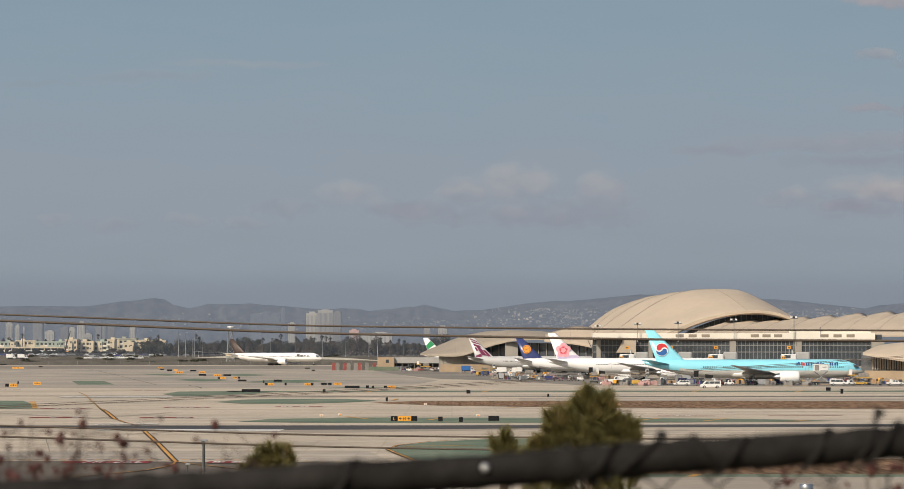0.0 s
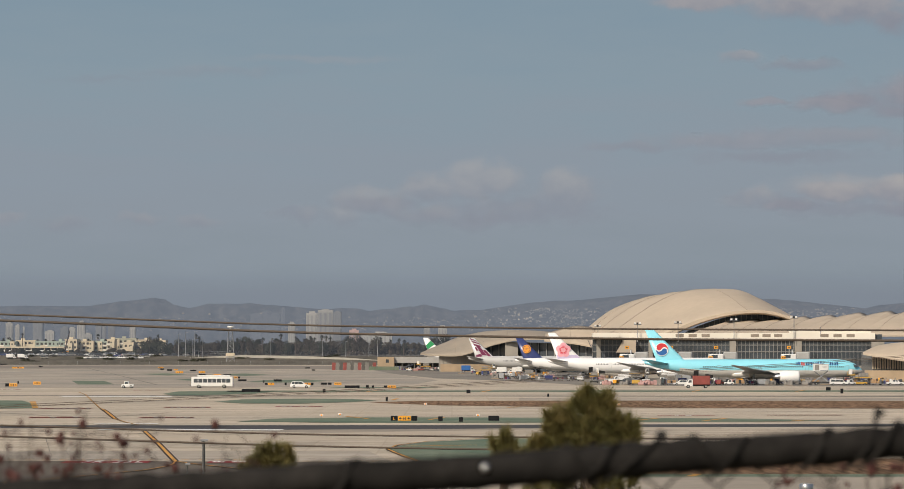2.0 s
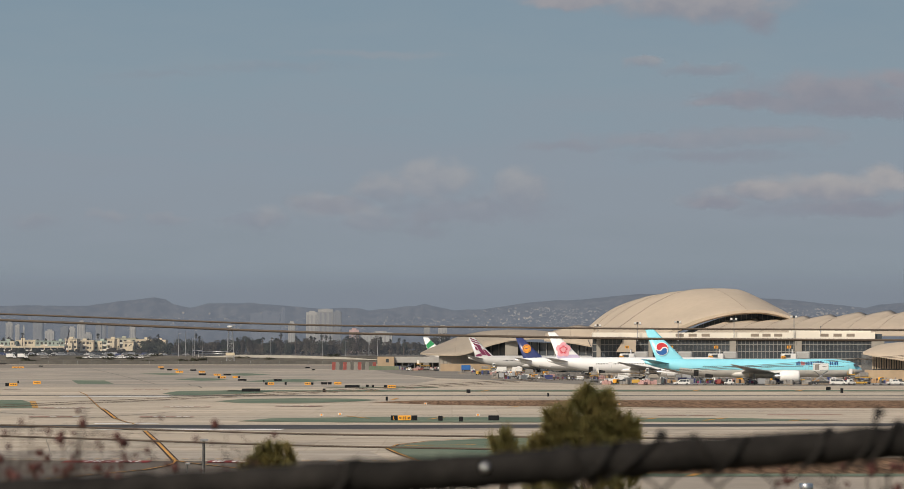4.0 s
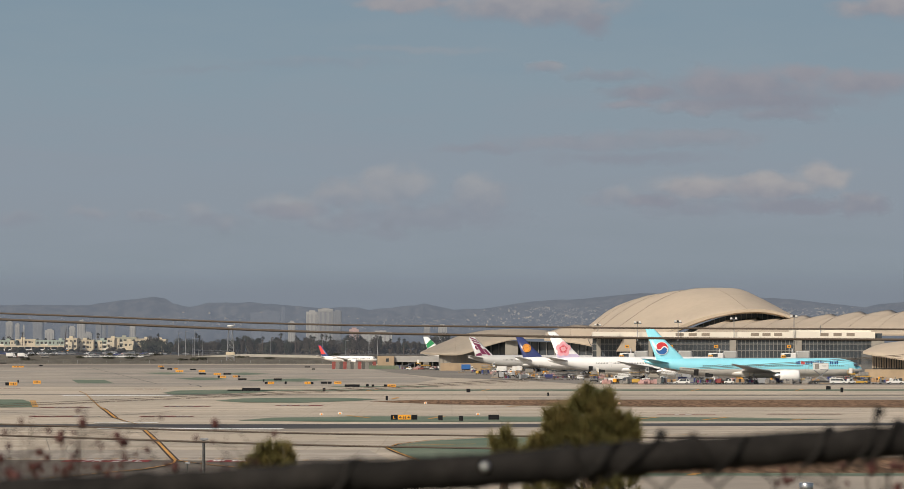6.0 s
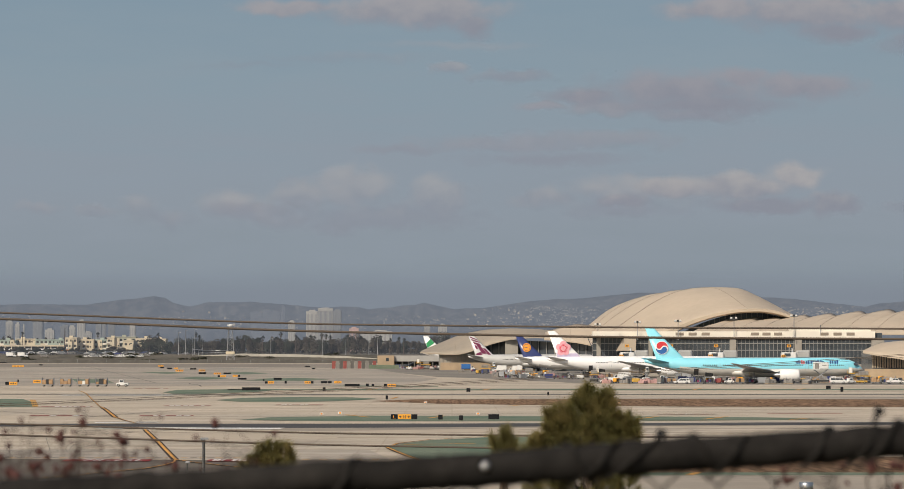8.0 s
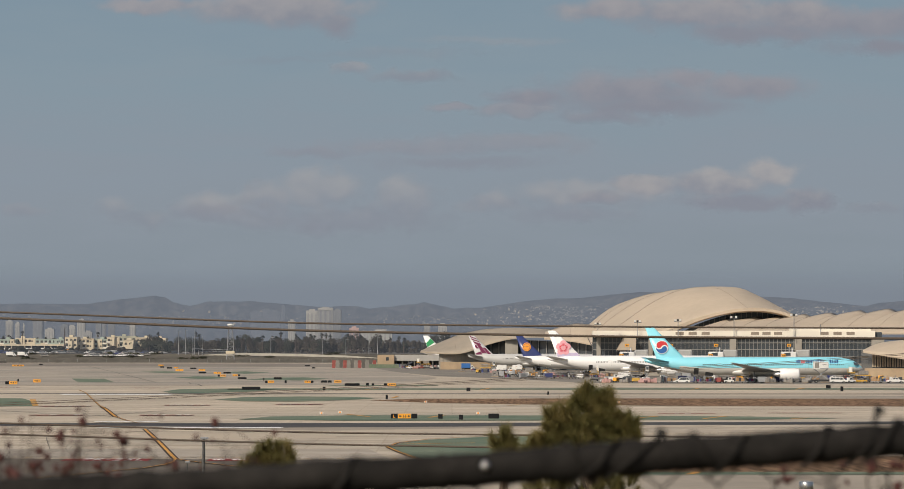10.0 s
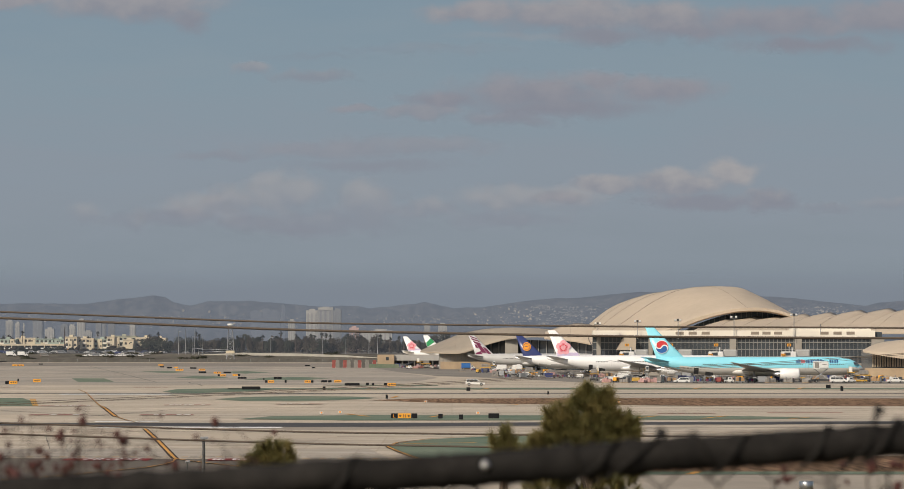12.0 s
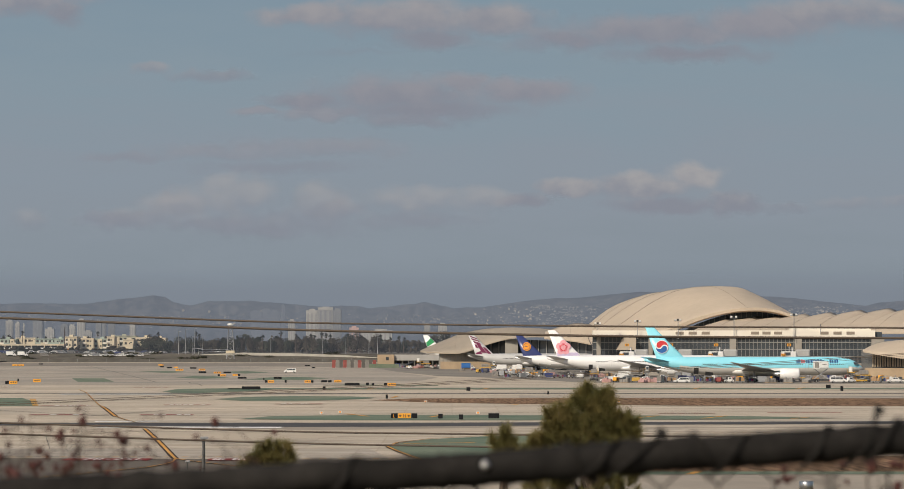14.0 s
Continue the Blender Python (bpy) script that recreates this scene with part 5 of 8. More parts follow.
def build_trees():
    k = 45 / F
    top = chart(1022, 657, 45)
    sh = []
    for a, b, rad, c in ((1018, 684, 9, 30), (1015, 700, 15, 44), (1046, 689, 8, 26), (1049, 704, 13, 38), (1030, 716, 16, 44), (988, 717, 12, 34), (1000, 734, 18, 46), (957, 722, 9, 28), (958, 738, 15, 38),
                         (972, 750, 18, 44), (1035, 738, 20, 50), (1066, 730, 13, 34), (1070, 748, 18, 44), (1094, 738, 10, 30), (1096, 755, 14, 36), (1010, 760, 34, 80), (945, 762, 14, 34), (928, 778, 13, 24), (908, 780, 10, 14),
                         (1060, 790, 42, 80), (975, 798, 42, 70), (1085, 828, 32, 60), (1000, 850, 55, 100), (950, 840, 40, 60), (1050, 860, 40, 60)):
        sh.append(((a - 1022) * k, (b - 657) * k, rad * k, c))
    pine("pine_tree", top, gz(45), 2, 3, sh, "olive-green young pine with upright tufts", 0.235)
    k = 42 / F
    sh = [((a - 876) * k, (b - 738) * k, r * k, c) for a, b, r, c in ((876, 757, 9, 22), (886, 770, 13, 24), (864, 770, 10, 16), (880, 800, 24, 44))]
    pine("pine_tree", chart(876, 742, 42), gz(42), 1, 5, sh, "small pine top beside a larger pine", 0.22)
    k = 40 / F
    sh = [((a - 484) * k, (b - 762) * k, r * k, c) for a, b, r, c in ((486, 776, 7, 12), (462, 780, 9, 12), (503, 782, 7, 10), (470, 792, 14, 20), (446, 798, 9, 12), (494, 796, 12, 16), (430, 808, 9, 10), (475, 812, 24, 34), (505, 810, 12, 16), (440, 797, 8, 10), (456, 790, 8, 10), (478, 784, 10, 14))]
    pine("pine_tree", chart(484, 764, 40), gz(40), 1, 7, sh, "low bushy pine top on the slope", 0.2)


M["rail"] = material("black_wrap", (0.010, 0.0095, 0.009), 0.8, vary=0.35, size=0.06, fine=0.012, bump=0.7, second=(0.026, 0.024, 0.022), spec=0.06)
M["old_wire"] = material("old_wire", (0.024, 0.022, 0.020), 0.75, vary=0.3, size=0.05, spec=0.1)
M["cable"] = material("cable", (0.10, 0.075, 0.055), 0.7, vary=0.1, size=1)
M["needles"] = material("pine_needles", (0.102, 0.102, 0.033), 0.7, vary=0.3, size=0.3, fine=0.08, second=(0.185, 0.145, 0.052), island=0.45, spec=0.25)
M["bark"] = material("bark", (0.12, 0.085, 0.06), 0.9, vary=0.25, size=0.3, bump=0.5)


# ---- airport furniture ----
def build_jet_bridges():
    for a, d in ((1096, 1196), (1172, 1195), (1250, 1194), (1376, 1192)):
        base = chart(a, B0, d)
        t = thing("jet_bridge", pose(base.x, d, gz(d)), "grey enclosed passenger bridge on legs at the terminal", "jet bridge", "jet bridges")
        k = d / F
        bm = bmesh.new()
        box(bm, 1.0, 6.6, -1.8, 1.8, 7.6, 10.8, 0.45)
        part("tunnel", bm, M["bridge_grey"], t, "ribbed grey tunnel")
        for i in range(4):
            bm = bmesh.new()
            box(bm, 1.6 + i * 1.3, 1.8 + i * 1.3, -1.9, -1.79, 8.0, 10.4)
            part("rib", bm, M["bridge_grey"], t)
        bm = bmesh.new()
        box(bm, -5.0, 0.98, -2.4, 2.4, 7.2, 10.0, 0.3)
        part("cab", bm, M["bridge_white"], t, "pale rotunda cab")
        bm = bmesh.new()
        box(bm, -4.0, -1.5, -2.52, -2.4, 8.4, 9.6)
        part("cab_window", bm, M["glass"], t)
        bm = bmesh.new()
        box(bm, 2.0, 3.0, -1.0, 1.0, 0, 7.6)
        part("leg", bm, M["grey_paint"], t)
        bm = bmesh.new()
        box(bm, 5.2, 6.2, -1.2, 1.2, 0, 7.6)
        part("leg", bm, M["grey_paint"], t)
        bm = bmesh.new()
        cyl(bm, (-0.5, 0, 10.0), (-0.5, 0, 11.8), 0.3, 10)
        part("vent_stack", bm, M["bridge_white"], t)
        for dx, z in ((-2.2, 12.1), (-4.5, 8.0)):
            s = thing("gate_sign", pose(base.x + dx, d - 3, gz(d) + z), "yellow gate sign with dark bars", "sign", "gate signs")
            bm = bmesh.new()
            box(bm, -0.85, 0.85, -0.15, 0.15, 0, 1.1, 0.04)
            part("panel", bm, M["sign_yellow"], s)
            bm = bmesh.new()
            box(bm, -0.5, -0.1, -0.2, -0.15, 0.3, 0.8)
            part("bar", bm, M["dark"], s)
            bm = bmesh.new()
            box(bm, 0.1, 0.5, -0.2, -0.15, 0.3, 0.8)
            part("bar", bm, M["dark"], s)
            bm = bmesh.new()
            box(bm, -0.12, 0.12, -0.1, 0.1, -2.1, 0)
            part("post", bm, M["grey_paint"], s)


def build_masts():
    for a, top, foot, d in ((1106, 556, 583, 1212), (1176, 554, 583, 1212), (1273, 549, 583, 1212), (1377, 545, 583, 1212), (1037, 560, 600, 1290), (1423, 562, 575, 1213)):
        p, q = chart(a, top, d), chart(a, foot, d)
        t = thing("light_mast", pose(p.x, d, q.z), "apron floodlight mast with a cluster of lamps", "light mast", "floodlight masts")
        h = p.z - q.z
        bm = bmesh.new()
        tube(bm, [(0, 0, -1.2), (0, 0, h)], [0.2, 0.13], 8)
        part("pole", bm, M["grey_paint"], t)
        if a == 1423:
            continue
        for i, dx in enumerate((-1.1, -0.1, 0.9)):
            bm = bmesh.new()
            box(bm, dx - 0.4, dx + 0.4, -0.5, 0.2, h - 0.5, h + 0.25, 0.06)
            part("lamp", bm, M["dark" if i == 1 else "bridge_white"], t)
        bm = bmesh.new()
        box(bm, -1.6, 1.6, -0.12, 0.12, h - 0.75, h - 0.5)
        part("crossbar", bm, M["grey_paint"], t)


def build_signs():
    """Airfield guidance signs: low boxes on legs; runs of (start, end, colour) along the chart."""
    def sign(b, h, runs, label, letters=""):
        g = ground((runs[0][0] + runs[-1][1]) / 2, b)
        k = g.y / F
        t = thing("airfield_sign", pose(g.x, g.y, g.z), label, "sign", "airfield guidance signs")
        c = (runs[0][0] + runs[-1][1]) / 2
        hh = h * k
        for a0, a1, col in runs:
            bm = bmesh.new()
            box(bm, (a0 - c) * k + 0.01, (a1 - c) * k - 0.01, -0.15, 0.15, 0.12 * hh, hh, 0.03)
            pa = part("panel", bm, M[col], t)
            if letters:
                mid = ((a0 + a1) / 2 - c) * k
                if col == "sign_yellow" or a0 == runs[0][0]:
                    txt = bpy.data.curves.new("letter", "FONT")
                    txt.body = letters[1] if col == "sign_yellow" else letters[0]
                    txt.size, txt.extrude, txt.align_x = hh * 0.82, 0.01, "CENTER"
                    txt.materials.append(M["dark" if col == "sign_yellow" else "sign_yellow"])
                    o = new("letter", txt)
                    o.parent, o.matrix_basis = pa, pose(mid, -0.17, 0.26 * hh, 90, 0, 0)
                if col == "sign_yellow":
                    for sgn in (-1, 1):
                        bm = bmesh.new()
                        x = mid + sgn * 0.56
                        box(bm, min(x, x - sgn * 0.22), max(x, x - sgn * 0.22), -0.18, -0.15, 0.5 * hh, 0.58 * hh)
                        q = [(x, 0.32 * hh), (x + sgn * 0.3, 0.54 * hh), (x, 0.76 * hh)]
                        hexa(bm, [(px, -0.15, pz) for px, pz in q], [(px, -0.18, pz) for px, pz in q])
                        bmesh.ops.recalc_face_normals(bm, faces=bm.faces)
                        part("arrow", bm, M["dark"], pa)
            elif col == "sign_yellow" and (a1 - a0) * k > 1.2:
                n = 3
                w = (a1 - a0) * k
                for i in range(n):
                    bm = bmesh.new()
                    x = (a0 - c) * k + w * (0.16 + 0.27 * i)
                    box(bm, x, x + w * 0.16, -0.18, -0.15, hh * (0.42 if i != 1 else 0.36), hh * (0.7 if i != 1 else 0.8))
                    part("bar", bm, M["dark"], pa)
            bm = bmesh.new()
            box(bm, (a0 - c) * k + 0.05, (a0 - c) * k + 0.13, -0.05, 0.05, 0, 0.13 * hh)
            part("leg", bm, M["grey_paint"], t)
    Y, K = "sign_yellow", "sign_black"
    yl, bl, ml = "yellow airfield guidance sign with dark bars", "black back of an airfield sign", "black and yellow airfield guidance sign"
    sign(726, 9.5, [(678, 690, K), (690.4, 713, Y), (713.4, 724, K)], ml, "LH")
    for a0, a1, b, h in ((760, 768, 726.5, 9), (796, 803, 728, 9.5), (847, 866, 726, 9.5), (420, 452, 676, 6), (598, 624, 669, 5), (635, 640, 668.5, 5), (645, 649, 668.5, 4.5), (413, 428, 657, 3.6), (475, 489, 657.5, 4),
                         (557, 568, 663.5, 4.4), (569, 575.5, 663.5, 4.4), (345, 358, 647.3, 3.5), (388, 401, 647.6, 3.2), (290, 299, 639, 3), (278, 285, 637.3, 2.6), (330, 341, 639.5, 2.6), (529, 538, 634.8, 2), (541, 547, 638.6, 2.2),
                         (68, 75, 632.3, 2), (494, 497.5, 664, 5), (457, 459, 660, 5), (560, 565, 676.5, 6.5), (669, 673, 692, 8), (809, 816, 678.5, 7), (949, 952, 684.5, 6.5), (1432, 1440, 673.5, 6.5), (1457, 1462, 679, 9.5), (31, 33.5, 661.5, 5), (0, 12, 627.5, 2)):
        sign(b, h, [(a0, a1, K)], bl)
    for runs, b, h in (([(10, 16.5, K), (16.8, 31, Y)], 666.5, 6), ([(58.5, 71.5, Y)], 663.3, 6), ([(305, 318.5, Y)], 643, 3.4), ([(302, 309, Y)], 638.2, 2.4), ([(345, 356.5, Y)], 642.8, 3.4), ([(371, 383.5, Y)], 648, 3.4),
                       ([(378, 382, K), (382.3, 392, Y)], 652.8, 3.8), ([(404, 412.5, Y), (412.8, 417, K)], 652.2, 3.6), ([(460, 464.5, K), (464.8, 476, Y)], 664, 4.6), ([(528.5, 539, Y), (539.3, 544, K)], 664, 4.6),
                       ([(580, 592.5, Y)], 663.6, 4.6), ([(666, 672, K), (672.3, 687, Y)], 669.3, 5.2), ([(275, 284, Y)], 634.3, 2.6), ([(22, 42, Y)], 635, 3)):
        sign(b, h, runs, yl if len(runs) == 1 else ml)
    for a, b in ((738, 698.5), (558, 718.5), (829, 718.5), (590, 717), (1073, 699)):
        g = ground(a, b)
        t = thing("marker_light", pose(g.x, g.y, g.z), "small white marker light with an orange face", "marker light", "marker lights")
        bm = bmesh.new()
        box(bm, -0.28, 0.28, -0.15, 0.15, 0.1, 0.42, 0.04)
        part("body", bm, M["bridge_white"], t)
        bm = bmesh.new()
        box(bm, -0.14, 0.14, -0.18, -0.152, 0.16, 0.38)
        part("face", bm, M["orange"], t, "orange face")
        bm = bmesh.new()
        cyl(bm, (0, 0, 0), (0, 0, 0.12), 0.07, 8)
        part("stem", bm, M["grey_paint"], t)


# ---- vehicles ----
def wheels(t, xs, w, r, name="wheel"):
    for x in xs:
        for s in (1, -1):
            bm = bmesh.new()
            cyl(bm, (x, s * w - 0.13, r), (x, s * w + 0.13, r), r, 14)
            wh = part(name, bm, M["tyre"], t)
            bm = bmesh.new()
            cyl(bm, (x, s * (w + 0.11), r), (x, s * (w + 0.15), r), r * 0.55, 10)
            part("rim", bm, M["steel"], wh)


def profile_body(bm, pts, w, top_w=None, z_turn=None, mi=0):
    """An extruded side profile (x, z), narrowed above z_turn."""
    rings = []
    for s in (-1, 1):
        rings.append([bm.verts.new((x, s * (top_w if top_w and z > z_turn else w), z)) for x, z in pts])
    n = len(pts)
    fs = [bm.faces.new(rings[0]), bm.faces.new(rings[1][::-1])]
    for i in range(n):
        fs.append(bm.faces.new((rings[0][i], rings[1][i], rings[1][(i + 1) % n], rings[0][(i + 1) % n])))
    for f in fs:
        f.material_index = mi
    bmesh.ops.recalc_face_normals(bm, faces=fs)


def glass_side(t, quads, w):
    for q in quads:
        for s in (1, -1):
            bm = bmesh.new()
            hexa(bm, [(x, s * w, z) for x, z in q], [(x, s * (w + 0.03), z) for x, z in q])
            bmesh.ops.recalc_face_normals(bm, faces=bm.faces)
            part("side_window", bm, M["glass"], t)


def lamps(t, xf, xr, w, z):
    for s in (1, -1):
        for nm, x, m in (("headlight", xf, "bridge_white"), ("tail_light", xr, "red")):
            bm = bmesh.new()
            box(bm, x - 0.05, x + 0.05, s * w - 0.14, s * w + 0.14, z, z + 0.16)
            part(nm, bm, M[m], t)


def vehicle(kind, colour, at, label, group="vehicles on the airfield", category=""):
    """Ground vehicles, nose along +x, wheels on z = 0."""
    t = thing(kind, at, label, category or kind.replace("_", " "), group)
    bm = bmesh.new()
    if kind == "pickup_truck":
        profile_body(bm, [(2.85, 0.45), (2.9, 0.95), (1.35, 1.12), (-2.8, 1.12), (-2.85, 0.5)], 0.98)
        profile_body(bm, [(1.35, 1.12), (0.62, 1.82), (-0.85, 1.84), (-1.0, 1.12)], 0.96, 0.8, 1.2)
        part("body", bm, M[colour], t)
        glass_side(t, [[(0.95, 1.2), (0.55, 1.74), (-0.05, 1.75), (-0.05, 1.2)], [(-0.12, 1.2), (-0.12, 1.75), (-0.75, 1.76), (-0.85, 1.2)]], 0.90)
        bm = bmesh.new()
        box(bm, -2.7, -1.05, -0.8, 0.8, 1.1, 1.14)
        part("load_bed", bm, M["dark"], t)
        wheels(t, (1.85, -1.8), 0.88, 0.4)
        lamps(t, 2.87, -2.85, 0.75, 0.75)
    elif kind in ("suv", "car"):
        h, k = (1.8, 1.13) if kind == "suv" else (1.45, 1.0)
        profile_body(bm, [(2.35 * k, 0.35), (2.4 * k, 0.8), (1.3 * k, 1.0), (-2.3 * k, 1.02), (-2.4 * k, 0.4)], 0.95)
        profile_body(bm, [(1.3 * k, 1.0), (0.5, h), (-2.2 if kind == "suv" else -1.1, h), (-2.25 * k, 1.02)], 0.93, 0.78, 1.1)
        part("body", bm, M[colour], t)
        glass_side(t, [[(1.0, 1.07), (0.4, h - 0.1), (-0.3, h - 0.1), (-0.3, 1.07)], [(-0.38, 1.07), (-0.38, h - 0.1), (-1.3, h - 0.1), (-1.3 * k, 1.07)]] + ([[(-1.55, 1.1), (-1.45, h - 0.1), (-2.1, h - 0.1), (-2.3, 1.1)]] if kind == "suv" else []), 0.9)
        wheels(t, (1.5 * k, -1.45 * k), 0.85, 0.38)
        lamps(t, 2.37 * k, -2.37 * k, 0.7, 0.62)
    elif kind == "van":
        profile_body(bm, [(2.75, 0.4), (2.8, 0.95), (2.1, 1.2), (1.3, 2.05), (-2.7, 2.1), (-2.75, 0.45)], 0.98)
        part("body", bm, M[colour], t)
        glass_side(t, [[(1.75, 1.2), (1.2, 1.85), (0.55, 1.87), (0.55, 1.2)], [(0.4, 1.25), (0.4, 1.85), (-1.0, 1.87), (-1.0, 1.25)], [(-1.1, 1.25), (-1.1, 1.86), (-2.4, 1.87), (-2.4, 1.25)]], 0.98)
        wheels(t, (1.75, -1.7), 0.88, 0.38)
        lamps(t, 2.77, -2.75, 0.75, 0.7)
    elif kind == "bus":
        L = 4.6 if colour == "pale_wrap" else 5.6
        box(bm, -L, L, -1.25, 1.25, 0.45, 3.05, 0.14)
        part("body", bm, M[colour], t)
        for i in range(8 if L > 5 else 5):
            x = 0.7 - L + 1.25 * i
            glass_side(t, [[(x, 1.5), (x + 1.1, 1.5), (x + 1.1, 2.5), (x, 2.5)]], 1.25)
        if colour == "pale_wrap":
            for x0, x1, z0, z1, mm, lab in ((-0.6, 1.0, 2.35, 3.0, "blue", "blue slanted patch"), (-0.6, 0.7, 0.55, 1.7, "red_dull", "red slanted patch")):
                for s in (1, -1):
                    bm = bmesh.new()
                    hexa(bm, [(x0, s * 1.24, z0), (x1 - 0.4, s * 1.24, z0), (x1, s * 1.24, z1), (x0 + 0.6, s * 1.24, z1)], [(x0, s * 1.285, z0), (x1 - 0.4, s * 1.285, z0), (x1, s * 1.285, z1), (x0 + 0.6, s * 1.285, z1)])
                    bmesh.ops.recalc_face_normals(bm, faces=bm.faces)
                    part("patch", bm, M[mm], t, lab)
            bm = bmesh.new()
            box(bm, 3.1, 4.1, -1.29, -1.24, 0.55, 2.7)
            part("door", bm, M["glass"], t)
        bm = bmesh.new()
        box(bm, L - 0.02, L + 0.05, -1.1, 1.1, 1.3, 2.7)
        part("windscreen", bm, M["glass"], t)
        bm = bmesh.new()
        box(bm, 0.8 - L, L - 1.6, -1.0, 1.0, 3.05, 3.5, 0.14)
        part("roof_unit", bm, M["bridge_white"], t)
        wheels(t, (L - 2.0 - (0.4 if L < 5 else 0), 2.4 - L), 1.12, 0.5)
        lamps(t, L + 0.02, -L - 0.02, 1.0, 0.8)
    elif kind == "box_truck":
        box(bm, -3.4, 1.2, -1.2, 1.2, 0.95, 3.3, 0.05)
        part("cargo_box", bm, M[colour], t)
        bm = bmesh.new()
        profile_body(bm, [(3.4, 0.5), (3.45, 1.2), (2.7, 1.5), (2.3, 2.35), (1.3, 2.35), (1.3, 0.5)], 1.05)
        part("cab", bm, M["bridge_white"], t)
        glass_side(t, [[(2.5, 1.5), (2.2, 2.15), (1.6, 2.15), (1.6, 1.5)]], 1.05)
        bm = bmesh.new()
        box(bm, -3.3, 3.2, -0.5, 0.5, 0.5, 0.95)
        part("chassis", bm, M["dark"], t)
        wheels(t, (2.5, -2.2), 1.0, 0.45)
        lamps(t, 3.43, -3.4, 0.8, 0.75)
    elif kind == "tug":
        box(bm, -1.6, 1.6, -0.95, 0.95, 0.35, 1.0, 0.08)
        part("body", bm, M[colour], t)
        bm = bmesh.new()
        profile_body(bm, [(0.4, 1.0), (0.25, 1.8), (-0.8, 1.85), (-0.9, 1.0)], 0.8)
        part("cab", bm, M[colour], t)
        glass_side(t, [[(0.25, 1.15), (0.15, 1.7), (-0.65, 1.72), (-0.7, 1.15)]], 0.8)
        wheels(t, (1.0, -1.0), 0.85, 0.38)
    elif kind == "aircraft_tug":
        box(bm, -4.2, 4.2, -1.5, 1.5, 0.4, 1.25, 0.12)
        part("body", bm, M[colour], t)
        bm = bmesh.new()
        profile_body(bm, [(4.0, 1.25), (3.9, 2.2), (2.6, 2.3), (2.4, 1.25)], 1.3)
        part("cab", bm, M["dark"], t)
        wheels(t, (3.0, -2.8), 1.35, 0.55)
    elif kind == "cargo_dolly":
        box(bm, -1.6, 1.6, -1.2, 1.2, 0.42, 0.56)
        part("deck", bm, M["grey_paint"], t)
        bm = bmesh.new()
        rn = random.Random(int(at.translation.x * 7 + at.translation.y))
        cut, x = sorted((rn.uniform(-0.7, -0.2), rn.uniform(0.2, 0.9))), -1.45
        for k, xe in enumerate(cut + [1.45]):
            box(bm, x, xe - 0.06, -1.1 + rn.uniform(0, 0.2), 1.1, 0.58, rn.uniform(1.2, 2.2), 0.07)
            part("load", bm, M[colour if k != 1 else rn.choice((colour, "bridge_white", "cardboard", "dark"))], t, "boxed cargo load")
            bm = bmesh.new()
            x = xe
        for x in (-1.55, 1.55):
            bm = bmesh.new()
            box(bm, x - 0.03, x + 0.03, -1.15, 1.15, 0.56, 2.3)
            part("end_frame", bm, M["grey_paint"], t)
        wheels(t, (1.1, -1.1), 1.0, 0.21)
    elif kind == "baggage_cart":
        box(bm, -1.5, 1.5, -0.8, 0.8, 0.45, 0.55)
        part("deck", bm, M["grey_paint"], t)
        bm = bmesh.new()
        box(bm, -1.5, 1.5, -0.85, 0.85, 1.95, 2.05, 0.03)
        part("roof", bm, M[colour], t)
        for x in (-1.45, 0, 1.45):
            for s in (-0.78, 0.78):
                bm = bmesh.new()
                box(bm, x - 0.04, x + 0.04, s - 0.04, s + 0.04, 0.55, 1.95)
                part("post", bm, M["grey_paint"], t)
        for i, (x, z, c) in enumerate(((-0.9, 0.8, "dark"), (-0.2, 0.95, "navy"), (0.6, 0.75, "maroon"))):
            bm = bmesh.new()
            box(bm, x - 0.32, x + 0.32, -0.6, 0.6, 0.55, 0.55 + z, 0.06)
            part("luggage", bm, M[c], t)
        wheels(t, (1.1, -1.1), 0.65, 0.22)
    elif kind == "belt_loader":
        box(bm, -2.6, 2.4, -0.9, 0.9, 0.4, 1.0, 0.08)
        part("body", bm, M[colour], t)
        bm = bmesh.new()
        hexa(bm, [(-3.4, -0.5, 1.0), (-3.4, 0.5, 1.0), (3.8, 0.5, 2.7), (3.8, -0.5, 2.7)], [(-3.4, -0.5, 1.25), (-3.4, 0.5, 1.25), (3.8, 0.5, 2.95), (3.8, -0.5, 2.95)])
        part("belt", bm, M["dark"], t)
        for s in (0.55, -0.55):
            bm = bmesh.new()
            tube(bm, [(-3.2, s, 1.7), (3.7, s, 3.4)], 0.05, 6)
            part("handrail", bm, M["steel"], t)
        wheels(t, (1.7, -1.7), 0.85, 0.36)
    elif kind == "catering_truck":
        box(bm, -2.7, 2.3, -1.25, 1.25, 4.6, 7.1, 0.06)
        bx = part("cargo_box", bm, M[colour], t)
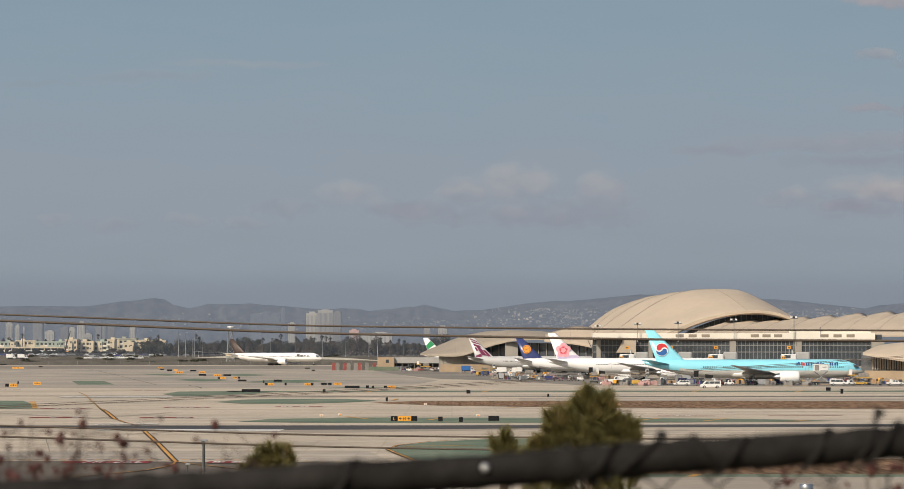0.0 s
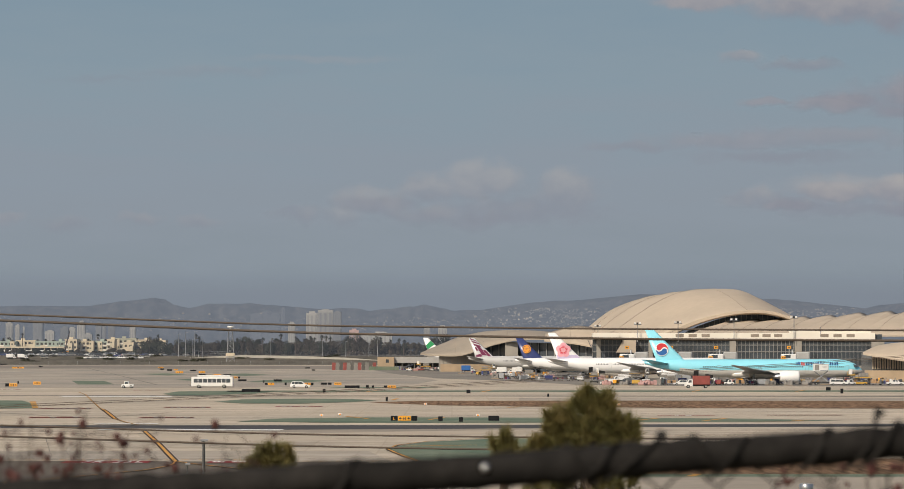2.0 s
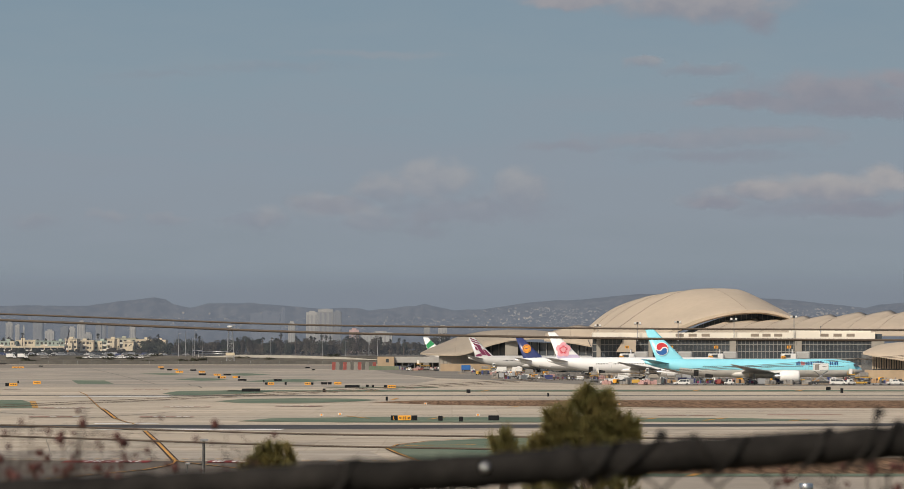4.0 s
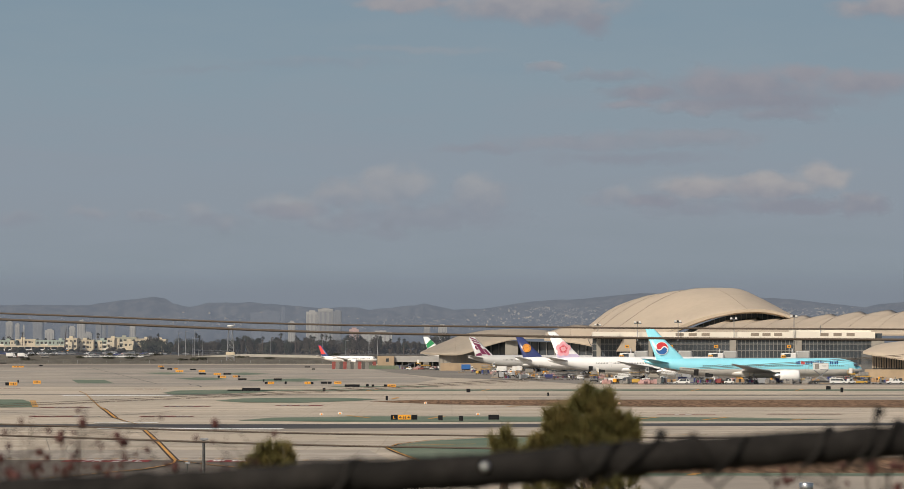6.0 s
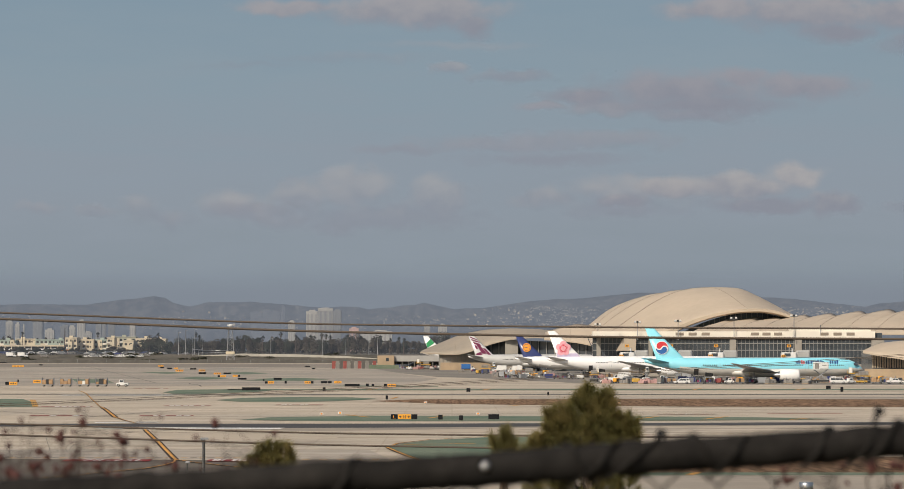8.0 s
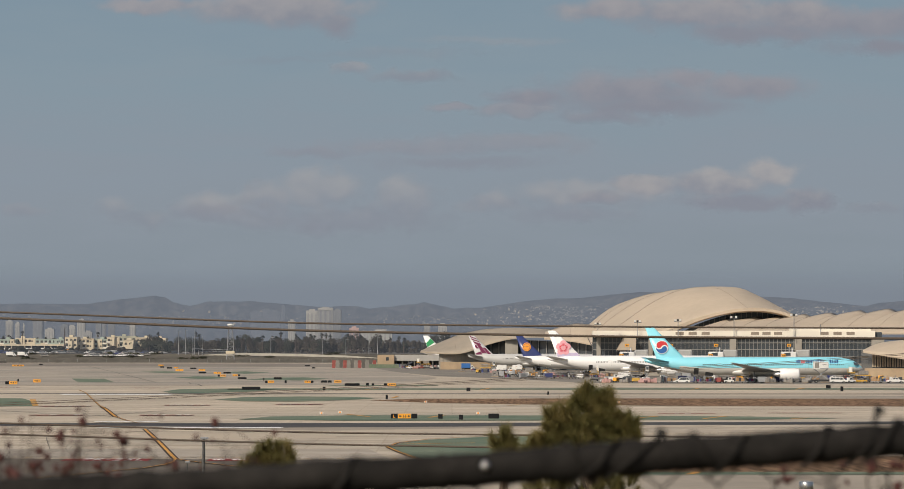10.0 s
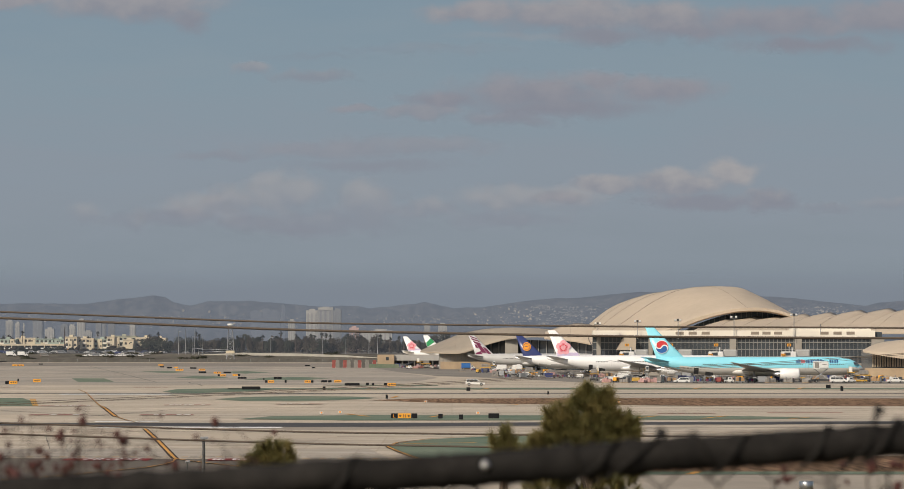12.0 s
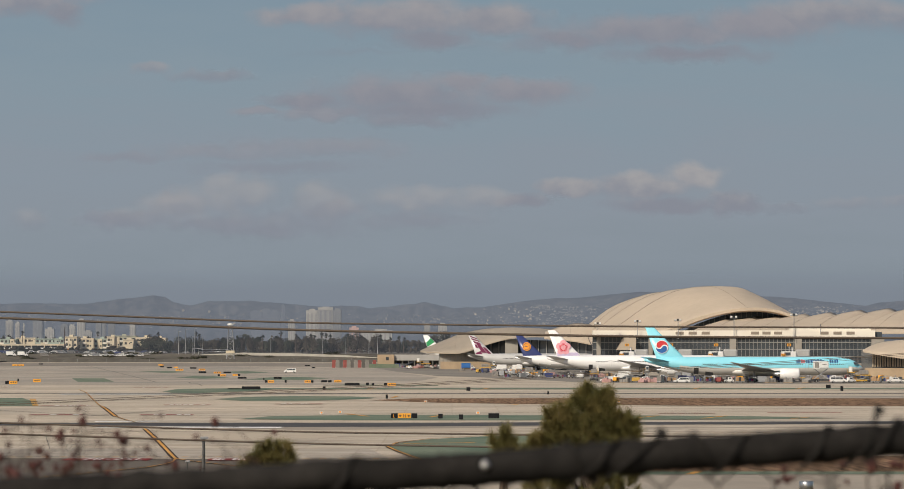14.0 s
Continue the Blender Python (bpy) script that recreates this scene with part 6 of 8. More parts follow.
        for x0, x1, z0, z1, mm in ((-2.3, -0.9, 4.9, 6.7, "wrap"), (-0.6, 2.2, 4.7, 4.95, "grey_paint"), (0.2, 1.6, 5.9, 6.15, "wrap"), (2.12, 2.2, 5.0, 7.0, "grey_paint")):
            bm = bmesh.new()
            box(bm, x0, x1, -1.29, -1.245, z0, z1)
            part("side_door" if mm == "wrap" else "stripe", bm, M[mm], bx)
        bm = bmesh.new()
        box(bm, 2.3, 3.6, -1.1, 1.1, 4.6, 4.72)
        part("bridge_plate", bm, M["steel"], t)
        for a, b in ((-2.4, 2.1), (2.1, -2.4)):
            for s in (-0.9, 0.9):
                bm = bmesh.new()
                tube(bm, [(a, s, 1.1), (b, s, 4.6)], 0.12, 6)
                part("scissor_arm", bm, M["grey_paint"], t)
        bm = bmesh.new()
        box(bm, -3.2, 4.6, -0.6, 0.6, 0.6, 1.1)
        part("chassis", bm, M["dark"], t)
        bm = bmesh.new()
        profile_body(bm, [(5.0, 0.5), (5.05, 1.5), (4.7, 2.4), (3.5, 2.4), (3.5, 0.5)], 1.1)
        part("cab", bm, M["bridge_white"], t)
        glass_side(t, [[(4.7, 1.5), (4.5, 2.2), (3.8, 2.2), (3.8, 1.5)]], 1.1)
        wheels(t, (4.0, -1.8), 1.0, 0.45)
    elif kind == "cargo_pallet":
        rnd = random.Random(int(at.translation.x * 13))
        box(bm, -1.6, 1.6, -1.2, 1.2, 0, 0.15)
        part("pallet_base", bm, M["tan_wall"], t)
        bm = bmesh.new()
        for x0, x1 in ((-1.5, -0.45), (-0.4, 0.6), (0.65, 1.5)):
            box(bm, x0, x1, -1.1, 1.1, 0.15, 1.35 + rnd.uniform(-0.45, 0.45), 0.12)
        for v in bm.verts:
            v.co += Vector((rnd.uniform(-0.1, 0.1), rnd.uniform(-0.1, 0.1), rnd.uniform(-0.06, 0.1)))
        part("wrapped_load", bm, M[colour], t, "lumpy load under plastic wrap")
    elif kind == "cargo_container":
        profile_body(bm, [(-1.5, 0.5), (0.9, 0.5), (1.5, 1.0), (1.5, 2.1), (-1.5, 2.1)], 0.75)
        part("shell", bm, M[colour], t)
        bm = bmesh.new()
        box(bm, -1.5, 1.5, -0.8, 0.8, 0.3, 0.5)
        part("dolly_deck", bm, M["grey_paint"], t)
        bm = bmesh.new()
        box(bm, -1.3, 0.8, -0.8, -0.75, 0.65, 1.95)
        part("door_panel", bm, M["steel"], t)
        wheels(t, (1.0, -1.0), 0.6, 0.16)
    elif kind == "cargo_loader":
        box(bm, -3.6, 3.6, -1.4, 1.4, 0.35, 0.8, 0.06)
        part("chassis", bm, M["dark"], t)
        for x0, x1, z in ((-3.6, 1.4, 2.2), (1.6, 3.8, 3.1)):
            bm = bmesh.new()
            box(bm, x0, x1, -1.5, 1.5, z, z + 0.35, 0.04)
            part("platform", bm, M[colour], t, "raised loading platform")
            for s in (-1.2, 1.2):
                for a, b in ((x0 + 0.3, x1 - 0.3), (x1 - 0.3, x0 + 0.3)):
                    bm = bmesh.new()
                    tube(bm, [(a, s, 0.8), (b, s, z)], 0.11, 6)
                    part("scissor_arm", bm, M["grey_paint"], t)
            bm = bmesh.new()
            tube(bm, [(x0, -1.45, z + 0.35), (x0, -1.45, z + 1.3), (x1, -1.45, z + 1.3), (x1, -1.45, z + 0.35)], 0.06, 6)
            part("handrail", bm, M["dull_yellow"], t)
        bm = bmesh.new()
        box(bm, 2.2, 3.4, -1.9, -1.0, 3.4, 5.2, 0.08)
        part("cab", bm, M["bridge_white"], t)
        bm = bmesh.new()
        box(bm, 2.4, 3.2, -1.95, -1.89, 4.2, 5.0)
        part("cab_glass", bm, M["glass"], t)
        bm = bmesh.new()
        box(bm, -2.9, 0.2, -1.1, 1.1, 2.6, 4.0, 0.15)
        part("load", bm, M["wrap"], t, "wrapped cargo waiting on the platform")
        wheels(t, (2.4, 0, -2.4), 1.2, 0.4)
    elif kind == "power_cart":
        box(bm, -1.3, 1.3, -0.7, 0.7, 0.45, 1.65, 0.1)
        part("housing", bm, M[colour], t)
        for k in range(5):
            bm = bmesh.new()
            box(bm, -1.0, 0.1, -0.74, -0.69, 0.7 + 0.17 * k, 0.8 + 0.17 * k)
            part("louvre", bm, M["dark"], t)
        bm = bmesh.new()
        box(bm, 0.3, 1.1, -0.73, -0.69, 0.8, 1.45)
        part("panel", bm, M["grey_paint"], t)
        bm = bmesh.new()
        tube(bm, [(1.3, 0, 0.5), (2.2, 0, 0.35)], 0.05, 6)
        part("tow_bar", bm, M["dark"], t)
        wheels(t, (0.9, -0.9), 0.6, 0.26)
    return t


def build_apron_vehicles():
    """Parked service vehicles and cargo round the gates."""
    rnd = random.Random(21)
    g = "service equipment at the gates"

    def put(kind, colour, a, d, yaw, label, cat=""):
        x = (a - A0) * d / F
        return vehicle(kind, colour, pose(x, d, gz(d), 0, 0, yaw), label, g, cat)
    put("catering_truck", "bridge_white", 1424, 978, 0, "white catering truck with its box raised on a scissor lift")
    put("van", "bridge_white", 1453, 966, 0, "white delivery van parked under the nose")
    put("pickup_truck", "bridge_white", 1552, 966, 0, "white pickup truck parked on the apron")
    put("suv", "bridge_white", 1182, 966, 180, "white SUV parked on the apron")
    put("box_truck", "bridge_white", 1078, 1040, 180, "white box truck on the apron")
    put("box_truck", "bridge_white", 866, 1390, 180, "white box truck by the pavilion")
    put("box_truck", "bridge_white", 893, 1380, 180, "white box truck by the pavilion")
    put("box_truck", "blue", 812, 1460, 0, "blue box truck by the pavilion")
    kinds = [("cargo_pallet", "wrap", "grey wrapped cargo pallet on the apron"), ("cargo_pallet", "wrap_pink", "pinkish wrapped cargo pallet on the apron"), ("baggage_cart", "grey_paint", "open baggage cart loaded with cases"),
             ("cargo_dolly", "wrap", "cargo dolly with a wrapped load"), ("cargo_container", "grey_paint", "grey aircraft cargo container on a dolly"), ("tug", "bridge_white", "white baggage tug on the apron"),
             ("belt_loader", "dull_yellow", "yellow belt loader with a raised ramp"), ("tug", "dark", "dark baggage tug on the apron"), ("cargo_container", "service_grey", "dull grey aircraft cargo container on a dolly"),
             ("cargo_container", "navy", "dark blue aircraft cargo container on a dolly"), ("baggage_cart", "dark", "dark-roofed baggage cart loaded with cases"), ("cargo_dolly", "cardboard", "cargo dolly with brown boxes"), ("tug", "red_dull", "faded red baggage tug on the apron"),
             ("power_cart", "dull_yellow", "yellow ground power cart on the apron"), ("power_cart", "bridge_white", "white ground power cart on the apron"), ("power_cart", "sign_yellow", "bright yellow ground power cart on the apron")]
    for a, d, yaw in ((1030, 1030, 90), (1216, 1000, 180), (1300, 990, 60), (912, 1130, 180), (1108, 1015, 0), (1490, 985, 180), (846, 1345, 0), (735, 1505, 180)):
        put("cargo_loader", "dull_yellow" if a % 4 else "wrap", a, d, yaw, "scissor-lift cargo loader with yellow rails")
    rows = ((1050, 1170, 985, 8), (1200, 1400, 1000, 9), (1430, 1560, 990, 10), (830, 960, 1330, 11), (1150, 1230, 1130, 12), (700, 760, 1500, 13), (880, 1050, 1105, 14),
            (1052, 1140, 968, 0), (1146, 1166, 972, 0), (1198, 1330, 968, 0), (1336, 1400, 968, 0), (1474, 1545, 968, 0),
            (1060, 1420, 1010, 1), (960, 1060, 1140, 2), (860, 960, 1250, 3), (1150, 1540, 1060, 4), (800, 880, 1400, 5), (690, 790, 1540, 6), (860, 1040, 1180, 7))
    for a0, a1, d, salt in rows:
        a = a0
        while a < a1:
            if salt == 0 and 1336 <= a0 <= 1400:
                k = kinds[0]
            elif salt == 0 and a0 == 1052 and rnd.random() < 0.6:
                k = kinds[rnd.choice((0, 1, 1))]
            else:
                k = rnd.choice(kinds)
            dd = d + rnd.uniform(-6, 6)
            put(k[0], k[1], a, dd, rnd.choice((0, 180, 0, 180, 25, -22, 165, 60)), k[2])
            a += (3.0 + (2.6 if k[0] in ("pickup_truck", "belt_loader") else 0) + rnd.choice((0, 0, 0.6, 3.0)) + (3 if salt in (1, 4) else 0)) * F / dd


MOVERS = []


def build_moving_vehicles():
    """Vehicles that cross on the service road; each entry: kind, colour, bearing at a time, heading."""
    road = 668.6
    lst = [("bus", "bridge_white", 0.5, 984, 180, "white airport bus on the service road"), ("pickup_truck", "bridge_white", 0.5, 1189, 180, "white pickup truck on the service road"),
           ("van", "bridge_white", 0.5, 1288, 180, "white passenger van on the service road"), ("suv", "bridge_white", 0.5, 1513, 180, "white SUV on the service road"), ("box_truck", "bridge_white", 0.5, 1545, 180, "white box truck on the service road"),
           ("van", "bridge_white", 0.0, 1232, 180, "white van on the service road"),
           ("pickup_truck", "bridge_white", 1.0, 23, 180, "white pickup truck on the service road"), ("pickup_truck", "bridge_white", 1.0, 129, 0, "white pickup truck on the service road"),
           ("bus", "pale_wrap", 1.0, 187, 0, "white airport bus with blue and red patches"), ("pickup_truck", "bridge_white", 1.0, 518, 180, "white pickup truck on the service road"), ("van", "bridge_white", 1.0, 578, 180, "white passenger van on the service road"),
           ("tug", "bridge_white", 2.0, 222, 0, "small white service cart on the road"), ("bus", "bridge_white", 2.0, 369, 180, "white airport bus on the service road"), ("suv", "bridge_white", 2.0, 521, 0, "white SUV on the service road"),
           ("box_truck", "red_dull", 2.0, 1209, 180, "red service truck on the service road"),
           ("van", "silver", 3.0, 219, 180, "silver van on the service road"), ("pickup_truck", "bridge_white", 3.0, 906, 180, "white pickup truck on the service road"), ("pickup_truck", "bridge_white", 3.0, 1081, 180, "white pickup truck on the service road"),
           ("box_truck", "red_dull", 3.0, 1200, 180, "red and white service truck on the service road"), ("suv", "bridge_white", 3.0, 1395, 180, "white SUV on the service road"),
           ("suv", "bridge_white", 6.5, 889, 0, "white SUV on the service road"), ("suv", "red", 7.5, 410, 180, "red SUV on the service road"), ("tug", "bridge_white", 8.0, 213, 0, "white tug pulling cargo dollies"),
           ("cargo_dolly", "cardboard", 8.0, 177, 0, "cargo dolly with brown boxes"), ("cargo_dolly", "cardboard", 8.0, 146, 0, "cargo dolly with brown boxes"), ("cargo_dolly", "cardboard", 8.0, 115, 0, "cargo dolly with brown boxes"),
           ("cargo_dolly", "cardboard", 8.0, 84, 0, "cargo dolly with brown boxes"),
           ("box_truck", "bridge_white", 10.5, 36, 0, "white box truck on the service road"), ("car", "bridge_white", 10.5, 613, 180, "white car on the service road"),
           ("bus", "pale_wrap", 11.5, 1184, 0, "white airport bus with blue and red patches"), ("suv", "bridge_white", 12.0, 824, 0, "white SUV on the service road"), ("pickup_truck", "bridge_white", 12.5, 170, 0, "white pickup truck on the service road"), ("pickup_truck", "bridge_white", 12.5, 637, 180, "white pickup truck on the service road"),
           ("bus", "pale_wrap", 13.5, 54, 0, "white airport bus with blue and red patches"), ("pickup_truck", "orange", 13.5, 121, 180, "orange pickup truck on the service road")]
    for i, (kind, colour, t, a, yaw, label) in enumerate(lst):
        g = ground(a, road)
        ob = vehicle(kind, colour, pose(g.x, g.y, g.z, 0, 0, yaw), label, "vehicles driving on the service road")
        step = 1 if yaw == 0 else -1
        wait, gone = -step * (170 + 16 * i), step * (170 + 16 * i)
        here = pose(g.x, g.y, g.z, 0, 0, yaw)
        before, after = pose(wait, g.y, g.z, 0, 0, yaw), pose(gone, g.y, g.z, 0, 0, yaw)
        rows = []
        if t > 0.3:
            rows += [(0.0, before), (t - 0.26, before)]
            rows += [(t, here)]
        else:
            rows += [(0.0, here)]
        rows += [(t + 0.26, after), (14.0, after)]
        MOVERS.append((ob, rows))
    # trucks on the road below the lookout
    for kind, colour, t, a, label in (("bus", "bridge_white", 12.7, 1385, "long white bus on the road below the hill"), ("box_truck", "bridge_white", 0.4, 1160, "white box truck on the road below the hill")):
        d = 165.0
        x = (a - A0) * d / F
        ob = vehicle(kind, colour, pose(x, d, gz(d)), label, "vehicles on the road below")
        MOVERS.append((ob, [(0.0, pose(-60, d, gz(d))), (t - 0.18, pose(-58, d, gz(d))), (t, pose(x, d, gz(d))), (t + 0.18, pose(58, d, gz(d))), (14.0, pose(60, d, gz(d)))]))
    # slow far traffic near the perimeter
    for kind, colour, d, a0, a1, t0, t1, label in (("van", "bridge_white", 1330, 720, 320, 13.35, 14.55, "white van on the far taxi road"), ("box_truck", "blue", 1700, 590, 70, 13.4, 13.75, "blue truck on the far taxi road"),
                                                   ("box_truck", "blue", 1600, 50, 220, 0.8, 1.6, "blue truck on the far taxi road")):
        x0, x1 = (a0 - A0) * d / F, (a1 - A0) * d / F
        yaw = 0 if x1 > x0 else 180
        ob = vehicle(kind, colour, pose(x0, d, gz(d), 0, 0, yaw), label, "vehicles driving on the far road")
        far0, far1 = (-420 if yaw == 0 else 60), (60 if yaw == 0 else -420)
        rows = []
        if t0 > 0.5:
            rows += [(0.0, pose(far0, d, gz(d), 0, 0, yaw)), (t0 - 0.6, pose(far0 + 2, d, gz(d), 0, 0, yaw))]
        rows += [(t0, pose(x0, d, gz(d), 0, 0, yaw))]
        if t1 < 14:
            rows += [(t1, pose(x1, d, gz(d), 0, 0, yaw)), (t1 + 0.6, pose(far1, d, gz(d), 0, 0, yaw)), (14.0, pose(far1, d, gz(d), 0, 0, yaw))]
        else:
            f = (14.0 - t0) / (t1 - t0)
            rows += [(14.0, pose(x0 + (x1 - x0) * f, d, gz(d), 0, 0, yaw))]
        MOVERS.append((ob, rows))


def build_moving_aircraft():
    def tail_x(a, d, length, yaw):
        return (a - A0) * d / F + (0.53 if yaw == 0 else -0.53) * length
    d, ln = 750.0, 63.2

    def at(a):
        return pose(tail_x(a, d, ln, 0), d, gz(d))
    jet = airliner("airliner", at(-900), "silver airliner with a red and blue striped tail under tow", length=ln, upper="silver", lower="silver", nacelle="silver", wing="silver", livery=livery_stripes, span=60.9, words=("brown_word", 0.17, 0.385, -0.38, 0.62, 8))
    jet["group"] = "taxiing airliners"
    keys = [(0.0, -1250), (0.5, -1150), (0.6, -840), (0.7, -330), (0.8, 0), (0.9, 240), (1.0, 537), (1.1, 748), (1.2, 888), (1.3, 1003), (1.4, 1104), (1.5, 1307), (1.6, 1460), (1.7, 1720), (1.9, 2150), (14.0, 2250)]
    MOVERS.append((jet, [(t, at(a)) for t, a in keys]))
    tug = vehicle("aircraft_tug", "red", pose(0, d, gz(d)), "low red aircraft tug towing an airliner", "taxiing airliners")
    MOVERS.append((tug, [(t, at(a) @ pose(ln * 0.47 - 0.5, 0, 0)) for t, a in keys]))
    d, ln2 = 792.0, 73.9

    def back(a):
        return pose(tail_x(a, d + 6, ln2, 180), d + 6, gz(d), 0, 0, 180)
    jet = airliner("airliner", back(2600), "silver airliner with a red and blue striped tail taxiing", upper="silver", lower="silver", nacelle="silver", wing="silver", livery=livery_stripes, words=("brown_word", 0.12, 0.30, -0.38, 0.62, 8), side=1)
    jet["group"] = "taxiing airliners"
    MOVERS.append((jet, [(t, back(a)) for t, a in [(0.0, 2700), (7.8, 2650), (8.0, 2080), (8.1, 1745), (8.2, 1478), (8.3, 1210), (8.5, 700), (8.7, 180), (8.9, -350), (9.2, -800), (14.0, -900)]]))
    # far taxiway beside the perimeter road
    d = 1905.0

    def far(a, length, yaw=0.0):
        return pose((a - A0) * d / F + 0.53 * length, d, gz(d), 0, 0, yaw)
    jet = airliner("airliner", far(392, 66.8), "white airliner with a dark patterned tail on the far taxiway", length=66.8, r=2.98, height=17.1, livery=None, fin_mat="dark_brown", words=("dark", 0.1, 0.25, 0.2, 0.7, 4))
    jet["group"] = "taxiing airliners"
    MOVERS.append((jet, [(0.0, far(388, 66.8, -22)), (0.15, far(520, 66.8, -10)), (0.4, far(850, 66.8)), (14.0, far(870, 66.8))]))
    jet = airliner("airliner", far(100, 40), "small white airliner with a red and navy tail", length=39.5, r=1.95, height=12.4, fin_mat="navy", span=35.8, livery=lambda fo, fin, b, l, zc, r: plain("emblem", M["red"], lambda bm: fin_band(bm, fin, 0.2, 0.95, 0.3, 0.97), fo, "red patch"))
    jet["group"] = "taxiing airliners"
    MOVERS.append((jet, [(0.0, far(-400, 40)), (0.25, far(-150, 40)), (0.5, far(375, 40, -20)), (0.8, far(420, 40, -10)), (1.5, far(1040, 40)), (14.0, far(1060, 40))]))
    jet = airliner("airliner", far(100, 40), "small white airliner with a red and navy tail", length=39.5, r=1.95, height=12.4, fin_mat="navy", span=35.8, livery=lambda fo, fin, b, l, zc, r: plain("emblem", M["red"], lambda bm: fin_band(bm, fin, 0.2, 0.95, 0.3, 0.97), fo, "red patch"))
    jet["group"] = "taxiing airliners"
    MOVERS.append((jet, [(0.0, far(-700, 40)), (5.2, far(-600, 40)), (5.7, far(-130, 40)), (6.0, far(550, 40, -15)), (6.2, far(800, 40)), (6.5, far(1180, 40)), (14.0, far(1200, 40))]))
    jet = airliner("airliner", far(100, 40), "small white airliner with a red tail on the far taxiway", length=39.5, r=1.95, height=12.4, fin_mat="red", span=35.8)
    jet["group"] = "taxiing airliners"
    MOVERS.append((jet, [(0.0, far(-900, 40)), (12.4, far(-850, 40)), (12.55, far(-300, 40)), (12.7, far(305, 40)), (12.85, far(900, 40)), (13.0, far(1460, 40)), (14.0, far(1480, 40))]))

    def far_left(a, length):
        return pose((a - A0) * d / F + 0.47 * length, d, gz(d), 0, 0, 180)
    jet = airliner("airliner", far_left(2400, 54.9), "white airliner with a red and navy tail rolling past the overpass", length=54.9, r=2.6, height=15.8, fin_mat="navy", span=48, side=1, livery=lambda fo, fin, b, l, zc, r: plain("emblem", M["red"], lambda bm: fin_band(bm, fin, 0.25, 0.97, 0.25, 0.97), fo, "red patch"))
    jet["group"] = "taxiing airliners"
    MOVERS.append((jet, [(0.0, far_left(2500, 54.9)), (13.6, far_left(2450, 54.9)), (13.7, far_left(1800, 54.9)), (13.8, far_left(1170, 54.9)), (13.9, far_left(543, 54.9)), (14.0, far_left(-230, 54.9))]))
    jet = airliner("airliner", far(100, 66.8), "white airliner with a pink flower on its tail taxiing", length=66.8, r=2.98, height=17.1, livery=livery_flower, words=("blue", 0.25, 0.42, 0.35, 0.55, 9))
    jet["group"] = "taxiing airliners"
    MOVERS.append((jet, [(0.0, far(-1000, 66.8)), (10.9, far(-950, 66.8)), (11.2, far(-330, 66.8)), (11.5, far(54, 66.8)), (11.8, far(438, 66.8)), (12.0, far(698, 66.8)), (12.3, far(1320, 66.8)), (14.0, far(1340, 66.8))]))

# ---- far edge of the airfield and the town ----
def leaf_crown(bm, c, rx, rz, n, rnd, size):
    for i in range(n):
        while True:
            v = Vector((rnd.uniform(-1, 1), rnd.uniform(-1, 1), rnd.uniform(-1, 1)))
            if 0.25 < v.length < 1:
                break
        p = c + Vector((v.x * rx, v.y * rx, v.z * rz))
        a, b = rnd.uniform(0, 6.28), rnd.uniform(-0.6, 0.9)
        s = size * rnd.uniform(0.6, 1.4)
        u = Vector((math.cos(a), math.sin(a), 0)) * s
        w = Vector((-math.sin(a) * math.sin(b), math.cos(a) * math.sin(b), math.cos(b))) * s
        bm.faces.new([bm.verts.new(q) for q in (p - u, p - w * 0.7, p + u * 0.9, p + w)])


def far_tree(a, top, foot, width, d, seed, dark=0):
    rnd = random.Random(seed)
    p, q = chart(a, top, d), chart(a, foot, d)
    z0 = gz(d)
    h = p.z - z0
    t = thing("tree", pose(p.x, d, z0), "dark green broadleaf tree by the perimeter road", "tree", "perimeter trees")
    bm = bmesh.new()
    tube(bm, [(0, 0, 0), (0.2, 0, h * 0.3), (0, 0.2, h * 0.7)], [0.45, 0.35, 0.12], 7)
    for i in range(4):
        a2 = rnd.uniform(0, 6.28)
        tube(bm, [(0.1, 0, h * 0.28), (math.cos(a2) * h * 0.16, math.sin(a2) * h * 0.16, h * 0.55), (math.cos(a2) * h * 0.25, math.sin(a2) * h * 0.25, h * 0.75)], [0.2, 0.12, 0.04], 5)
    part("trunk", bm, M["bark"], t)
    bm = bmesh.new()
    w = width * d / F / 2
    for i in range(6):
        c = Vector((rnd.uniform(-0.55, 0.55) * w, rnd.uniform(-0.4, 0.4) * w, h * rnd.uniform(0.30, 0.80)))
        leaf_crown(bm, c, w * rnd.uniform(0.4, 0.62), h * rnd.uniform(0.16, 0.26), 200, rnd, 0.36)
    leaf_crown(bm, Vector((0, 0, h * 0.22)), w * 0.95, h * 0.22, 190, rnd, 0.42)
    part("crown", bm, M["foliage" if not dark else "foliage_brown"], t)["kind"] = "stuff"


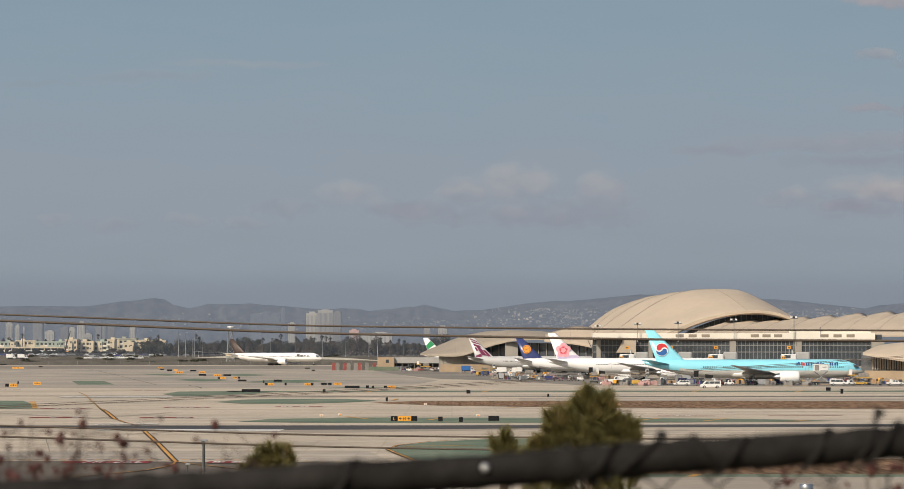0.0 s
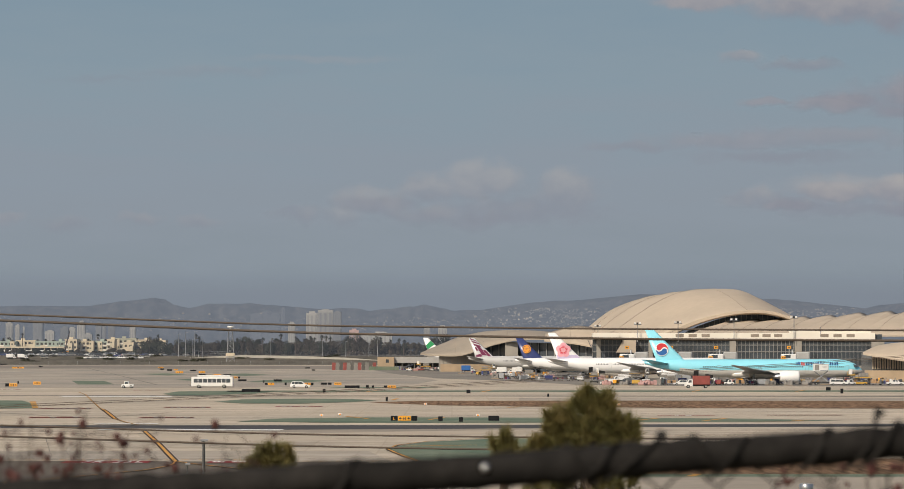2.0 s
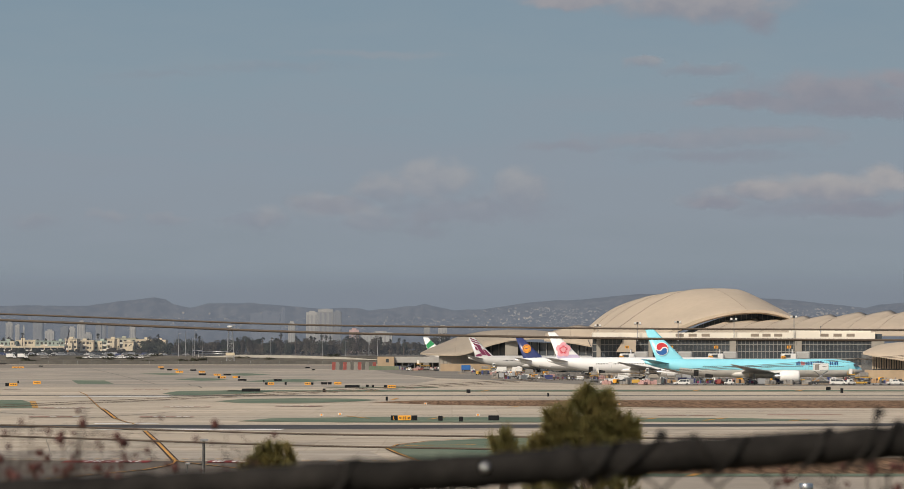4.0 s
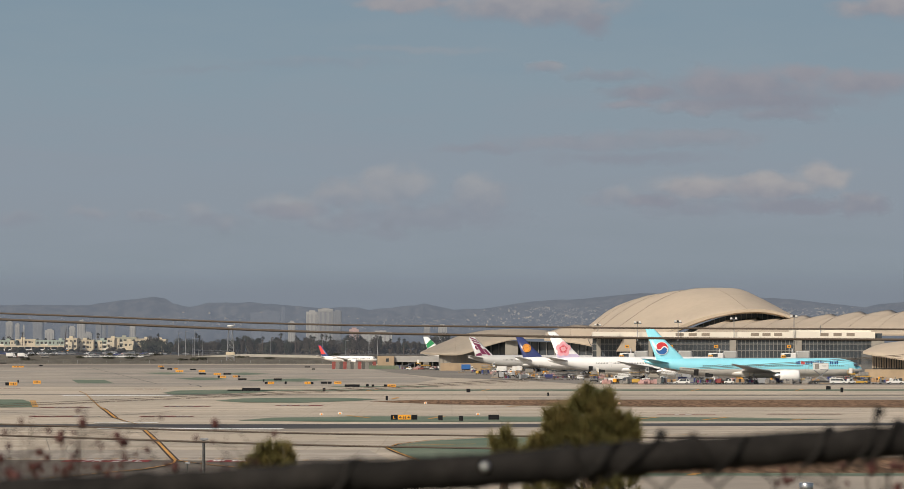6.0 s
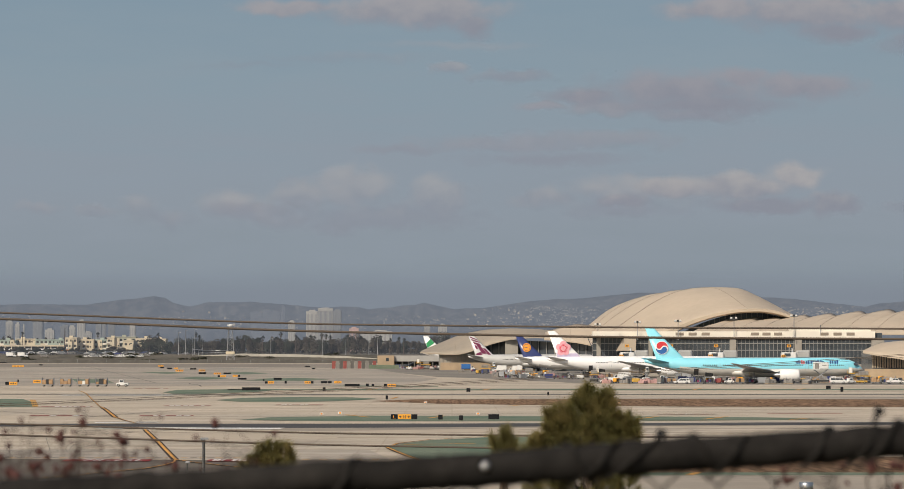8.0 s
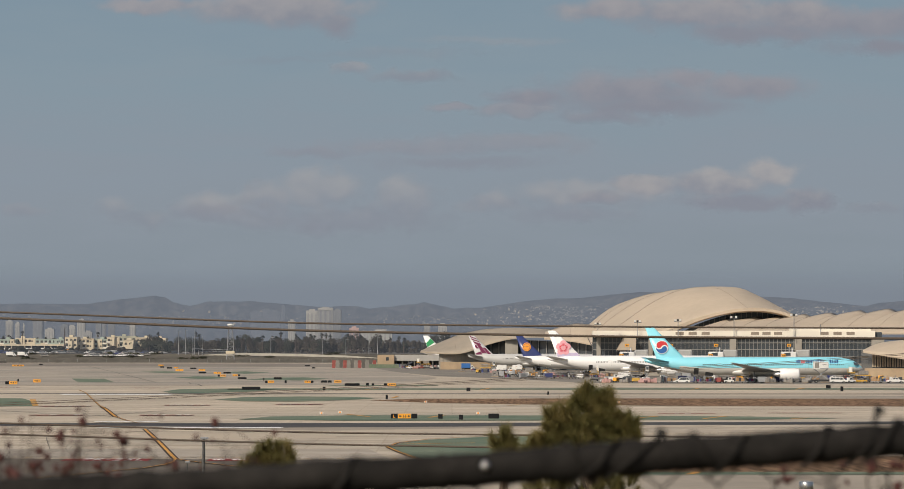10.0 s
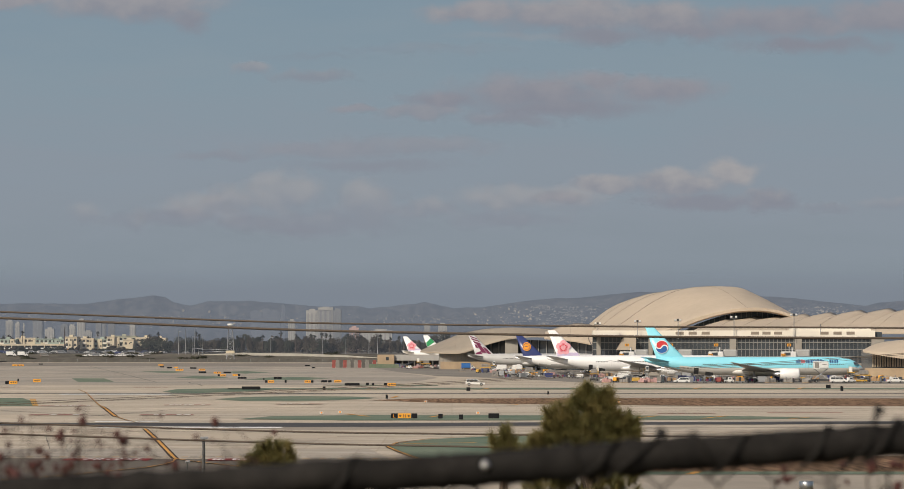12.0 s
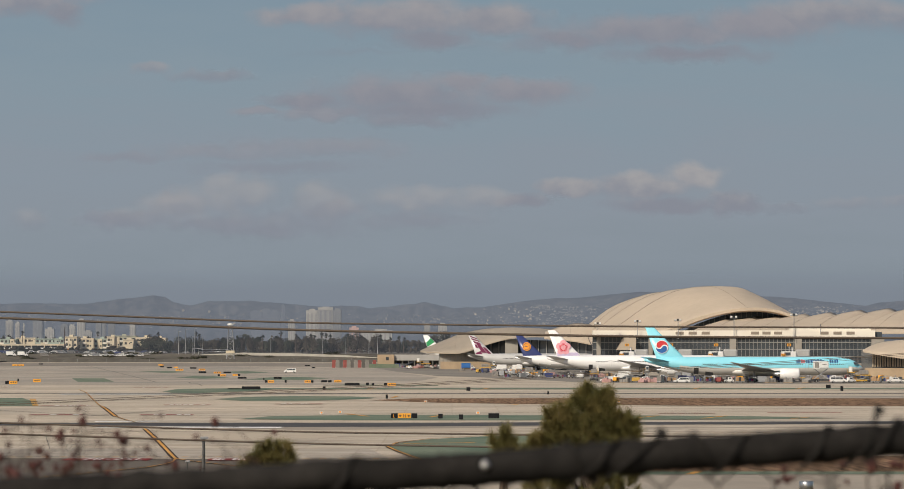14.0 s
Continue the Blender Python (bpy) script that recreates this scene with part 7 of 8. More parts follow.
def palm(a, top, d, seed):
    rnd = random.Random(seed)
    p = chart(a, top, d)
    z0 = gz(d)
    h = p.z - z0 - 1.5
    t = thing("palm_tree", pose(p.x, d, z0), "tall slender palm tree above the treetops", "palm tree", "palm trees")
    bm = bmesh.new()
    lean = rnd.uniform(-0.5, 0.5)
    tube(bm, [(0, 0, 0), (lean * 0.4, 0, h * 0.5), (lean, 0, h)], [0.3, 0.22, 0.18], 7)
    part("trunk", bm, M["bark"], t)
    bm = bmesh.new()
    for i in range(9):
        a2 = 6.28 * i / 9
        tip = Vector((lean + 0.75 * math.cos(a2), 0.75 * math.sin(a2), h - 2.4))
        s = Vector((-math.sin(a2), math.cos(a2), 0)) * 0.4
        bm.faces.new([bm.verts.new(x) for x in (Vector((lean, 0, h)), tip - s, tip + s)])
    part("skirt", bm, M["foliage_brown"], t, "hanging skirt of dead fronds")
    for i in range(22):
        az, el = rnd.uniform(0, 6.28), rnd.uniform(-0.6, 1.4)
        bm = bmesh.new()
        u = Vector((math.cos(az) * math.cos(el), math.sin(az) * math.cos(el), math.sin(el)))
        s = Vector((-math.sin(az), math.cos(az), 0)) * 0.42
        b = Vector((lean, 0, h))
        L = rnd.uniform(1.5, 2.1)
        m, e = b + u * L * 0.6, b + u * L - Vector((0, 0, 0.5))
        bm.faces.new([bm.verts.new(x) for x in (b, m - s, e, m + s)])
        part("frond", bm, M["foliage"], t)


def apartment(a0, a1, top, foot, d, colour, seed, balconies=True):
    rnd = random.Random(seed)
    p, q = chart(a0, top, d), chart(a1, top, d)
    z0 = gz(d)
    w, h = q.x - p.x, p.z - z0
    t = thing("apartment_building", pose(p.x, d, z0), f"{colour[1]} apartment block with rows of windows", "building", "apartment blocks")
    bm = bmesh.new()
    box(bm, 0, w, 0, 16, 0, h)
    wall = part("wall", bm, M[colour[0]], t)
    bm = bmesh.new()
    box(bm, -0.2, w + 0.2, -0.3, 16.2, h, h + 0.6)
    part("parapet", bm, M[colour[0]], t)
    bm = bmesh.new()
    x = rnd.uniform(2, max(2.5, w - 4))
    box(bm, x, x + 2.6, 4, 8, h + 0.6, h + 1.9)
    part("roof_hut", bm, M[colour[0]], t)
    floors = max(2, int(h / 3.1))
    n = max(2, int(w / 2.7))
    fh = h / floors
    win = bmesh.new()
    box(win, -0.85, 0.85, -0.06, 0.02, 0, 1.6)
    wm = mesh("window", win, M["far_window"])
    sl = bmesh.new()
    box(sl, -1.5, 1.5, -1.3, 0, -0.15, 0.05)
    box(sl, -1.5, 1.5, -1.35, -1.28, 0.05, 1.0)
    sm = mesh("balcony", sl, M["cream"])
    for f in range(floors):
        for i in range(n):
            x, z = (i + 0.5) * w / n, f * fh + fh * 0.32
            o = new("window", wm)
            o.parent, o.location = t, (x, 0, z)
            if balconies and i % 3 == seed % 3 and f:
                o = new("balcony", sm)
                o.parent, o.location = t, (x, 0, f * fh + 0.1)
    for i in range(int(w / 11) + 1):
        bm = bmesh.new()
        x = min(w - 3.2, i * 11 + rnd.uniform(0, 4))
        box(bm, x, x + 3.2, -1.6, -0.01, 0, h + rnd.uniform(-2.5, 0.9))
        bay = part("bay", bm, M[colour[0] if i % 2 else "cream_wall"], t, "projecting bay")
        for f in range(floors):
            o = new("window", wm)
            o.parent, o.location, o.scale = bay, (x + 1.6 + rnd.choice((-0.7, 0, 0.7)), -1.6, f * fh + fh * 0.35), (0.55, 1, 0.7)


def tower(a0, a1, top, d, mat, seed):
    p, q = chart(a0, top, d), chart(a1, top, d)
    w, h = q.x - p.x, p.z
    t = thing("office_tower", pose(p.x, d, gz(d)), "distant high-rise tower in haze", "building", "distant towers")
    h -= gz(d)
    rnd = random.Random(seed)
    bm = bmesh.new()
    box(bm, 0, w, 0, w, 0, h)
    part("wall", bm, M[mat], t)
    bm = bmesh.new()
    box(bm, w * 0.25, w * 0.75, w * 0.25, w * 0.75, h, h + 1.5)
    part("roof_plant", bm, M[mat], t)
    n = max(3, int(w / 4.5))
    for i in range(n):
        bm = bmesh.new()
        x = (i + 0.5) * w / n
        box(bm, x - w / n * 0.2, x + w / n * 0.2, -0.25, -0.01, 4, h - 3)
        part("window_strip", bm, M["tower_glass" if mat != "tower_pale" else "tower_grey"], t)
    if mat == "tower_grey":
        bm = bmesh.new()
        box(bm, -0.3, w + 0.3, -0.5, w + 0.3, h - 2.4, h + 0.6)
        part("crown_band", bm, M["tower_pale"], t, "pale band round the top")


def build_town():
    blocks = [(-40, 28, 589, 2120, ("pale_green", "pale green")), (28, 62, 587, 2130, ("cream_wall", "cream")), (62, 112, 588.5, 2125, ("pale_green", "pale green")), (113, 134, 585, 2100, ("cream_wall", "cream")),
              (135, 163, 588, 2110, ("cream_wall", "cream")), (163, 186, 588.5, 2115, ("pale_green", "pale green")), (186, 199, 585, 2105, ("cream_wall", "cream")), (199, 236, 583.5, 2130, ("grey_green", "grey-green")), (214, 232, 590, 2104, ("cream_wall", "cream")),
              (236, 270, 586, 2120, ("cream_wall", "cream")), (262, 288, 587, 2250, ("cream_wall", "cream"))]
    for i, (a0, a1, top, d, col) in enumerate(blocks):
        apartment(a0, a1, top, 612, d, col, i)
    # long low car park in front
    p, q = chart(-60, 596, 2070), chart(112, 596, 2070)
    z0 = gz(2070)
    t = thing("parking_structure", pose(p.x, 2070, z0), "low white-banded parking structure", "building")
    for k, (za, zb, mat) in enumerate(((0, 0.3, "cream_wall"), (2.6, 3.7, "bridge_white"), (5.2, 6.3, "cream_wall"))):
        bm = bmesh.new()
        box(bm, 0, q.x - p.x, 0, 20, za, zb)
        part("deck", bm, M[mat], t)
    for i in range(16):
        bm = bmesh.new()
        x = i * (q.x - p.x - 0.6) / 15
        box(bm, x, x + 0.6, 0.5, 1.1, 0.3, 5.2)
        part("column", bm, M["cream_wall"], t)
    bm = bmesh.new()
    box(bm, 0.5, q.x - p.x - 0.5, 12, 13, 0.3, 5.2)
    part("back_wall", bm, M["dark"], t)
    # parked cars along the perimeter road
    rnd = random.Random(5)
    a = 4
    while a < 262:
        if rnd.random() < 0.72:
            d = rnd.choice((2016, 2024, 2034))
            vehicle(rnd.choice(("car", "suv", "van", "car")), rnd.choice(("bridge_white", "bridge_white", "grey_paint", "dark", "wrap", "navy")), pose((a - A0) * d / F, d, gz(d), 0, 0, rnd.choice((0, 180, 20))),
                    "parked car on the perimeter road", "parked cars by the perimeter road", "car")
        a += rnd.uniform(6, 13)
    a = -6
    while a < 330:
        if rnd.random() < 0.85:
            d = rnd.choice((1990, 1998, 2004, 2007))
            vehicle(rnd.choice(("car", "suv", "van", "car")), rnd.choice(("bridge_white", "wrap", "grey_paint", "dark", "dark", "navy")), pose((a - A0) * d / F, d, gz(d), 0, 0, rnd.choice((0, 180, 0, 10))),
                    "car parked in the perimeter car park", "parked cars by the perimeter road", "car")
        a += rnd.uniform(11, 20)
    for a, kind, colour in [(150 + 8.4 * i, ("car", "suv", "van", "car", "suv")[i % 5], "grey_paint" if i % 4 == 2 else "bridge_white") for i in range(12)] + [(20, "box_truck", "bridge_white"), (40, "box_truck", "bridge_white"), (78, "van", "wrap")]:
        d = 1984
        vehicle(kind, colour, pose((a - A0) * d / F, d, gz(d), 0, 0, 180 if a > 100 else 0), "pale vehicle parked along the airfield fence", "parked cars by the perimeter road", "car")
    # low screen fence along the airfield side
    t = thing("perimeter_fence", pose(0, 1946, gz(1946)), "dark mesh perimeter fence on slim posts", "fence")
    for i in range(30):
        x = (-40 + 25 * i - A0) * 1946 / F
        bm = bmesh.new()
        box(bm, x, x + 25 * 1946 / F - 0.15, 0, 0.06, 0.1, 2.2)
        part("mesh_panel", bm, M["fence_mesh"], t)
        bm = bmesh.new()
        box(bm, x - 0.1, x, -0.05, 0.1, 0, 2.5)
        part("post", bm, M["grey_paint"], t)
    # road wall of the overpass
    t = thing("road_wall", pose(0, 0, 0), "pale concrete wall of the perimeter overpass", "wall", "", "structure")
    pts = [chart(a, b, d) for a, b, d in ((325, 616, 1992), (420, 611.5, 1990), (520, 613, 1985), (600, 616, 1980), (662, 620.5, 1975))]
    for p, q in zip(pts, pts[1:]):
        bm = bmesh.new()
        hexa(bm, [(p.x, p.y, p.z - 2.4), (q.x, q.y, q.z - 2.2), (q.x, q.y + 1, q.z - 2.2), (p.x, p.y + 1, p.z - 2.4)], [(p.x, p.y, p.z), (q.x, q.y, q.z), (q.x, q.y + 1, q.z), (p.x, p.y + 1, p.z)])
        part("wall_panel", bm, M["pale_concrete"], t)
        for i in range(9):
            f = (i + 0.5) / 9
            c = p.lerp(q, f)
            bm = bmesh.new()
            box(bm, c.x - 0.25, c.x + 0.25, c.y - 0.3, c.y, gz(c.y), c.z - 0.12)
            part("pilaster", bm, M["pale_concrete"], t)
    # trees
    rnd = random.Random(17)
    spec = []
    a = 252
    while a < 664:
        top = 584 + 8 * noise.noise((a * 0.021, 2, 0)) + rnd.uniform(-5, 7) - (6 if 598 < a < 640 else 0) - (6 if 408 < a < 434 else 0)
        spec.append((a, top, rnd.uniform(14, 44), rnd.uniform(2020, 2120)))
        a += rnd.uniform(5, 11)
    spec += [(a2, rnd.uniform(598, 606), rnd.uniform(10, 19), rnd.uniform(2040, 2062)) for a2 in range(4, 262, 10)]
    spec += [(a2, rnd.uniform(578, 586), rnd.uniform(10, 17), rnd.uniform(2170, 2240)) for a2 in range(5, 215, 15)]
    spec += [(a2, rnd.uniform(588, 594), rnd.uniform(16, 26), 2060) for a2 in range(668, 740, 11)]
    spec += [(768, 569, 36, 2080), (752, 577, 22, 2085), (784, 578, 24, 2085)]
    for i, (a, top, w, d) in enumerate(spec):
        far_tree(a, top, 614, w, d, i, 1 if rnd.random() < 0.48 else 0)
    for i, (a, top) in enumerate(((455, 580), (413, 581), (451, 583), (479, 582), (488, 574), (513, 578), (517, 583), (530, 583), (540, 578), (545, 580), (558, 576), (566, 577), (573, 579), (604, 578), (661, 579), (676, 584), (693, 582), (170, 574), (276, 575), (340, 574), (345, 578), (40, 573), (700, 584))):
        palm(a, top, 2040 + (i * 37) % 90, i)
    # low shrubs on the bank
    rnd = random.Random(3)
    for i in range(32):
        a, d = rnd.uniform(-20, 655), rnd.uniform(1952, 2008)
        if i % 2 and a > 330:
            a *= 0.5
        p = chart(a, 600, d)
        t = thing("shrub", pose(p.x, d, gz(d)), "low dark shrub on the bank", "shrub", "shrubs on the bank")
        bm = bmesh.new()
        for k in range(3):
            leaf_crown(bm, Vector((rnd.uniform(-3.2, 3.2), rnd.uniform(-1.5, 1.5), 0.6)), rnd.uniform(1.5, 3.4), rnd.uniform(0.5, 1.1), 60, rnd, 0.3)
        part("leaves", bm, M["foliage"], t)["kind"] = "stuff"
        bm = bmesh.new()
        tube(bm, [(0, 0, -0.3), (0, 0, 1.2)], [0.12, 0.05], 5)
        part("stem", bm, M["bark"], t)
    # high-rises in the haze
    for i, (a0, a1, top, mat) in enumerate(((10, 22, 556, "cream_wall"), (27, 34, 560, "cream_wall"), (40, 43, 563, "cream_wall"), (57, 74, 556, "tower_dark"), (78, 94, 570, "cream_wall"), (105, 118, 564, "tower_dark"), (118, 131, 565, "cream_wall"), (134, 148, 555, "cream_wall"), (166, 176, 556, "tower_dark"), (177, 184, 558, "tower_dark"), (188, 199, 561, "tower_dark"),
                                            (225, 235, 562, "cream_wall"), (434, 454, 540, "tower_dark"), (455, 470, 536, "tower_dark"), (466, 485, 539, "tower_dark"), (487, 494, 530, "tower_dark"),
                                            (500, 512, 556, "cream_wall"), (531, 551, 538, "cream_wall"), (552, 577, 534, "tower_grey"), (578, 592, 537, "tower_dark"), (735, 746, 563, "cream_wall"), (606, 622, 568, "pinkish"), (640, 680, 573, "cream_wall"), (625, 640, 575, "cream_wall"), (760, 775, 562, "cream_wall"), (145, 160, 575, "cream_wall"))):
        tower(a0, a1, top, 4046 if 430 < a0 < 490 else 3100 + 60 * (i % 5), "tower_pale" if mat == "cream_wall" else mat, i)
    # houses scattered on the slopes of the nearer ridge
    rnd = random.Random(12)
    for i in range(60):
        a = rnd.choice((rnd.uniform(840, 1060), rnd.uniform(860, 1060), rnd.uniform(1345, 1480), rnd.uniform(300, 830)))
        b = rnd.uniform(536, 562)
        d = 4090 + (575 - b) * 3.5
        p = chart(a, b, d)
        t = thing("house", pose(p.x, d, p.z), "tiny pale house on the hazy hillside", "house", "houses on the hillside")
        w = rnd.uniform(0.6, 1.9)
        bm = bmesh.new()
        box(bm, -w, w, -3, 9, -1, rnd.uniform(0.6, 1.5))
        part("wall", bm, M["cream_wall"], t)
        bm = bmesh.new()
        hexa(bm, [(-w - 0.4, -3.4, 1.5), (w + 0.4, -3.4, 1.5), (w + 0.4, 9.4, 1.5), (-w - 0.4, 9.4, 1.5)], [(-w * 0.6, -0.2, 2.1), (w * 0.6, -0.2, 2.1), (w * 0.6, 6, 2.1), (-w * 0.6, 6, 2.1)])
        part("roof", bm, M["seam"], t)


    # countless roofs and walls further up the slope
    bm = bmesh.new()
    for i in range(950):
        a = rnd.choice((rnd.gauss(960, 60), rnd.gauss(1000, 45), rnd.gauss(1420, 50), rnd.uniform(200, 900), rnd.uniform(0, 900)))
        b = rnd.uniform(530, 566) if a > 820 else rnd.uniform(545, 568)
        p = chart(a, b, 4086 + (575 - b) * 3.5)
        w = rnd.choice((0.4, 0.6, 0.9, 1.5))
        box(bm, p.x - w, p.x + w, p.y - 2, p.y + 6, p.z - 1.0, p.z + rnd.uniform(-0.2, 0.9))
    tagged(part("hillside_houses", bm, M["hill_house"]), "countless tiny pale houses on the hazy hillside", "houses", "", "stuff")


def build_perimeter():
    # lattice beacon tower
    p = chart(400, 567, 1962)
    z0 = gz(1962)
    t = thing("beacon_tower", pose(p.x, 1962, z0), "white lattice tower with a round radar dome", "tower")
    h = p.z - z0
    for sx in (-1, 1):
        for sy in (-1, 1):
            bm = bmesh.new()
            tube(bm, [(sx * 2.6, sy * 2.6, 0), (sx * 1.3, sy * 1.3, h)], 0.13, 6)
            part("leg", bm, M["grey_paint"], t)
    for i in range(7):
        f0, f1 = i / 7, (i + 1) / 7
        w0, w1 = 2.6 - 1.3 * f0, 2.6 - 1.3 * f1
        for sx in (-1, 1):
            bm = bmesh.new()
            tube(bm, [(sx * w0, -w0, h * f0), (-sx * w1, -w1, h * f1)], 0.08, 5)
            part("brace", bm, M["grey_paint"], t)
        bm = bmesh.new()
        tube(bm, [(-w1, -w1, h * f1), (w1, -w1, h * f1)], 0.08, 5)
        part("brace", bm, M["grey_paint"], t)
    bm = bmesh.new()
    box(bm, -2.0, 2.0, -2.0, 2.0, h, h + 0.4)
    part("platform", bm, M["grey_paint"], t)
    bm = bmesh.new()
    tube(bm, [(0, 0, h + 0.4), (0, 0, h + 0.9), (0, 0, h + 1.3), (0, 0, h + 2.0), (0, 0, h + 2.3)], [1.0, 1.2, 2.2, 2.3, 1.2], 16)
    part("dome", bm, M["bridge_white"], t, "white dish-shaped dome")
    bm = bmesh.new()
    box(bm, -2.9, 2.9, -2.9, 2.9, h * 0.22, h * 0.3)
    part("cabin", bm, M["cream_wall"], t)
    # goal-like gantries and masts
    for a0, a1, top, d in ((335, 351, 583, 1990), (345, 396, 606, 1994)):
        p, q = chart(a0, top, d), chart(a1, top, d)
        t = thing("gantry", pose(p.x, d, gz(d)), "thin metal gantry frame by the perimeter", "gantry", "perimeter gantries")
        hh = p.z - gz(d)
        for x in (0, q.x - p.x):
            bm = bmesh.new()
            tube(bm, [(x, 0, 0), (x, 0, hh)], 0.16, 6)
            part("post", bm, M["steel"], t)
        for z in ((hh, hh * 0.6) if a0 == 345 else (hh * 0.35,)):
            bm = bmesh.new()
            tube(bm, [(0, 0, z), (q.x - p.x, 0, z)], 0.13, 6)
            part("beam", bm, M["steel"], t)
    for a, top in ((310, 575), (322, 572), (338, 570), (470, 585), (560, 585), (640, 590), (655, 585), (600, 588)):
        p = chart(a, top, 1996)
        t = thing("street_lamp", pose(p.x, 1996, gz(1996)), "slim grey street lamp on the perimeter road", "street lamp", "street lamps")
        hh = p.z - gz(1996)
        bm = bmesh.new()
        tube(bm, [(0, 0, 0), (0, 0, hh)], [0.16, 0.1], 6)
        part("pole", bm, M["grey_paint"], t)
        bm = bmesh.new()
        box(bm, -0.1, 1.8, -0.12, 0.12, hh - 0.1, hh + 0.1)
        part("arm", bm, M["grey_paint"], t)
    # construction crane
    p = chart(112, 604, 2064)
    t = thing("crane", pose(p.x, 2064, gz(2064)), "orange mobile crane with its boom raised", "crane")
    bm = bmesh.new()
    box(bm, -3.5, 3.5, -1.3, 1.3, 0.5, 3.0, 0.2)
    part("body", bm, M["orange"], t)
    wheels(t, (-2.4, 0, 2.4), 1.2, 0.6)
    bm = bmesh.new()
    tube(bm, [(0, 0, 0), (0, 0, 15.5)], [0.45, 0.25], 6)
    boom = part("boom", bm, M["dark_brown"], t, "lattice boom of the crane")
    rows = [(0.0, pose(0, 0, 2.6, 0, 16, 0)), (3.0, pose(0, 0, 2.6, 0, 14, 0)), (5.5, pose(0, 0, 2.6, 0, 9, 0)), (6.5, pose(0, 0, 2.6, 0, 2, 0)), (14.0, pose(0, 0, 2.6, 0, 1, 0))]
    MOVERS.append((boom, rows))
    # blast fence with red and pale panels
    d = 1530
    t = thing("blast_fence", pose(0, d, gz(d)), "row of slanted red and pale jet blast fence panels", "fence")
    a = 576
    cols = ["red_dull", "service_grey", "fence_mesh", "red_dull", "service_grey", "fence_mesh", "service_grey", "red_dull", "fence_mesh", "service_grey", "fence_mesh", "red_dull"]
    for i, c in enumerate(cols):
        x0, x1 = (a - A0) * d / F, (a + 6 - A0) * d / F
        bm = bmesh.new()
        hexa(bm, [(x0, 0, 0), (x1, 0, 0), (x1, 0.15, 0), (x0, 0.15, 0)], [(x0, 2.0, 4.0), (x1, 2.0, 4.0), (x1, 2.15, 4.0), (x0, 2.15, 4.0)])
        pa = part("panel", bm, M[c], t)
        for k in range(3):
            bm = bmesh.new()
            xx = x0 + (x1 - x0) * (k + 0.5) / 3
            hexa(bm, [(xx - 0.12, -0.15, 0), (xx + 0.12, -0.15, 0), (xx + 0.12, 0, 0), (xx - 0.12, 0, 0)], [(xx - 0.12, 1.85, 4.0), (xx + 0.12, 1.85, 4.0), (xx + 0.12, 2.0, 4.0), (xx - 0.12, 2.0, 4.0)])
            part("slat", bm, M[c], pa)
        a += 6.4
    # low grey service building
    d = 1610
    p, q, q2 = chart(655, 615, d), chart(684, 615, d), chart(775, 615, d)
    t = thing("service_building", pose(p.x, d, gz(d)), "low tan flat-roofed service building, shade painted dark under its canopy", "building")
    h = p.z - gz(d)
    w, w2 = q.x - p.x, q2.x - p.x
    bm = bmesh.new()
    box(bm, 0, w, -2, 14, 0, h)
    part("wall", bm, M["tan_wall"], t)
    bm = bmesh.new()
    box(bm, w, w2, 0, 14, h * 0.48, h)
    part("canopy", bm, M["pale_roof"], t, "pale grey roof band")
    # near-black wall stands in for the shade beneath the canopy
    bm = bmesh.new()
    box(bm, w, w2, 8, 9, 0, h * 0.48)
    part("back_wall", bm, M["dark"], t)
    for i in range(9):
        bm = bmesh.new()
        x = w + 1 + i * (w2 - w - 2) / 8
        box(bm, x - 0.2, x + 0.2, 0.3, 0.7, 0, h * 0.48)
        part("column", bm, M["service_grey"], t)
    bm = bmesh.new()
    box(bm, w * 0.5, w * 0.68, -2.08, -2, h * 0.5, h * 0.8)
    part("window", bm, M["glass"], t)
    # dark hedge-like barrier
    d = 1525
    t = thing("barrier", pose((640 - A0) * d / F, d, gz(d)), "long dark green screen barrier", "barrier")
    for i in range(9):
        bm = bmesh.new()
        box(bm, i * 1.75, i * 1.75 + 1.7, 0, 0.4, 0, 2.0, 0.04)
        part("panel", bm, M["green"], t)


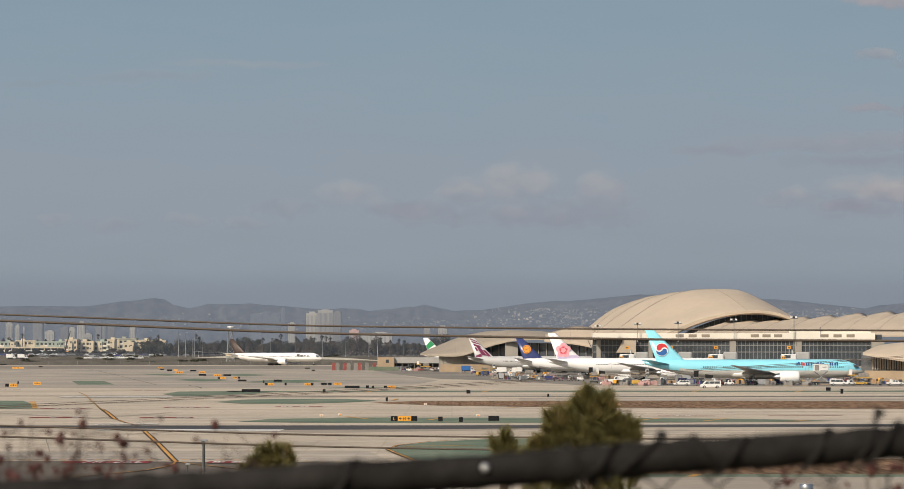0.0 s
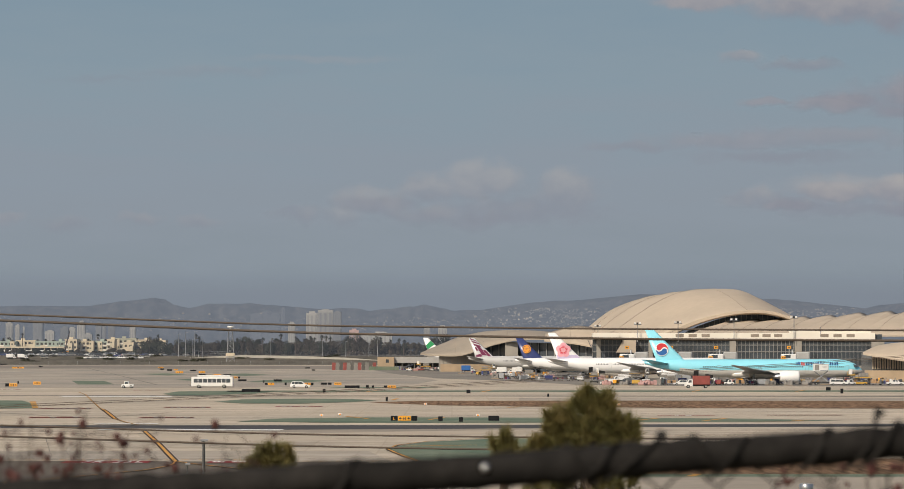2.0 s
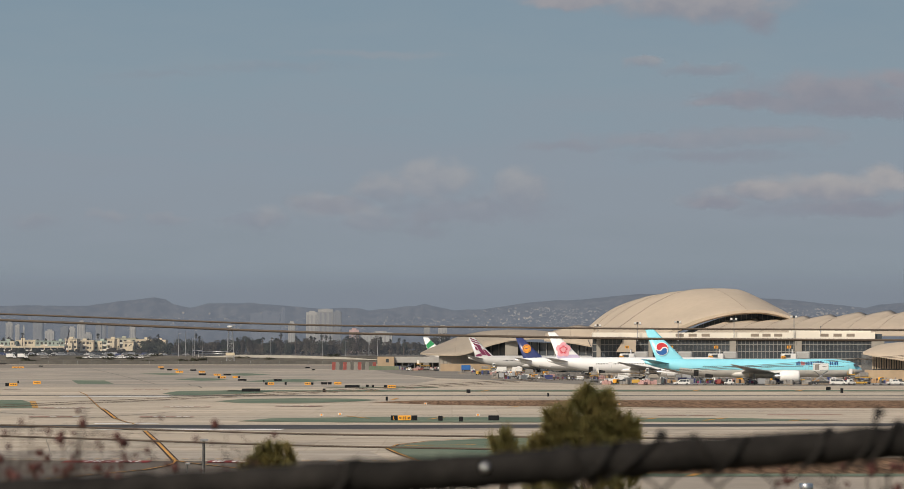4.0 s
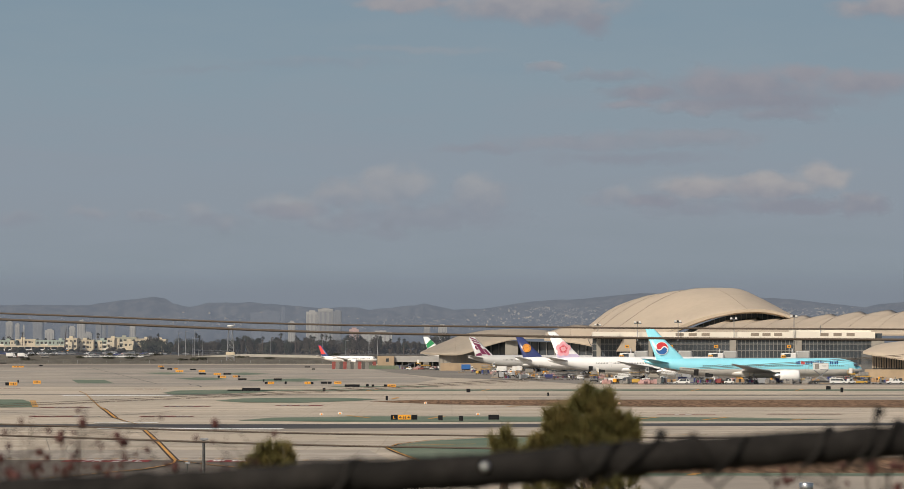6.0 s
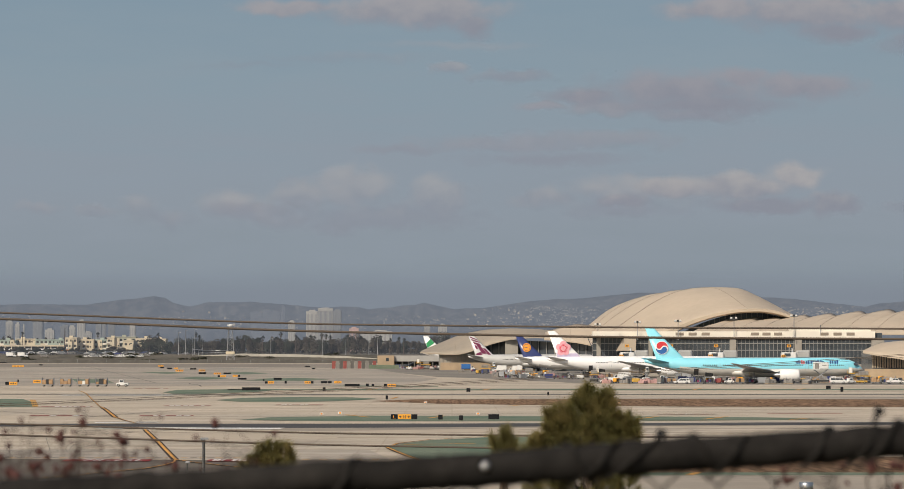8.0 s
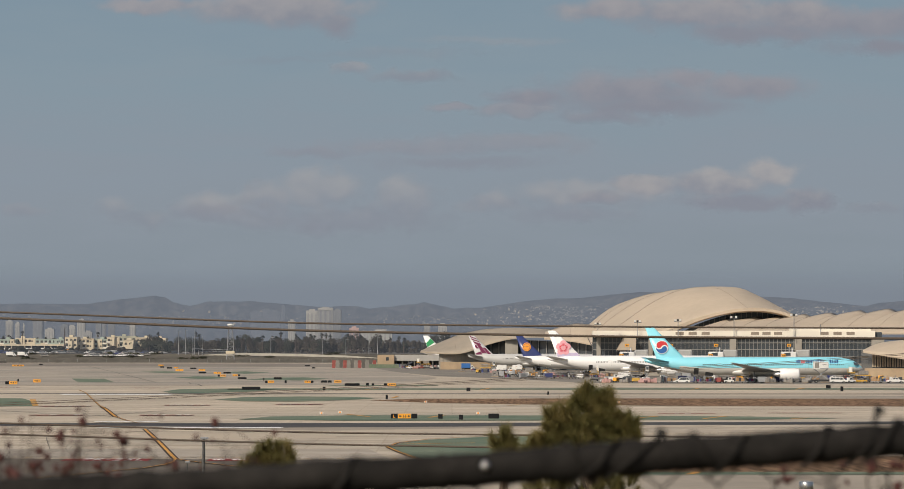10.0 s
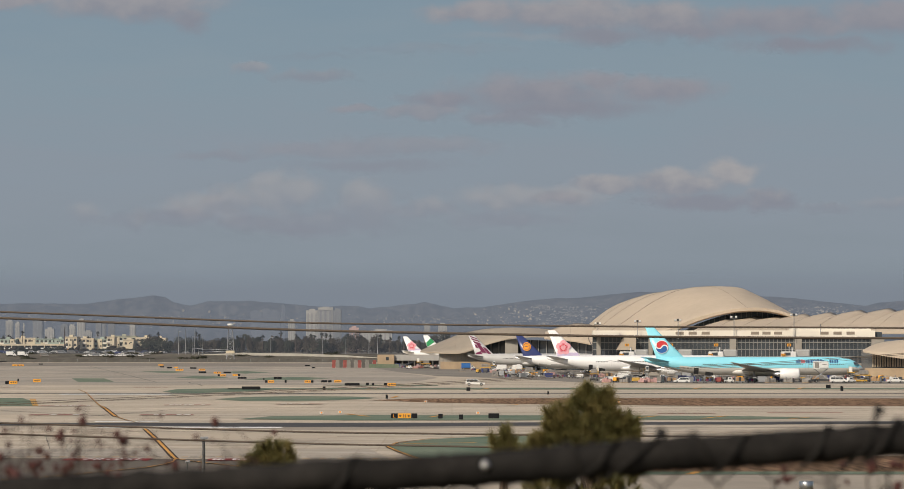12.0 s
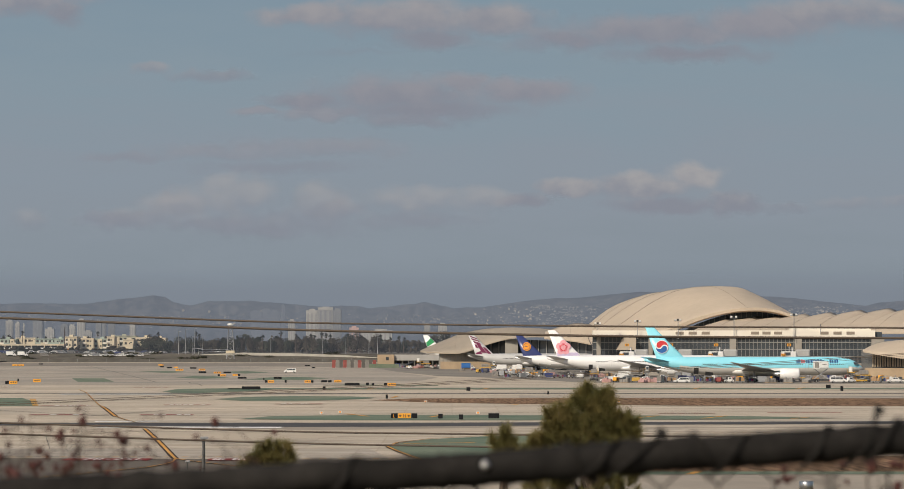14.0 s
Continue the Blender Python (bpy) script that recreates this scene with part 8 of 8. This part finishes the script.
# ---- lookout foreground ----
def weed(x, d, height, seed, lean=0.0, heads=14):
    rnd = random.Random(seed)
    z0 = gz(d)
    t = thing("dry_weed", pose(x, d, z0), "dry reddish-brown weed with round seed heads", "weed", "dry weeds at the fence")
    stems = bmesh.new()
    part_list = []
    tube(stems, [(0, 0, 0), (lean * 0.2, 0, height * 0.5), (lean, 0, height)], [0.002, 0.0014, 0.0006], 5)
    for i in range(heads):
        f = rnd.uniform(0.86, 1.0)
        b = Vector((lean * f * f, 0, height * f))
        e = b + Vector((rnd.uniform(-0.09, 0.09), rnd.uniform(-0.08, 0.08), rnd.uniform(-0.02, 0.05)))
        tube(stems, [b, (b + e) / 2 + Vector((0, 0, 0.012)), e], 0.0007, 4)
        r = rnd.choice((0.0025, 0.004, 0.0055, 0.008)) * rnd.uniform(0.8, 1.2)
        part_list.append((e, r))
    part("stem", stems, M["weed_stem"], t)
    for e, r in part_list:
        o = new("seed_head", SEED[0])
        o.parent, o.location, o.scale = t, e, (r, r, r * rnd.uniform(0.8, 1.4))


SEED = []


def seed_mesh():
    rnd = random.Random(2)
    hd = bmesh.new()
    bmesh.ops.create_icosphere(hd, subdivisions=2, radius=1.0)
    for v in hd.verts:
        v.co *= rnd.uniform(0.75, 1.15)
    SEED.append(mesh("seed_head", hd, M["weed_head"]))


def build_lookout():
    rnd = random.Random(31)
    for i in range(26):
        a = rnd.triangular(-60, 400, 30)
        d = rnd.uniform(4.2, 5.6)
        top = chart(a, 690 + 0.2 * max(a, 0) + rnd.uniform(0, 70), d)
        weed(top.x, d, top.z - gz(d), i, rnd.uniform(-0.22, 0.22), rnd.randint(4, 8))
    for i in range(13):
        a = rnd.triangular(-60, 420, 10)
        d = rnd.uniform(4.0, 5.2)
        top = chart(a, 770 + 0.1 * max(a, 0) + rnd.uniform(0, 40), d)
        weed(top.x, d, top.z - gz(d), 100 + i, rnd.uniform(-0.12, 0.12), rnd.randint(5, 9))
    for i, (a, b) in enumerate(((1545, 795), (1500, 812), (1470, 825), (1565, 785), (1425, 828), (1535, 828), (1550, 815))):
        d = 4.4 + 0.1 * i
        top = chart(a, b, d)
        weed(top.x, d, top.z - gz(d), 50 + i, rnd.uniform(-0.05, 0.05), 7)
    # galvanised vent pipe on the slope
    p = chart(1397, 834, 48)
    t = thing("vent_pipe", pose(p.x, 48, gz(48)), "shiny galvanised vent pipe with a flat cap", "vent pipe")
    h = p.z - gz(48)
    bm = bmesh.new()
    cyl(bm, (0, 0, 0), (0, 0, h - 0.16), 0.09, 14)
    part("pipe", bm, M["steel"], t)
    bm = bmesh.new()
    tube(bm, [(0, 0, h - 0.18), (0, 0, h - 0.17), (0, 0, h - 0.01), (0, 0, h)], [0.10, 0.118, 0.118, 0.11], 18)
    part("cap", bm, M["steel"], t)
    # short lamp posts below
    for a, b, d, w in ((354, 757, 80, 0.075), (326, 798, 90, 0.05)):
        p = chart(a, b, d)
        t = thing("lamp_post", pose(p.x, d, gz(d)), "slim dark post with a flat lamp head", "lamp post", "posts on the slope")
        h = p.z - gz(d)
        bm = bmesh.new()
        cyl(bm, (0, 0, 0), (0, 0, h - 0.05), w * 0.55, 8)
        part("pole", bm, M["grey_paint"], t)
        bm = bmesh.new()
        box(bm, -w * 1.1, w * 1.6, -0.09, 0.09, h - 0.06, h, 0.01)
        part("lamp_head", bm, M["grey_paint"], t)
    # poles that carry the cables
    for x, d, h in ((-17.55, 60, 12.6), (17.95, 60, 12.6), (-15.2, 52, 10.0), (15.55, 52, 9.8), (-35.1, 120, 8.4), (35.9, 120, 12.4)):
        t = thing("utility_pole", pose(x, d, gz(d)), "weathered wooden utility pole carrying cables", "utility pole", "utility poles")
        bm = bmesh.new()
        tube(bm, [(0, 0, -0.5), (0, 0, h - gz(d))], [0.16, 0.12], 10)
        part("pole", bm, M["bark"], t)


def drift(puffs, strength, lit, d, keys, seed, soft=0.5):
    """A cloud of puffs with its chart places at several times."""
    ob = cloud(puffs, d, seed, strength, lit, soft)
    MOVERS.append((ob, [(t, Matrix.Translation(chart(a, b, d))) for t, a, b in keys]))


def build_clouds():
    lit, grey, mauve = (0.405, 0.388, 0.388), (0.350, 0.338, 0.356), (0.305, 0.303, 0.338)
    # low banks over the hills
    drift([(0, 0, 66, 46), (-150, 20, 80, 42), (-235, 6, 60, 30), (-90, -32, 190, 26), (-330, -20, 90, 20)], 0.46, lit, 4700,
          [(0, 1045, 338), (2, 985, 332), (3, 945, 328), (5.5, 850, 342), (7, 800, 345), (8.2, 755, 345), (10.5, 690, 352), (14, 560, 360)], 1, 0.42)
    drift([(0, 0, 75, 26), (85, -28, 80, 20), (170, -38, 60, 16), (-120, -25, 60, 18)], 0.42, lit, 4720,
          [(0, 610, 335), (2, 640, 345), (3, 600, 352), (5.5, 520, 362), (7, 450, 360), (8.2, 400, 356), (10.5, 370, 360), (14, 300, 362)], 2, 0.6)
    drift([(0, 0, 110, 30), (-130, -12, 70, 20), (120, 4, 70, 24), (10, -30, 130, 20)], 0.48, lit, 4710,
          [(0, 1500, 328), (2, 1440, 328), (3, 1425, 330), (5.5, 1230, 328), (7, 1140, 335), (8.2, 1060, 332), (10.5, 960, 345), (14, 720, 352)], 3, 0.55)
    drift([(45, 26, 58, 26), (-50, 6, 105, 28), (110, -22, 56, 28), (-170, 4, 70, 18), (-10, -26, 120, 18), (-255, -18, 60, 14)], 0.85, lit, 4730,
          [(0, 1720, 335), (3, 1560, 335), (5.5, 1405, 330), (7, 1355, 332), (8.2, 1330, 330), (10.5, 1275, 325), (11, 1258, 324), (12.5, 1205, 328), (14, 1160, 332)], 4, 0.45)
    drift([(0, 0, 45, 14), (-130, -8, 60, 18), (-235, 0, 45, 14), (100, -6, 50, 12)], 0.4, grey, 4740,
          [(0, 330, 378), (2, 250, 376), (3, 215, 374), (7, 130, 365), (8.2, 60, 360), (14, -300, 360)], 5, 0.6)
    drift([(0, 0, 40, 20), (-160, -6, 46, 22), (95, -10, 50, 12)], 0.34, lit, 4738,
          [(0, 880, 368), (3, 700, 368), (7, 455, 360), (8.2, 400, 352), (11, 350, 362), (14, 220, 378)], 6, 0.6)
    drift([(0, 0, 75, 16), (-110, -8, 60, 12), (95, 2, 60, 14)], 0.4, grey, 4735,
          [(0, 2050, 370), (8.2, 1680, 350), (11, 1590, 355), (12.5, 1520, 355), (14, 1470, 355)], 7, 0.6)
    # higher, faster bands
    drift([(0, 0, 210, 20), (160, 6, 150, 22), (-190, -10, 110, 12), (60, -28, 190, 16)], 0.55, mauve, 4800,
          [(0, 1440, 248), (2, 1290, 242), (3, 1240, 240), (5.5, 1070, 246), (7, 960, 248), (8.2, 880, 250), (10.5, 700, 258), (14, 420, 265)], 9, 0.6)
    drift([(0, 0, 190, 42), (110, 22, 60, 24), (210, 8, 120, 30), (-170, -10, 90, 22), (40, -24, 200, 24)], 0.95, mauve, 4805,
          [(0, 1840, 150), (3, 1540, 165), (5.5, 1330, 148), (7, 1215, 160), (8.2, 1175, 158), (11, 1020, 164), (12.5, 885, 166), (14, 700, 168)], 10, 0.55)
    drift([(0, 10, 200, 32), (115, -16, 40, 30), (60, 0, 90, 30), (-210, 14, 110, 18)], 0.9, grey, 4790,
          [(0, 1760, 10), (2, 1430, 15), (3, 1330, 15), (5.5, 980, 18), (7, 800, 25), (8.2, 690, 28), (11, 340, 22), (14, 0, 5)], 11, 0.5)
    drift([(0, 10, 190, 40), (60, -22, 90, 26), (-150, 16, 120, 24), (170, 8, 110, 34)], 0.95, grey, 4810,
          [(0, 2900, 20), (5.5, 1800, 25), (7, 1510, 30), (8.2, 1375, 32), (11, 1105, 36), (12.5, 912, 40), (14, 690, 44)], 12, 0.5)
    drift([(0, 0, 220, 34), (190, 10, 150, 40), (-140, -14, 120, 24), (60, -38, 170, 20)], 0.95, mauve, 4820,
          [(0, 3300, 20), (7, 1990, 60), (8.2, 1720, 60), (11, 1430, 40), (12.5, 1290, 45), (14, 1130, 58)], 13, 0.55)
    drift([(0, 10, 190, 34), (160, 0, 140, 36), (-150, -8, 90, 20)], 0.9, grey, 4825,
          [(0, 3300, 40), (11, 1840, 30), (12.5, 1630, 30), (14, 1450, 34)], 14, 0.55)
    drift([(0, 0, 46, 15), (110, -14, 90, 14)], 0.6, grey, 4785,
          [(0, 1515, 92), (2, 1280, 96), (3, 1195, 100), (5.5, 985, 115), (7, 860, 118), (14, 260, 120)], 15, 0.5)
    drift([(0, 0, 90, 16), (150, -12, 110, 16), (-110, 6, 60, 10)], 0.75, mauve, 4815,
          [(0, 1620, 190), (2, 1440, 180), (3, 1400, 180), (5.5, 1240, 185), (8.2, 1040, 190), (14, 560, 200)], 16, 0.55)
    drift([(0, 0, 210, 12), (180, 22, 160, 10), (-190, -12, 120, 10)], 0.26, grey, 4830,
          [(0, 260, 130), (3, 420, 118), (8.2, 620, 100), (14, 800, 80)], 17, 0.7)


M["bridge_grey"] = material("bridge_cladding", (0.40, 0.40, 0.39), 0.5, vary=0.06, size=3)
M["bridge_white"] = material("white_enamel", (0.72, 0.72, 0.70), 0.4, vary=0.05, size=2)
M["sign_yellow"] = material("sign_yellow", (0.78, 0.36, 0.03), 0.5, vary=0.05, size=1)
M["dull_yellow"] = material("dull_yellow", (0.55, 0.33, 0.06), 0.6, vary=0.1, size=1)
M["sign_black"] = material("sign_black", (0.018, 0.019, 0.021), 0.9, vary=0.1, size=1, spec=0.1)
M["pale_wrap"] = material("pale_bus_paint", (0.62, 0.62, 0.61), 0.45, vary=0.06, size=2)
M["wrap"] = material("grey_wrap", (0.27, 0.255, 0.235), 0.45, vary=0.15, size=0.8)
M["wrap_pink"] = material("pink_wrap", (0.50, 0.30, 0.28), 0.5, vary=0.15, size=0.8)
M["cardboard"] = material("cardboard", (0.42, 0.27, 0.15), 0.8, vary=0.15, size=0.8)
M["dark_brown"] = material("dark_brown_enamel", (0.06, 0.035, 0.025), 0.5, vary=0.2, size=1)
M["red_dull"] = material("faded_red", (0.24, 0.06, 0.05), 0.8, vary=0.12, size=2)
M["foliage"] = material("foliage", (0.074, 0.077, 0.056), 0.75, vary=0.2, size=5, fine=1.6, island=0.14, spec=0.0)
M["foliage_brown"] = material("foliage_brown", (0.104, 0.09, 0.068), 0.75, vary=0.2, size=5, fine=1.6, island=0.14, spec=0.0)


def rounded_crown(m, centre):
    """Let a crown's leaves turn their light partly by the round form of the whole crown."""
    nt = m.node_tree
    tc = [n for n in nt.nodes if n.type == "TEX_COORD"][0]
    off = nt.nodes.new("ShaderNodeVectorMath")
    off.operation = "SUBTRACT"
    off.inputs[1].default_value = (0, 0, centre)
    nt.links.new(tc.outputs["Object"], off.inputs[0])
    unit = nt.nodes.new("ShaderNodeVectorMath")
    unit.operation = "NORMALIZE"
    nt.links.new(off.outputs[0], unit.inputs[0])
    geo = nt.nodes.new("ShaderNodeNewGeometry")
    mix = nt.nodes.new("ShaderNodeMix")
    mix.data_type = "VECTOR"
    mix.inputs[0].default_value = 0.72
    nt.links.new(geo.outputs["Normal"], mix.inputs[4])
    nt.links.new(unit.outputs[0], mix.inputs[5])
    last = nt.nodes.new("ShaderNodeVectorMath")
    last.operation = "NORMALIZE"
    nt.links.new(mix.outputs[1], last.inputs[0])
    nt.links.new(last.outputs[0], nt.nodes["Principled BSDF"].inputs["Normal"])


rounded_crown(M["foliage"], -0.5)
rounded_crown(M["foliage_brown"], -0.5)
M["hill_house"] = material("hill_house", (0.33, 0.30, 0.25), 0.85, vary=0.1, size=30, island=0.4)
M["service_grey"] = material("service_grey", (0.20, 0.19, 0.17), 0.85, vary=0.1, size=4, fine=0.5)
M["fence_mesh"] = material("fence_mesh", (0.13, 0.125, 0.115), 0.8, vary=0.15, size=4, spec=0.1)
M["far_window"] = material("far_window", (0.075, 0.068, 0.06), 0.5, vary=0.3, size=3, spec=0.2)
M["tower_pale"] = material("tower_pale", (0.40, 0.385, 0.345), 0.8, vary=0.06, size=10)
M["cream_wall"] = material("cream_stucco", (0.60, 0.52, 0.38), 0.85, vary=0.06, size=5)
M["pale_green"] = material("pale_green_stucco", (0.36, 0.42, 0.36), 0.85, vary=0.06, size=5)
M["grey_green"] = material("grey_green_stucco", (0.38, 0.38, 0.30), 0.85, vary=0.06, size=5)
M["pinkish"] = material("pink_stucco", (0.55, 0.36, 0.30), 0.85, vary=0.06, size=5)
M["tower_dark"] = material("tower_dark", (0.19, 0.195, 0.20), 0.5, vary=0.06, size=10)
M["tower_glass"] = material("tower_glass", (0.24, 0.245, 0.25), 0.5, vary=0.1, size=8, spec=0.2)
M["tower_grey"] = material("tower_grey", (0.30, 0.29, 0.27), 0.6, vary=0.06, size=10)
M["pale_concrete"] = material("pale_concrete", (0.42, 0.40, 0.35), 0.85, vary=0.08, size=6)
M["pale_roof"] = material("pale_roof", (0.36, 0.35, 0.33), 0.7, vary=0.06, size=5)
M["weed_stem"] = material("weed_stem", (0.07, 0.045, 0.032), 0.8, vary=0.2, size=0.05)
M["weed_head"] = material("weed_head", (0.10, 0.032, 0.025), 0.8, vary=0.25, size=0.02)

build_ground()
build_markings()
build_backdrop()
build_terminal()
build_jet_bridges()
build_masts()
build_gates()
build_signs()
build_apron_vehicles()
build_moving_vehicles()
build_moving_aircraft()
build_town()
build_perimeter()
build_clouds()
build_fence()
build_wires()
build_trees()
seed_mesh()
build_lookout()


# ---- motion ----
def motions():
    for ob, rows in MOVERS:
        walk(ob, rows)


motions()
